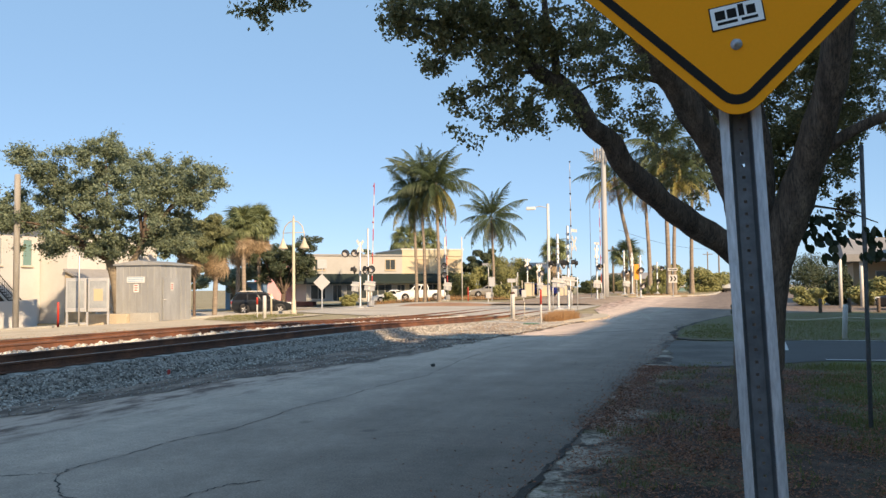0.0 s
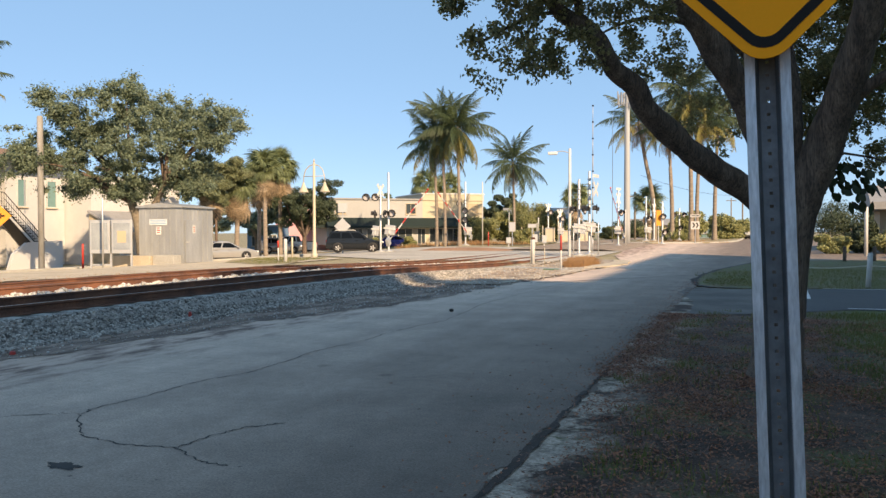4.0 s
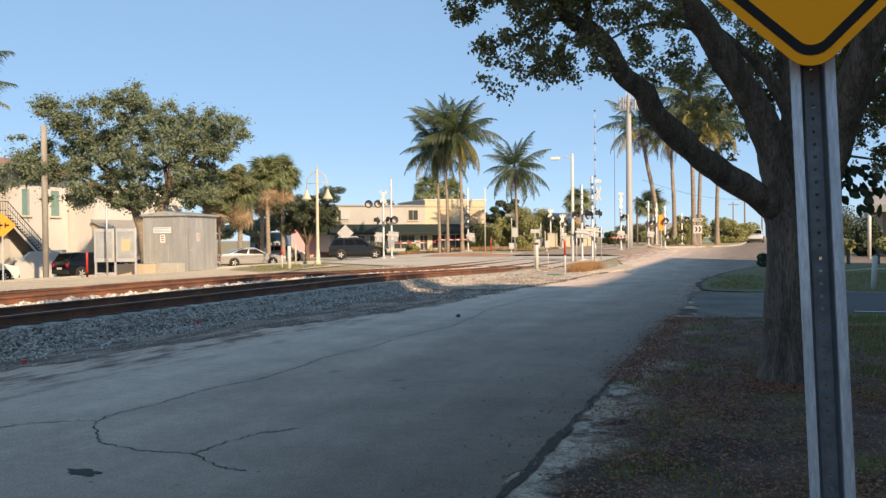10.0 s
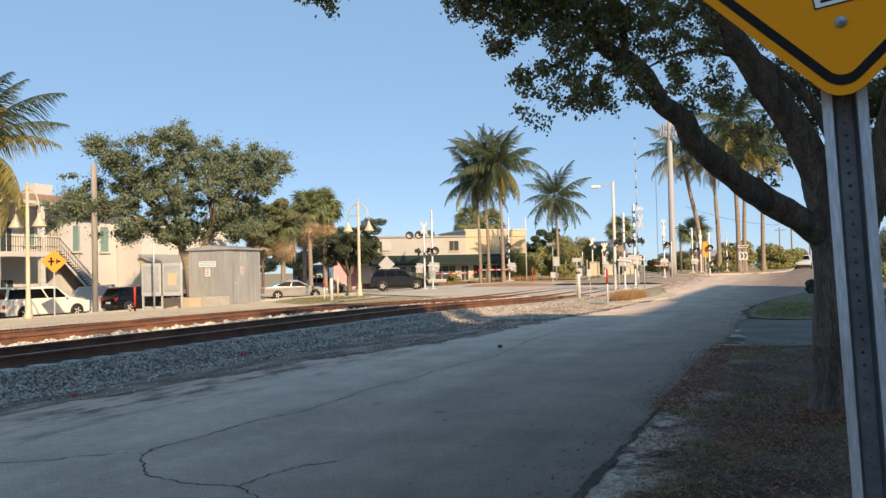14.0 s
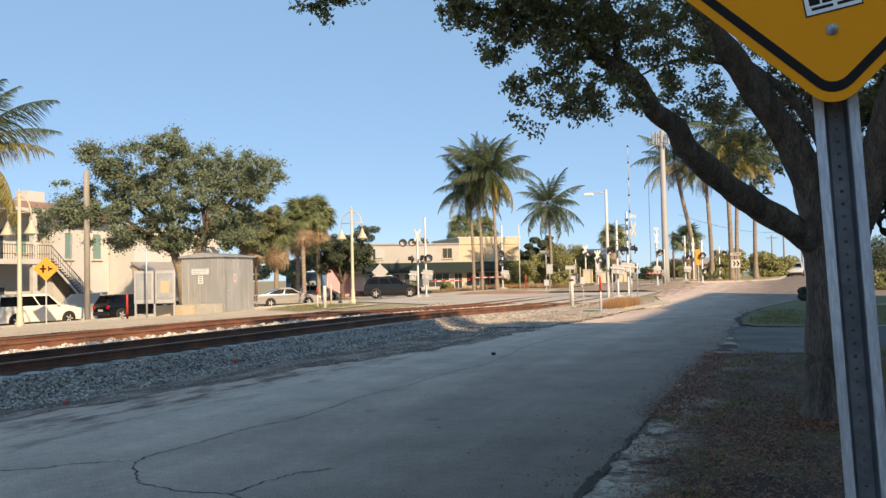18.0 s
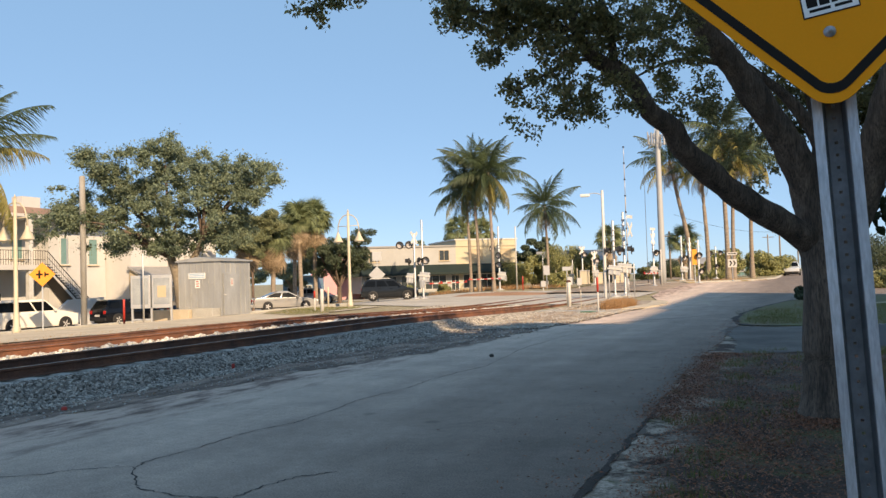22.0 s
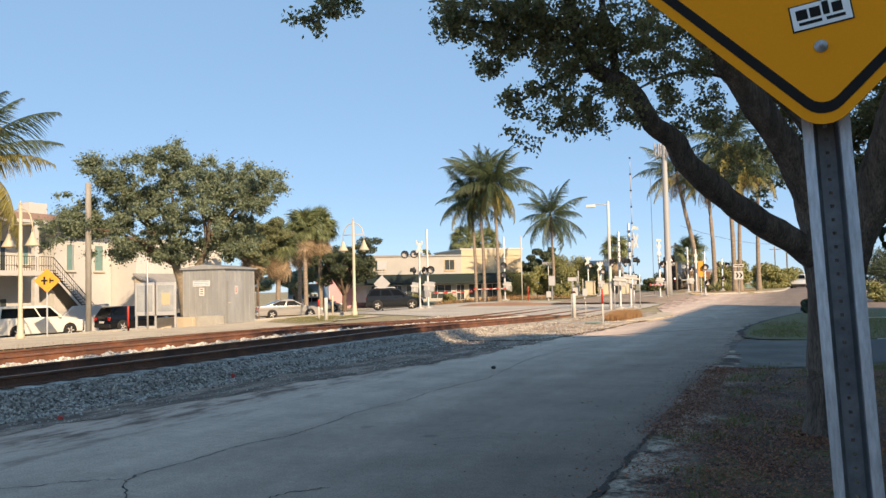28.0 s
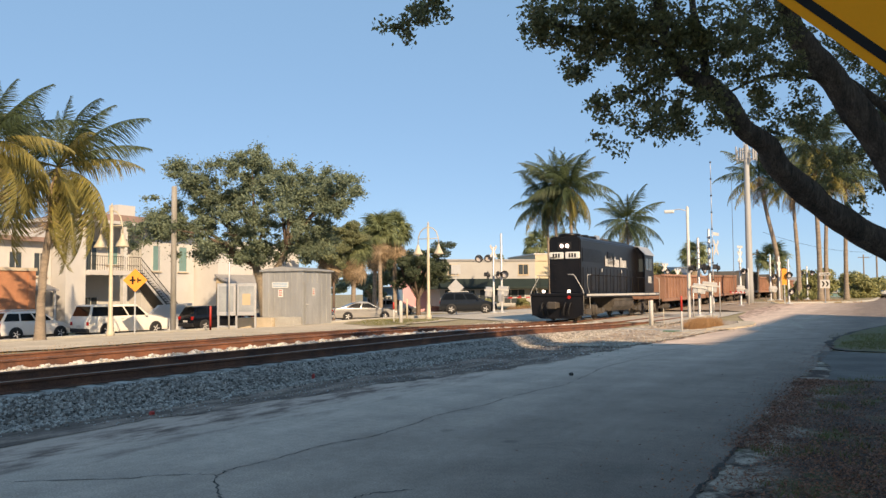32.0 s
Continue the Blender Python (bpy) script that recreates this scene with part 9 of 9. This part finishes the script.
def locomotive():
    """A four-axle road switcher running long hood first. Front at y = 0 facing -Y; rail head at z = 0."""
    root = thing("locomotive", "black diesel locomotive running long hood first with lit headlights", "locomotive")
    L = 17.2
    bm = B()
    box(bm, -1.52, 1.52, 0.55, L - 0.5, 1.28, 1.52, 0.02)
    part("frame", bm, LOCO_BLACK, root, "deep black underframe")
    bm = B()
    box(bm, 1.525, 1.535, 0.9, L - 0.7, 1.36, 1.47)
    box(bm, -1.535, -1.525, 0.9, L - 0.7, 1.36, 1.47)
    part("stripe", bm, WHITE, root, "white sill stripe")
    # long hood with chamfered top corners
    bm = B()
    sec = [(-0.92, 1.52), (0.92, 1.52), (0.92, 4.5), (0.76, 4.68), (-0.76, 4.68), (-0.92, 4.5)]
    prism(bm, sec, 1, 1.75, 13.2)
    bmesh.ops.recalc_face_normals(bm, faces=bm.faces)
    bmesh.ops.bevel(bm, geom=[e for e in bm.edges], offset=0.05, segments=2, affect="EDGES")
    hood = part("long_hood", bm, LOCO_BLACK, root, "long black engine hood")
    # side doors and louvres
    for s in (-1, 1):
        for i in range(15):
            y = 2.1 + i * 0.72
            bm = B()
            box(bm, min(s * 0.921, s * 0.945), max(s * 0.921, s * 0.945), y, y + 0.64, 1.62, 2.95, 0.008)
            part("hood_door", bm, LOCO_BLACK, hood)
        for y0, y1, z0, z1 in ((2.0, 5.6, 3.3, 4.05), (6.6, 8.0, 3.25, 4.0)):
            bm = B()
            for k in range(9):
                z = z0 + (z1 - z0) * k / 9
                box(bm, min(s * 0.921, s * 0.965), max(s * 0.921, s * 0.965), y0, y1, z, z + 0.045)
            part("louvre", bm, LOCO_BLACK, hood, "radiator louvres")
    for i, y in enumerate((2.6, 4.0, 5.4)):
        bm = B()
        lathe(bm, [(0.62, 4.66), (0.64, 4.82), (0.56, 4.86), (0.1, 4.82)], 20, (0, y, 0))
        part("roof_fan", bm, LOCO_BLACK, hood, "round roof cooling fan")
    bm = B()
    box(bm, -0.4, 0.4, 7.6, 8.6, 4.66, 4.86, 0.03)
    part("exhaust_stack", bm, LOCO_UNDER, hood)
    bm = B()
    box(bm, -0.5, 0.5, 9.4, 12.4, 4.66, 4.8, 0.03)
    part("blower_housing", bm, LOCO_BLACK, hood)
    bm = B()
    box(bm, 0.2, 0.34, 6.3, 7.0, 4.7, 4.98)
    part("horn", bm, ALU, hood)
    # cab near the rear
    bm = B()
    prism(bm, [(-1.48, 1.52), (1.48, 1.52), (1.48, 4.05), (1.05, 4.55), (-1.05, 4.55), (-1.48, 4.05)], 1, 13.0, 15.4)
    bmesh.ops.recalc_face_normals(bm, faces=bm.faces)
    bmesh.ops.bevel(bm, geom=[e for e in bm.edges], offset=0.04, segments=2, affect="EDGES")
    cabp = part("cab", bm, LOCO_BLACK, root, "black driver's cab")
    bm = B()
    prism(bm, [(-1.56, 4.02), (-1.08, 4.62), (1.08, 4.62), (1.56, 4.02), (1.08, 4.56), (-1.08, 4.56)], 1, 12.9, 15.5)
    bmesh.ops.recalc_face_normals(bm, faces=bm.faces)
    part("cab_roof", bm, ALU, cabp, "pale weathered cab roof edge")
    for s in (-1, 1):
        for y0, y1 in ((13.3, 14.0), (14.15, 14.9)):
            bm = B()
            box(bm, min(s * 1.475, s * 1.49), max(s * 1.475, s * 1.49), y0, y1, 3.0, 3.8, 0.01)
            part("cab_window", bm, WINDOW, cabp)
        bm = B()
        box(bm, min(s * 1.1, s * 1.4), max(s * 1.1, s * 1.4), 12.975, 13.0, 2.9, 3.75)
        part("cab_window", bm, WINDOW, cabp)
    bm = B()
    prism(bm, [(-0.85, 1.52), (0.85, 1.52), (0.85, 2.6), (0.6, 2.9), (-0.6, 2.9), (-0.85, 2.6)], 1, 15.4, 16.6)
    bmesh.ops.recalc_face_normals(bm, faces=bm.faces)
    part("short_hood", bm, LOCO_BLACK, root, "low short hood")
    # front of the long hood
    bm = B()
    for x in (-0.16, 0.16):
        lathe(bm, [(0.10, 1.70), (0.10, 1.735), (0.02, 1.74)], 16, (x, 0, 4.14), 1)
    part("headlight", bm, HEADLIGHT, root, "lit twin headlight")
    bm = B()
    box(bm, -0.38, 0.38, 1.72, 1.748, 3.94, 4.34, 0.02)
    part("headlight_housing", bm, BLACK_PLASTIC, root)
    for x in (-0.47, 0.47):
        bm = B()
        box(bm, x - 0.42, x + 0.42, 1.66, 1.745, 3.42, 3.80, 0.06)
        nb = part("number_board", bm, LAMPGLASS, root, "white number board with bars")
        bm = B()
        for q in (-0.16, 0.0, 0.16):
            box(bm, x + q - 0.05, x + q + 0.05, 1.652, 1.6595, 3.5, 3.72)
        part("number_bar", bm, BLACK, nb)
    for i in range(6):
        bm = B()
        box(bm, -0.86, -0.5, 1.60, 1.64, 1.9 + i * 0.4, 1.93 + i * 0.4)
        part("ladder_rung", bm, LOCO_BLACK, root)
    # front platform, pilot, steps, ditch lights
    bm = B()
    box(bm, -1.52, 1.52, 0.35, 1.75, 1.36, 1.50, 0.02)
    part("front_platform", bm, LOCO_BLACK, root)
    bm = B()
    prism(bm, [(-1.5, 1.36), (1.5, 1.36), (1.45, 0.35), (0.9, 0.14), (-0.9, 0.14), (-1.45, 0.35)], 1, 0.42, 0.55)
    bmesh.ops.recalc_face_normals(bm, faces=bm.faces)
    part("pilot", bm, LOCO_BLACK, root, "black pilot plate")
    bm = B()
    box(bm, -0.17, 0.17, -0.25, 0.45, 0.72, 1.02, 0.05)
    box(bm, -0.26, 0.26, -0.4, -0.2, 0.68, 1.06, 0.06)
    part("coupler", bm, LOCO_UNDER, root, "grimy knuckle coupler")
    for x in (-0.8, -0.5, 0.5, 0.8):
        bm = B()
        tube(bm, bez([(x, 0.42, 1.0), (x, 0.2, 0.85), (x * 0.9, 0.2, 0.5), (x * 0.9, 0.3, 0.35)], 4), 0.035, 6)
        part("air_hose", bm, BLACK_PLASTIC, root)
    for x in (-0.72, 0.72):
        bm = B()
        lathe(bm, [(0.075, 0.30), (0.075, 0.40), (0.03, 0.41)], 14, (x, 0, 1.62), 1)
        part("ditch_light", bm, HEADLIGHT_DIM, root, "lit ditch light")
    bm = B()
    lathe(bm, [(0.09, 0.33), (0.09, 0.40)], 12, (0.72, 0, 1.30), 1)
    part("marker_light", bm, TAIL, root)
    for s in (-1, 1):
        for k in range(4):
            bm = B()
            box(bm, min(s * 1.05, s * 1.52), max(s * 1.05, s * 1.52), 0.5 + 0.05 * k, 0.9, 0.30 + k * 0.30, 0.33 + k * 0.30)
            part("step", bm, LOCO_UNDER, root)
        bm = B()
        tube(bm, [(s * 1.5, 0.45, 0.62), (s * 1.5, 0.45, 1.6), (s * 1.42, 0.46, 1.75), (s * 0.98, 0.5, 2.48), (s * 0.9, 0.5, 2.52), (s * 0.62, 0.5, 2.52)], 0.02, 6)
        part("handrail", bm, WHITE, root, "white front handrail")
        bm = B()
        tube(bm, [(s * 1.5, 1.5, 0.7), (s * 1.5, 1.45, 1.45), (s * 1.5, 1.15, 1.85), (s * 1.5, 1.12, 2.45), (s * 1.5, 1.2, 2.52), (s * 1.5, 1.75, 2.52)], 0.02, 6)
        part("handrail", bm, WHITE, root, "white step handrail")
        bm = B()
        tube(bm, [(s * 1.48, 1.6, 2.5), (s * 1.48, 12.9, 2.5)], 0.02, 6)
        part("handrail", bm, BLACK, root)
        for k in range(9):
            bm = B()
            tube(bm, [(s * 1.48, 1.7 + k * 1.38, 1.5), (s * 1.48, 1.7 + k * 1.38, 2.5)], 0.018, 6)
            part("stanchion", bm, BLACK, root)
        bm = B()
        tube(bm, [(s * 1.5, L - 0.4, 0.6), (s * 1.5, L - 0.4, 2.5), (s * 1.3, L - 0.4, 2.55)], 0.022, 6)
        part("handrail", bm, WHITE, root)
        x_ = 6.1
        for wd in (0.16, 0.3, 0.3, 0.14, 0.3, 0.16, 0.3, 0.0, 0.36, 0.3, 0.28, 0.2, 0.0, 0.36, 0.3, 0.3, 0.28, 0.2):
            if wd:
                bm = B()
                tall = 0.62 if wd in (0.36, 0.16) else 0.46
                box(bm, min(s * 0.946, s * 0.952), max(s * 0.946, s * 0.952), x_, x_ + wd * 0.8, 3.1, 3.1 + tall)
                part("lettering_bar", bm, WHITE, root, "plain white bar of the side lettering")
            x_ += (wd or 0.25) * 0.94
        bm = B()
        for q in (-0.3, 0.0, 0.3):
            box(bm, min(s * 1.482, s * 1.489), max(s * 1.482, s * 1.489), 14.2 + q, 14.4 + q, 2.15, 2.6)
        part("number_bar", bm, WHITE, root)
        bm = B()
        for q in (9.4, 5.4):
            box(bm, min(s * 0.946, s * 0.951), max(s * 0.946, s * 0.951), q, q + 0.14, 2.75, 2.95)
        part("label_bar", bm, WHITE, root)
    bm = B()
    prism(bm, [(-1.35, 1.26), (1.35, 1.26), (1.35, 0.75), (1.05, 0.42), (-1.05, 0.42), (-1.35, 0.75)], 1, 6.3, 10.6)
    bmesh.ops.recalc_face_normals(bm, faces=bm.faces)
    bmesh.ops.bevel(bm, geom=[e for e in bm.edges], offset=0.05, segments=2, affect="EDGES")
    part("fuel_tank", bm, LOCO_UNDER, root, "grimy fuel tank")
    for s in (-1, 1):
        bm = B()
        tube(bm, [(s * 1.25, 6.4, 1.1), (s * 1.25, 10.4, 1.1)], 0.14, 10)
        part("air_reservoir", bm, LOCO_UNDER, root)
    bogie(root, 3.1)
    bogie(root, 13.6)
    return root


def gondola(y0, mat, L=16.5, label="rusty open gondola wagon with ribbed sides", h=2.55):
    """An open wagon whose front end stands y0 behind the locomotive's front."""
    root = thing("gondola_wagon", label, "wagon")
    bm = B()
    for s in (-1, 1):
        box(bm, min(s * 1.42, s * 1.48), max(s * 1.42, s * 1.48), 0.4, L - 0.4, 1.05, 1.05 + h)
    box(bm, -1.42, 1.42, 0.4, 0.48, 1.05, 1.05 + h)
    box(bm, -1.42, 1.42, L - 0.48, L - 0.4, 1.05, 1.05 + h)
    box(bm, -1.42, 1.42, 0.48, L - 0.48, 1.05, 1.15)
    part("body", bm, mat, root)
    n = 15
    for s in (-1, 1):
        for i in range(n + 1):
            y = 0.4 + (L - 0.9) * i / n
            bm = B()
            box(bm, min(s * 1.482, s * 1.60), max(s * 1.482, s * 1.60), y, y + 0.11, 1.1, 1.05 + h - 0.12)
            part("side_rib", bm, mat, root)
        bm = B()
        box(bm, min(s * 1.40, s * 1.62), max(s * 1.40, s * 1.62), 0.35, L - 0.35, 1.05 + h - 0.1, 1.05 + h + 0.05)
        part("top_rail", bm, mat, root)
        bm = B()
        box(bm, min(s * 1.40, s * 1.58), max(s * 1.40, s * 1.58), 0.35, L - 0.35, 0.88, 1.1)
        part("side_sill", bm, mat, root)
    bm = B()
    box(bm, -0.2, 0.2, -0.15, L + 0.15, 0.7, 1.04)
    part("centre_sill", bm, LOCO_UNDER, root)
    bogie(root, 2.1, 1)
    bogie(root, L - 2.1, 1)
    root["gap"] = y0
    return root


loco = locomotive()
wagons = []
at_y = 17.6
for i_, (mat_, lab_, hh_) in enumerate(((GONDOLA, "rusty red gondola wagon with ribbed sides", 1.75), (GONDOLA, "rusty brown gondola wagon with ribbed sides", 1.8), (HOPPER_GREY, "dark grey open wagon with ribbed sides", 2.3), (GONDOLA, "rusty gondola wagon further back", 1.75), (HOPPER_GREY, "grey wagon further back", 2.4), (GONDOLA, "rusty gondola wagon at the rear", 1.75))):
    wagons.append((gondola(at_y, mat_, 16.0, lab_, hh_), at_y))
    at_y += 16.7


# ---- what moves ----
def motions():
    def drive(ob, keys):
        rows = [(t, placed(x, y, a)) for t, x, y, a in keys]
        walk(ob, rows)

    drive(suv_grey, [(0, -33.8, 54.2, -52.9), (0.5, -30.86, 56.15, -59.8), (1.0, -29.57, 56.86, -62.4), (1.5, -29.05, 57.13, -63.3), (2.0, -29.03, 57.14, -63.3), (32, -29.03, 57.14, -63.3)])
    drive(sedan_beige, [(0, -42.4, 27.0, -3.5), (0.5, -42.05, 32.5, -5), (1.0, -41.58, 37.18, -7), (1.5, -41.23, 39.7, -9.3), (2.0, -40.59, 42.97, -12.9), (3.0, -38.75, 48.21, -25.2), (4.0, -36.97, 51.2, -38), (5.2, -35.8, 52.5, -46), (6.0, -35.74, 52.55, -46.2), (32, -35.74, 52.55, -46.2)])
    drive(sedan_blue, [(0, -43.6, -14, 0), (2.0, -43.0, 8, -1), (4.0, -42.3, 28, -3.5), (5.0, -41.05, 40.6, -10), (5.5, -40.35, 43.6, -14), (6.0, -40.02, 45.0, -16), (6.8, -39.9, 45.5, -17), (8.4, -39.5, 46.6, -20), (9.0, -39.48, 46.7, -20), (32, -39.48, 46.7, -20)])
    drive(suv_black, [(0, -44.0, -50, 0), (4.0, -43.3, 0, -1), (6.0, -42.2, 27.5, -4), (7.0, -41.75, 35.7, -6), (7.5, -41.54, 37.57, -7.2), (8.0, -41.18, 39.8, -8.8), (8.6, -40.95, 41.3, -10.3), (9.2, -40.88, 41.75, -10.8), (32, -40.88, 41.75, -10.8)])
    drive(suv_white, [(0, -44.5, -58, 0), (6.0, -43.3, 0, -1), (8.6, -42.5, 22, -3), (9.4, -42.05, 30.0, -4.5), (10.0, -41.9, 33.3, -5.3), (10.8, -41.84, 34.7, -5.5), (12, -41.84, 34.82, -5.5), (32, -41.84, 34.82, -5.5)])
    drive(wagon_white, [(0, -47.5, -58, 0), (9.0, -46.2, 0, -1), (12.0, -45.0, 22, -4), (13.5, -44.7, 29.0, -5), (14.5, -44.6, 30.6, -5), (32, -44.6, 30.6, -5)])
    away = [(-46, 82.2, 112), (-58, 79.3, 97), (-80, 78, 92)]

    def leave(ob, keys, t, x):
        """The keys, then on along the street until it is out of sight."""
        drive(ob, keys + [(t + 1.1 * i, *p) for i, p in enumerate(away)] + [(t + 6, x, 78, 90), (32, x, 78, 90)])
    leave(sedan_white, [(0, -36.78, 86.91, 120), (0.5, -40.01, 85.0, 122)], 1.3, -135)
    leave(pickup_white, [(0, -33.93, 88.57, 119), (0.5, -35.85, 87.46, 120), (1.0, -36.36, 87.16, 120), (1.5, -36.46, 87.1, 120), (2.0, -37.21, 86.66, 120)], 3.6, -128)
    leave(hatch_silver, [(0, -25.6, 89.2, 110), (0.5, -28.4, 87.9, 113), (1.0, -31.3, 86.2, 117), (1.5, -33.8, 84.6, 119), (2.0, -35.3, 83.7, 119), (2.5, -36.4, 83.0, 119), (3.0, -39.0, 81.6, 117)], 5.0, -121)
    leave(sedan_royal, [(0, -21.3, 94.05, 109), (0.5, -23.2, 93.37, 110), (1.0, -25.1, 92.66, 111), (2.0, -30.2, 90.4, 116), (3.0, -35.55, 87.63, 120), (3.5, -37.43, 86.53, 120)], 5.6, -114)

    def swing(ob, place, sign, turns):
        walk(ob, [(t, pose(*place, sign * a, 0, 0)) for t, a in turns])

    turns = [(0, 86), (1.5, 86), (2.2, 71), (3.0, 48), (3.6, 36), (4.6, 17), (5.5, 5), (6.1, 0.5), (6.6, 0), (32, 0)]
    swing(gate_left, (-26.0, 57.5, 1.25), 1, turns)
    swing(gate_right, (-25.9, 75.2, 1.45), -1, [(t, a * 0.86 if t > 2 else a) for t, a in turns])
    swing(gate_near, (-10.8, 74.0, 1.5), -1, turns)

    speed, stop = 17.7, 41.1

    def train_at(ob, back):
        rows = []
        for t in (0, 8, 16, 20, 22, 24, 25, 26, 27, 27.5, 28, 28.5, 29, 29.5, 30, 30.5, 31, 31.5, 32):
            y = stop + speed * (32 - t) + back
            rise = math.degrees(math.atan2(rail_z(y + 13.6) - rail_z(y + 3.1), 10.5))
            rows.append((t, pose(T2, y, rail_z(y + 3.1) - math.tan(radians(rise)) * 3.1 - 0.005, rise, 0, 0)))
        walk(ob, rows)

    train_at(loco, 0.0)
    for ob, back in wagons:
        train_at(ob, back)


motions()
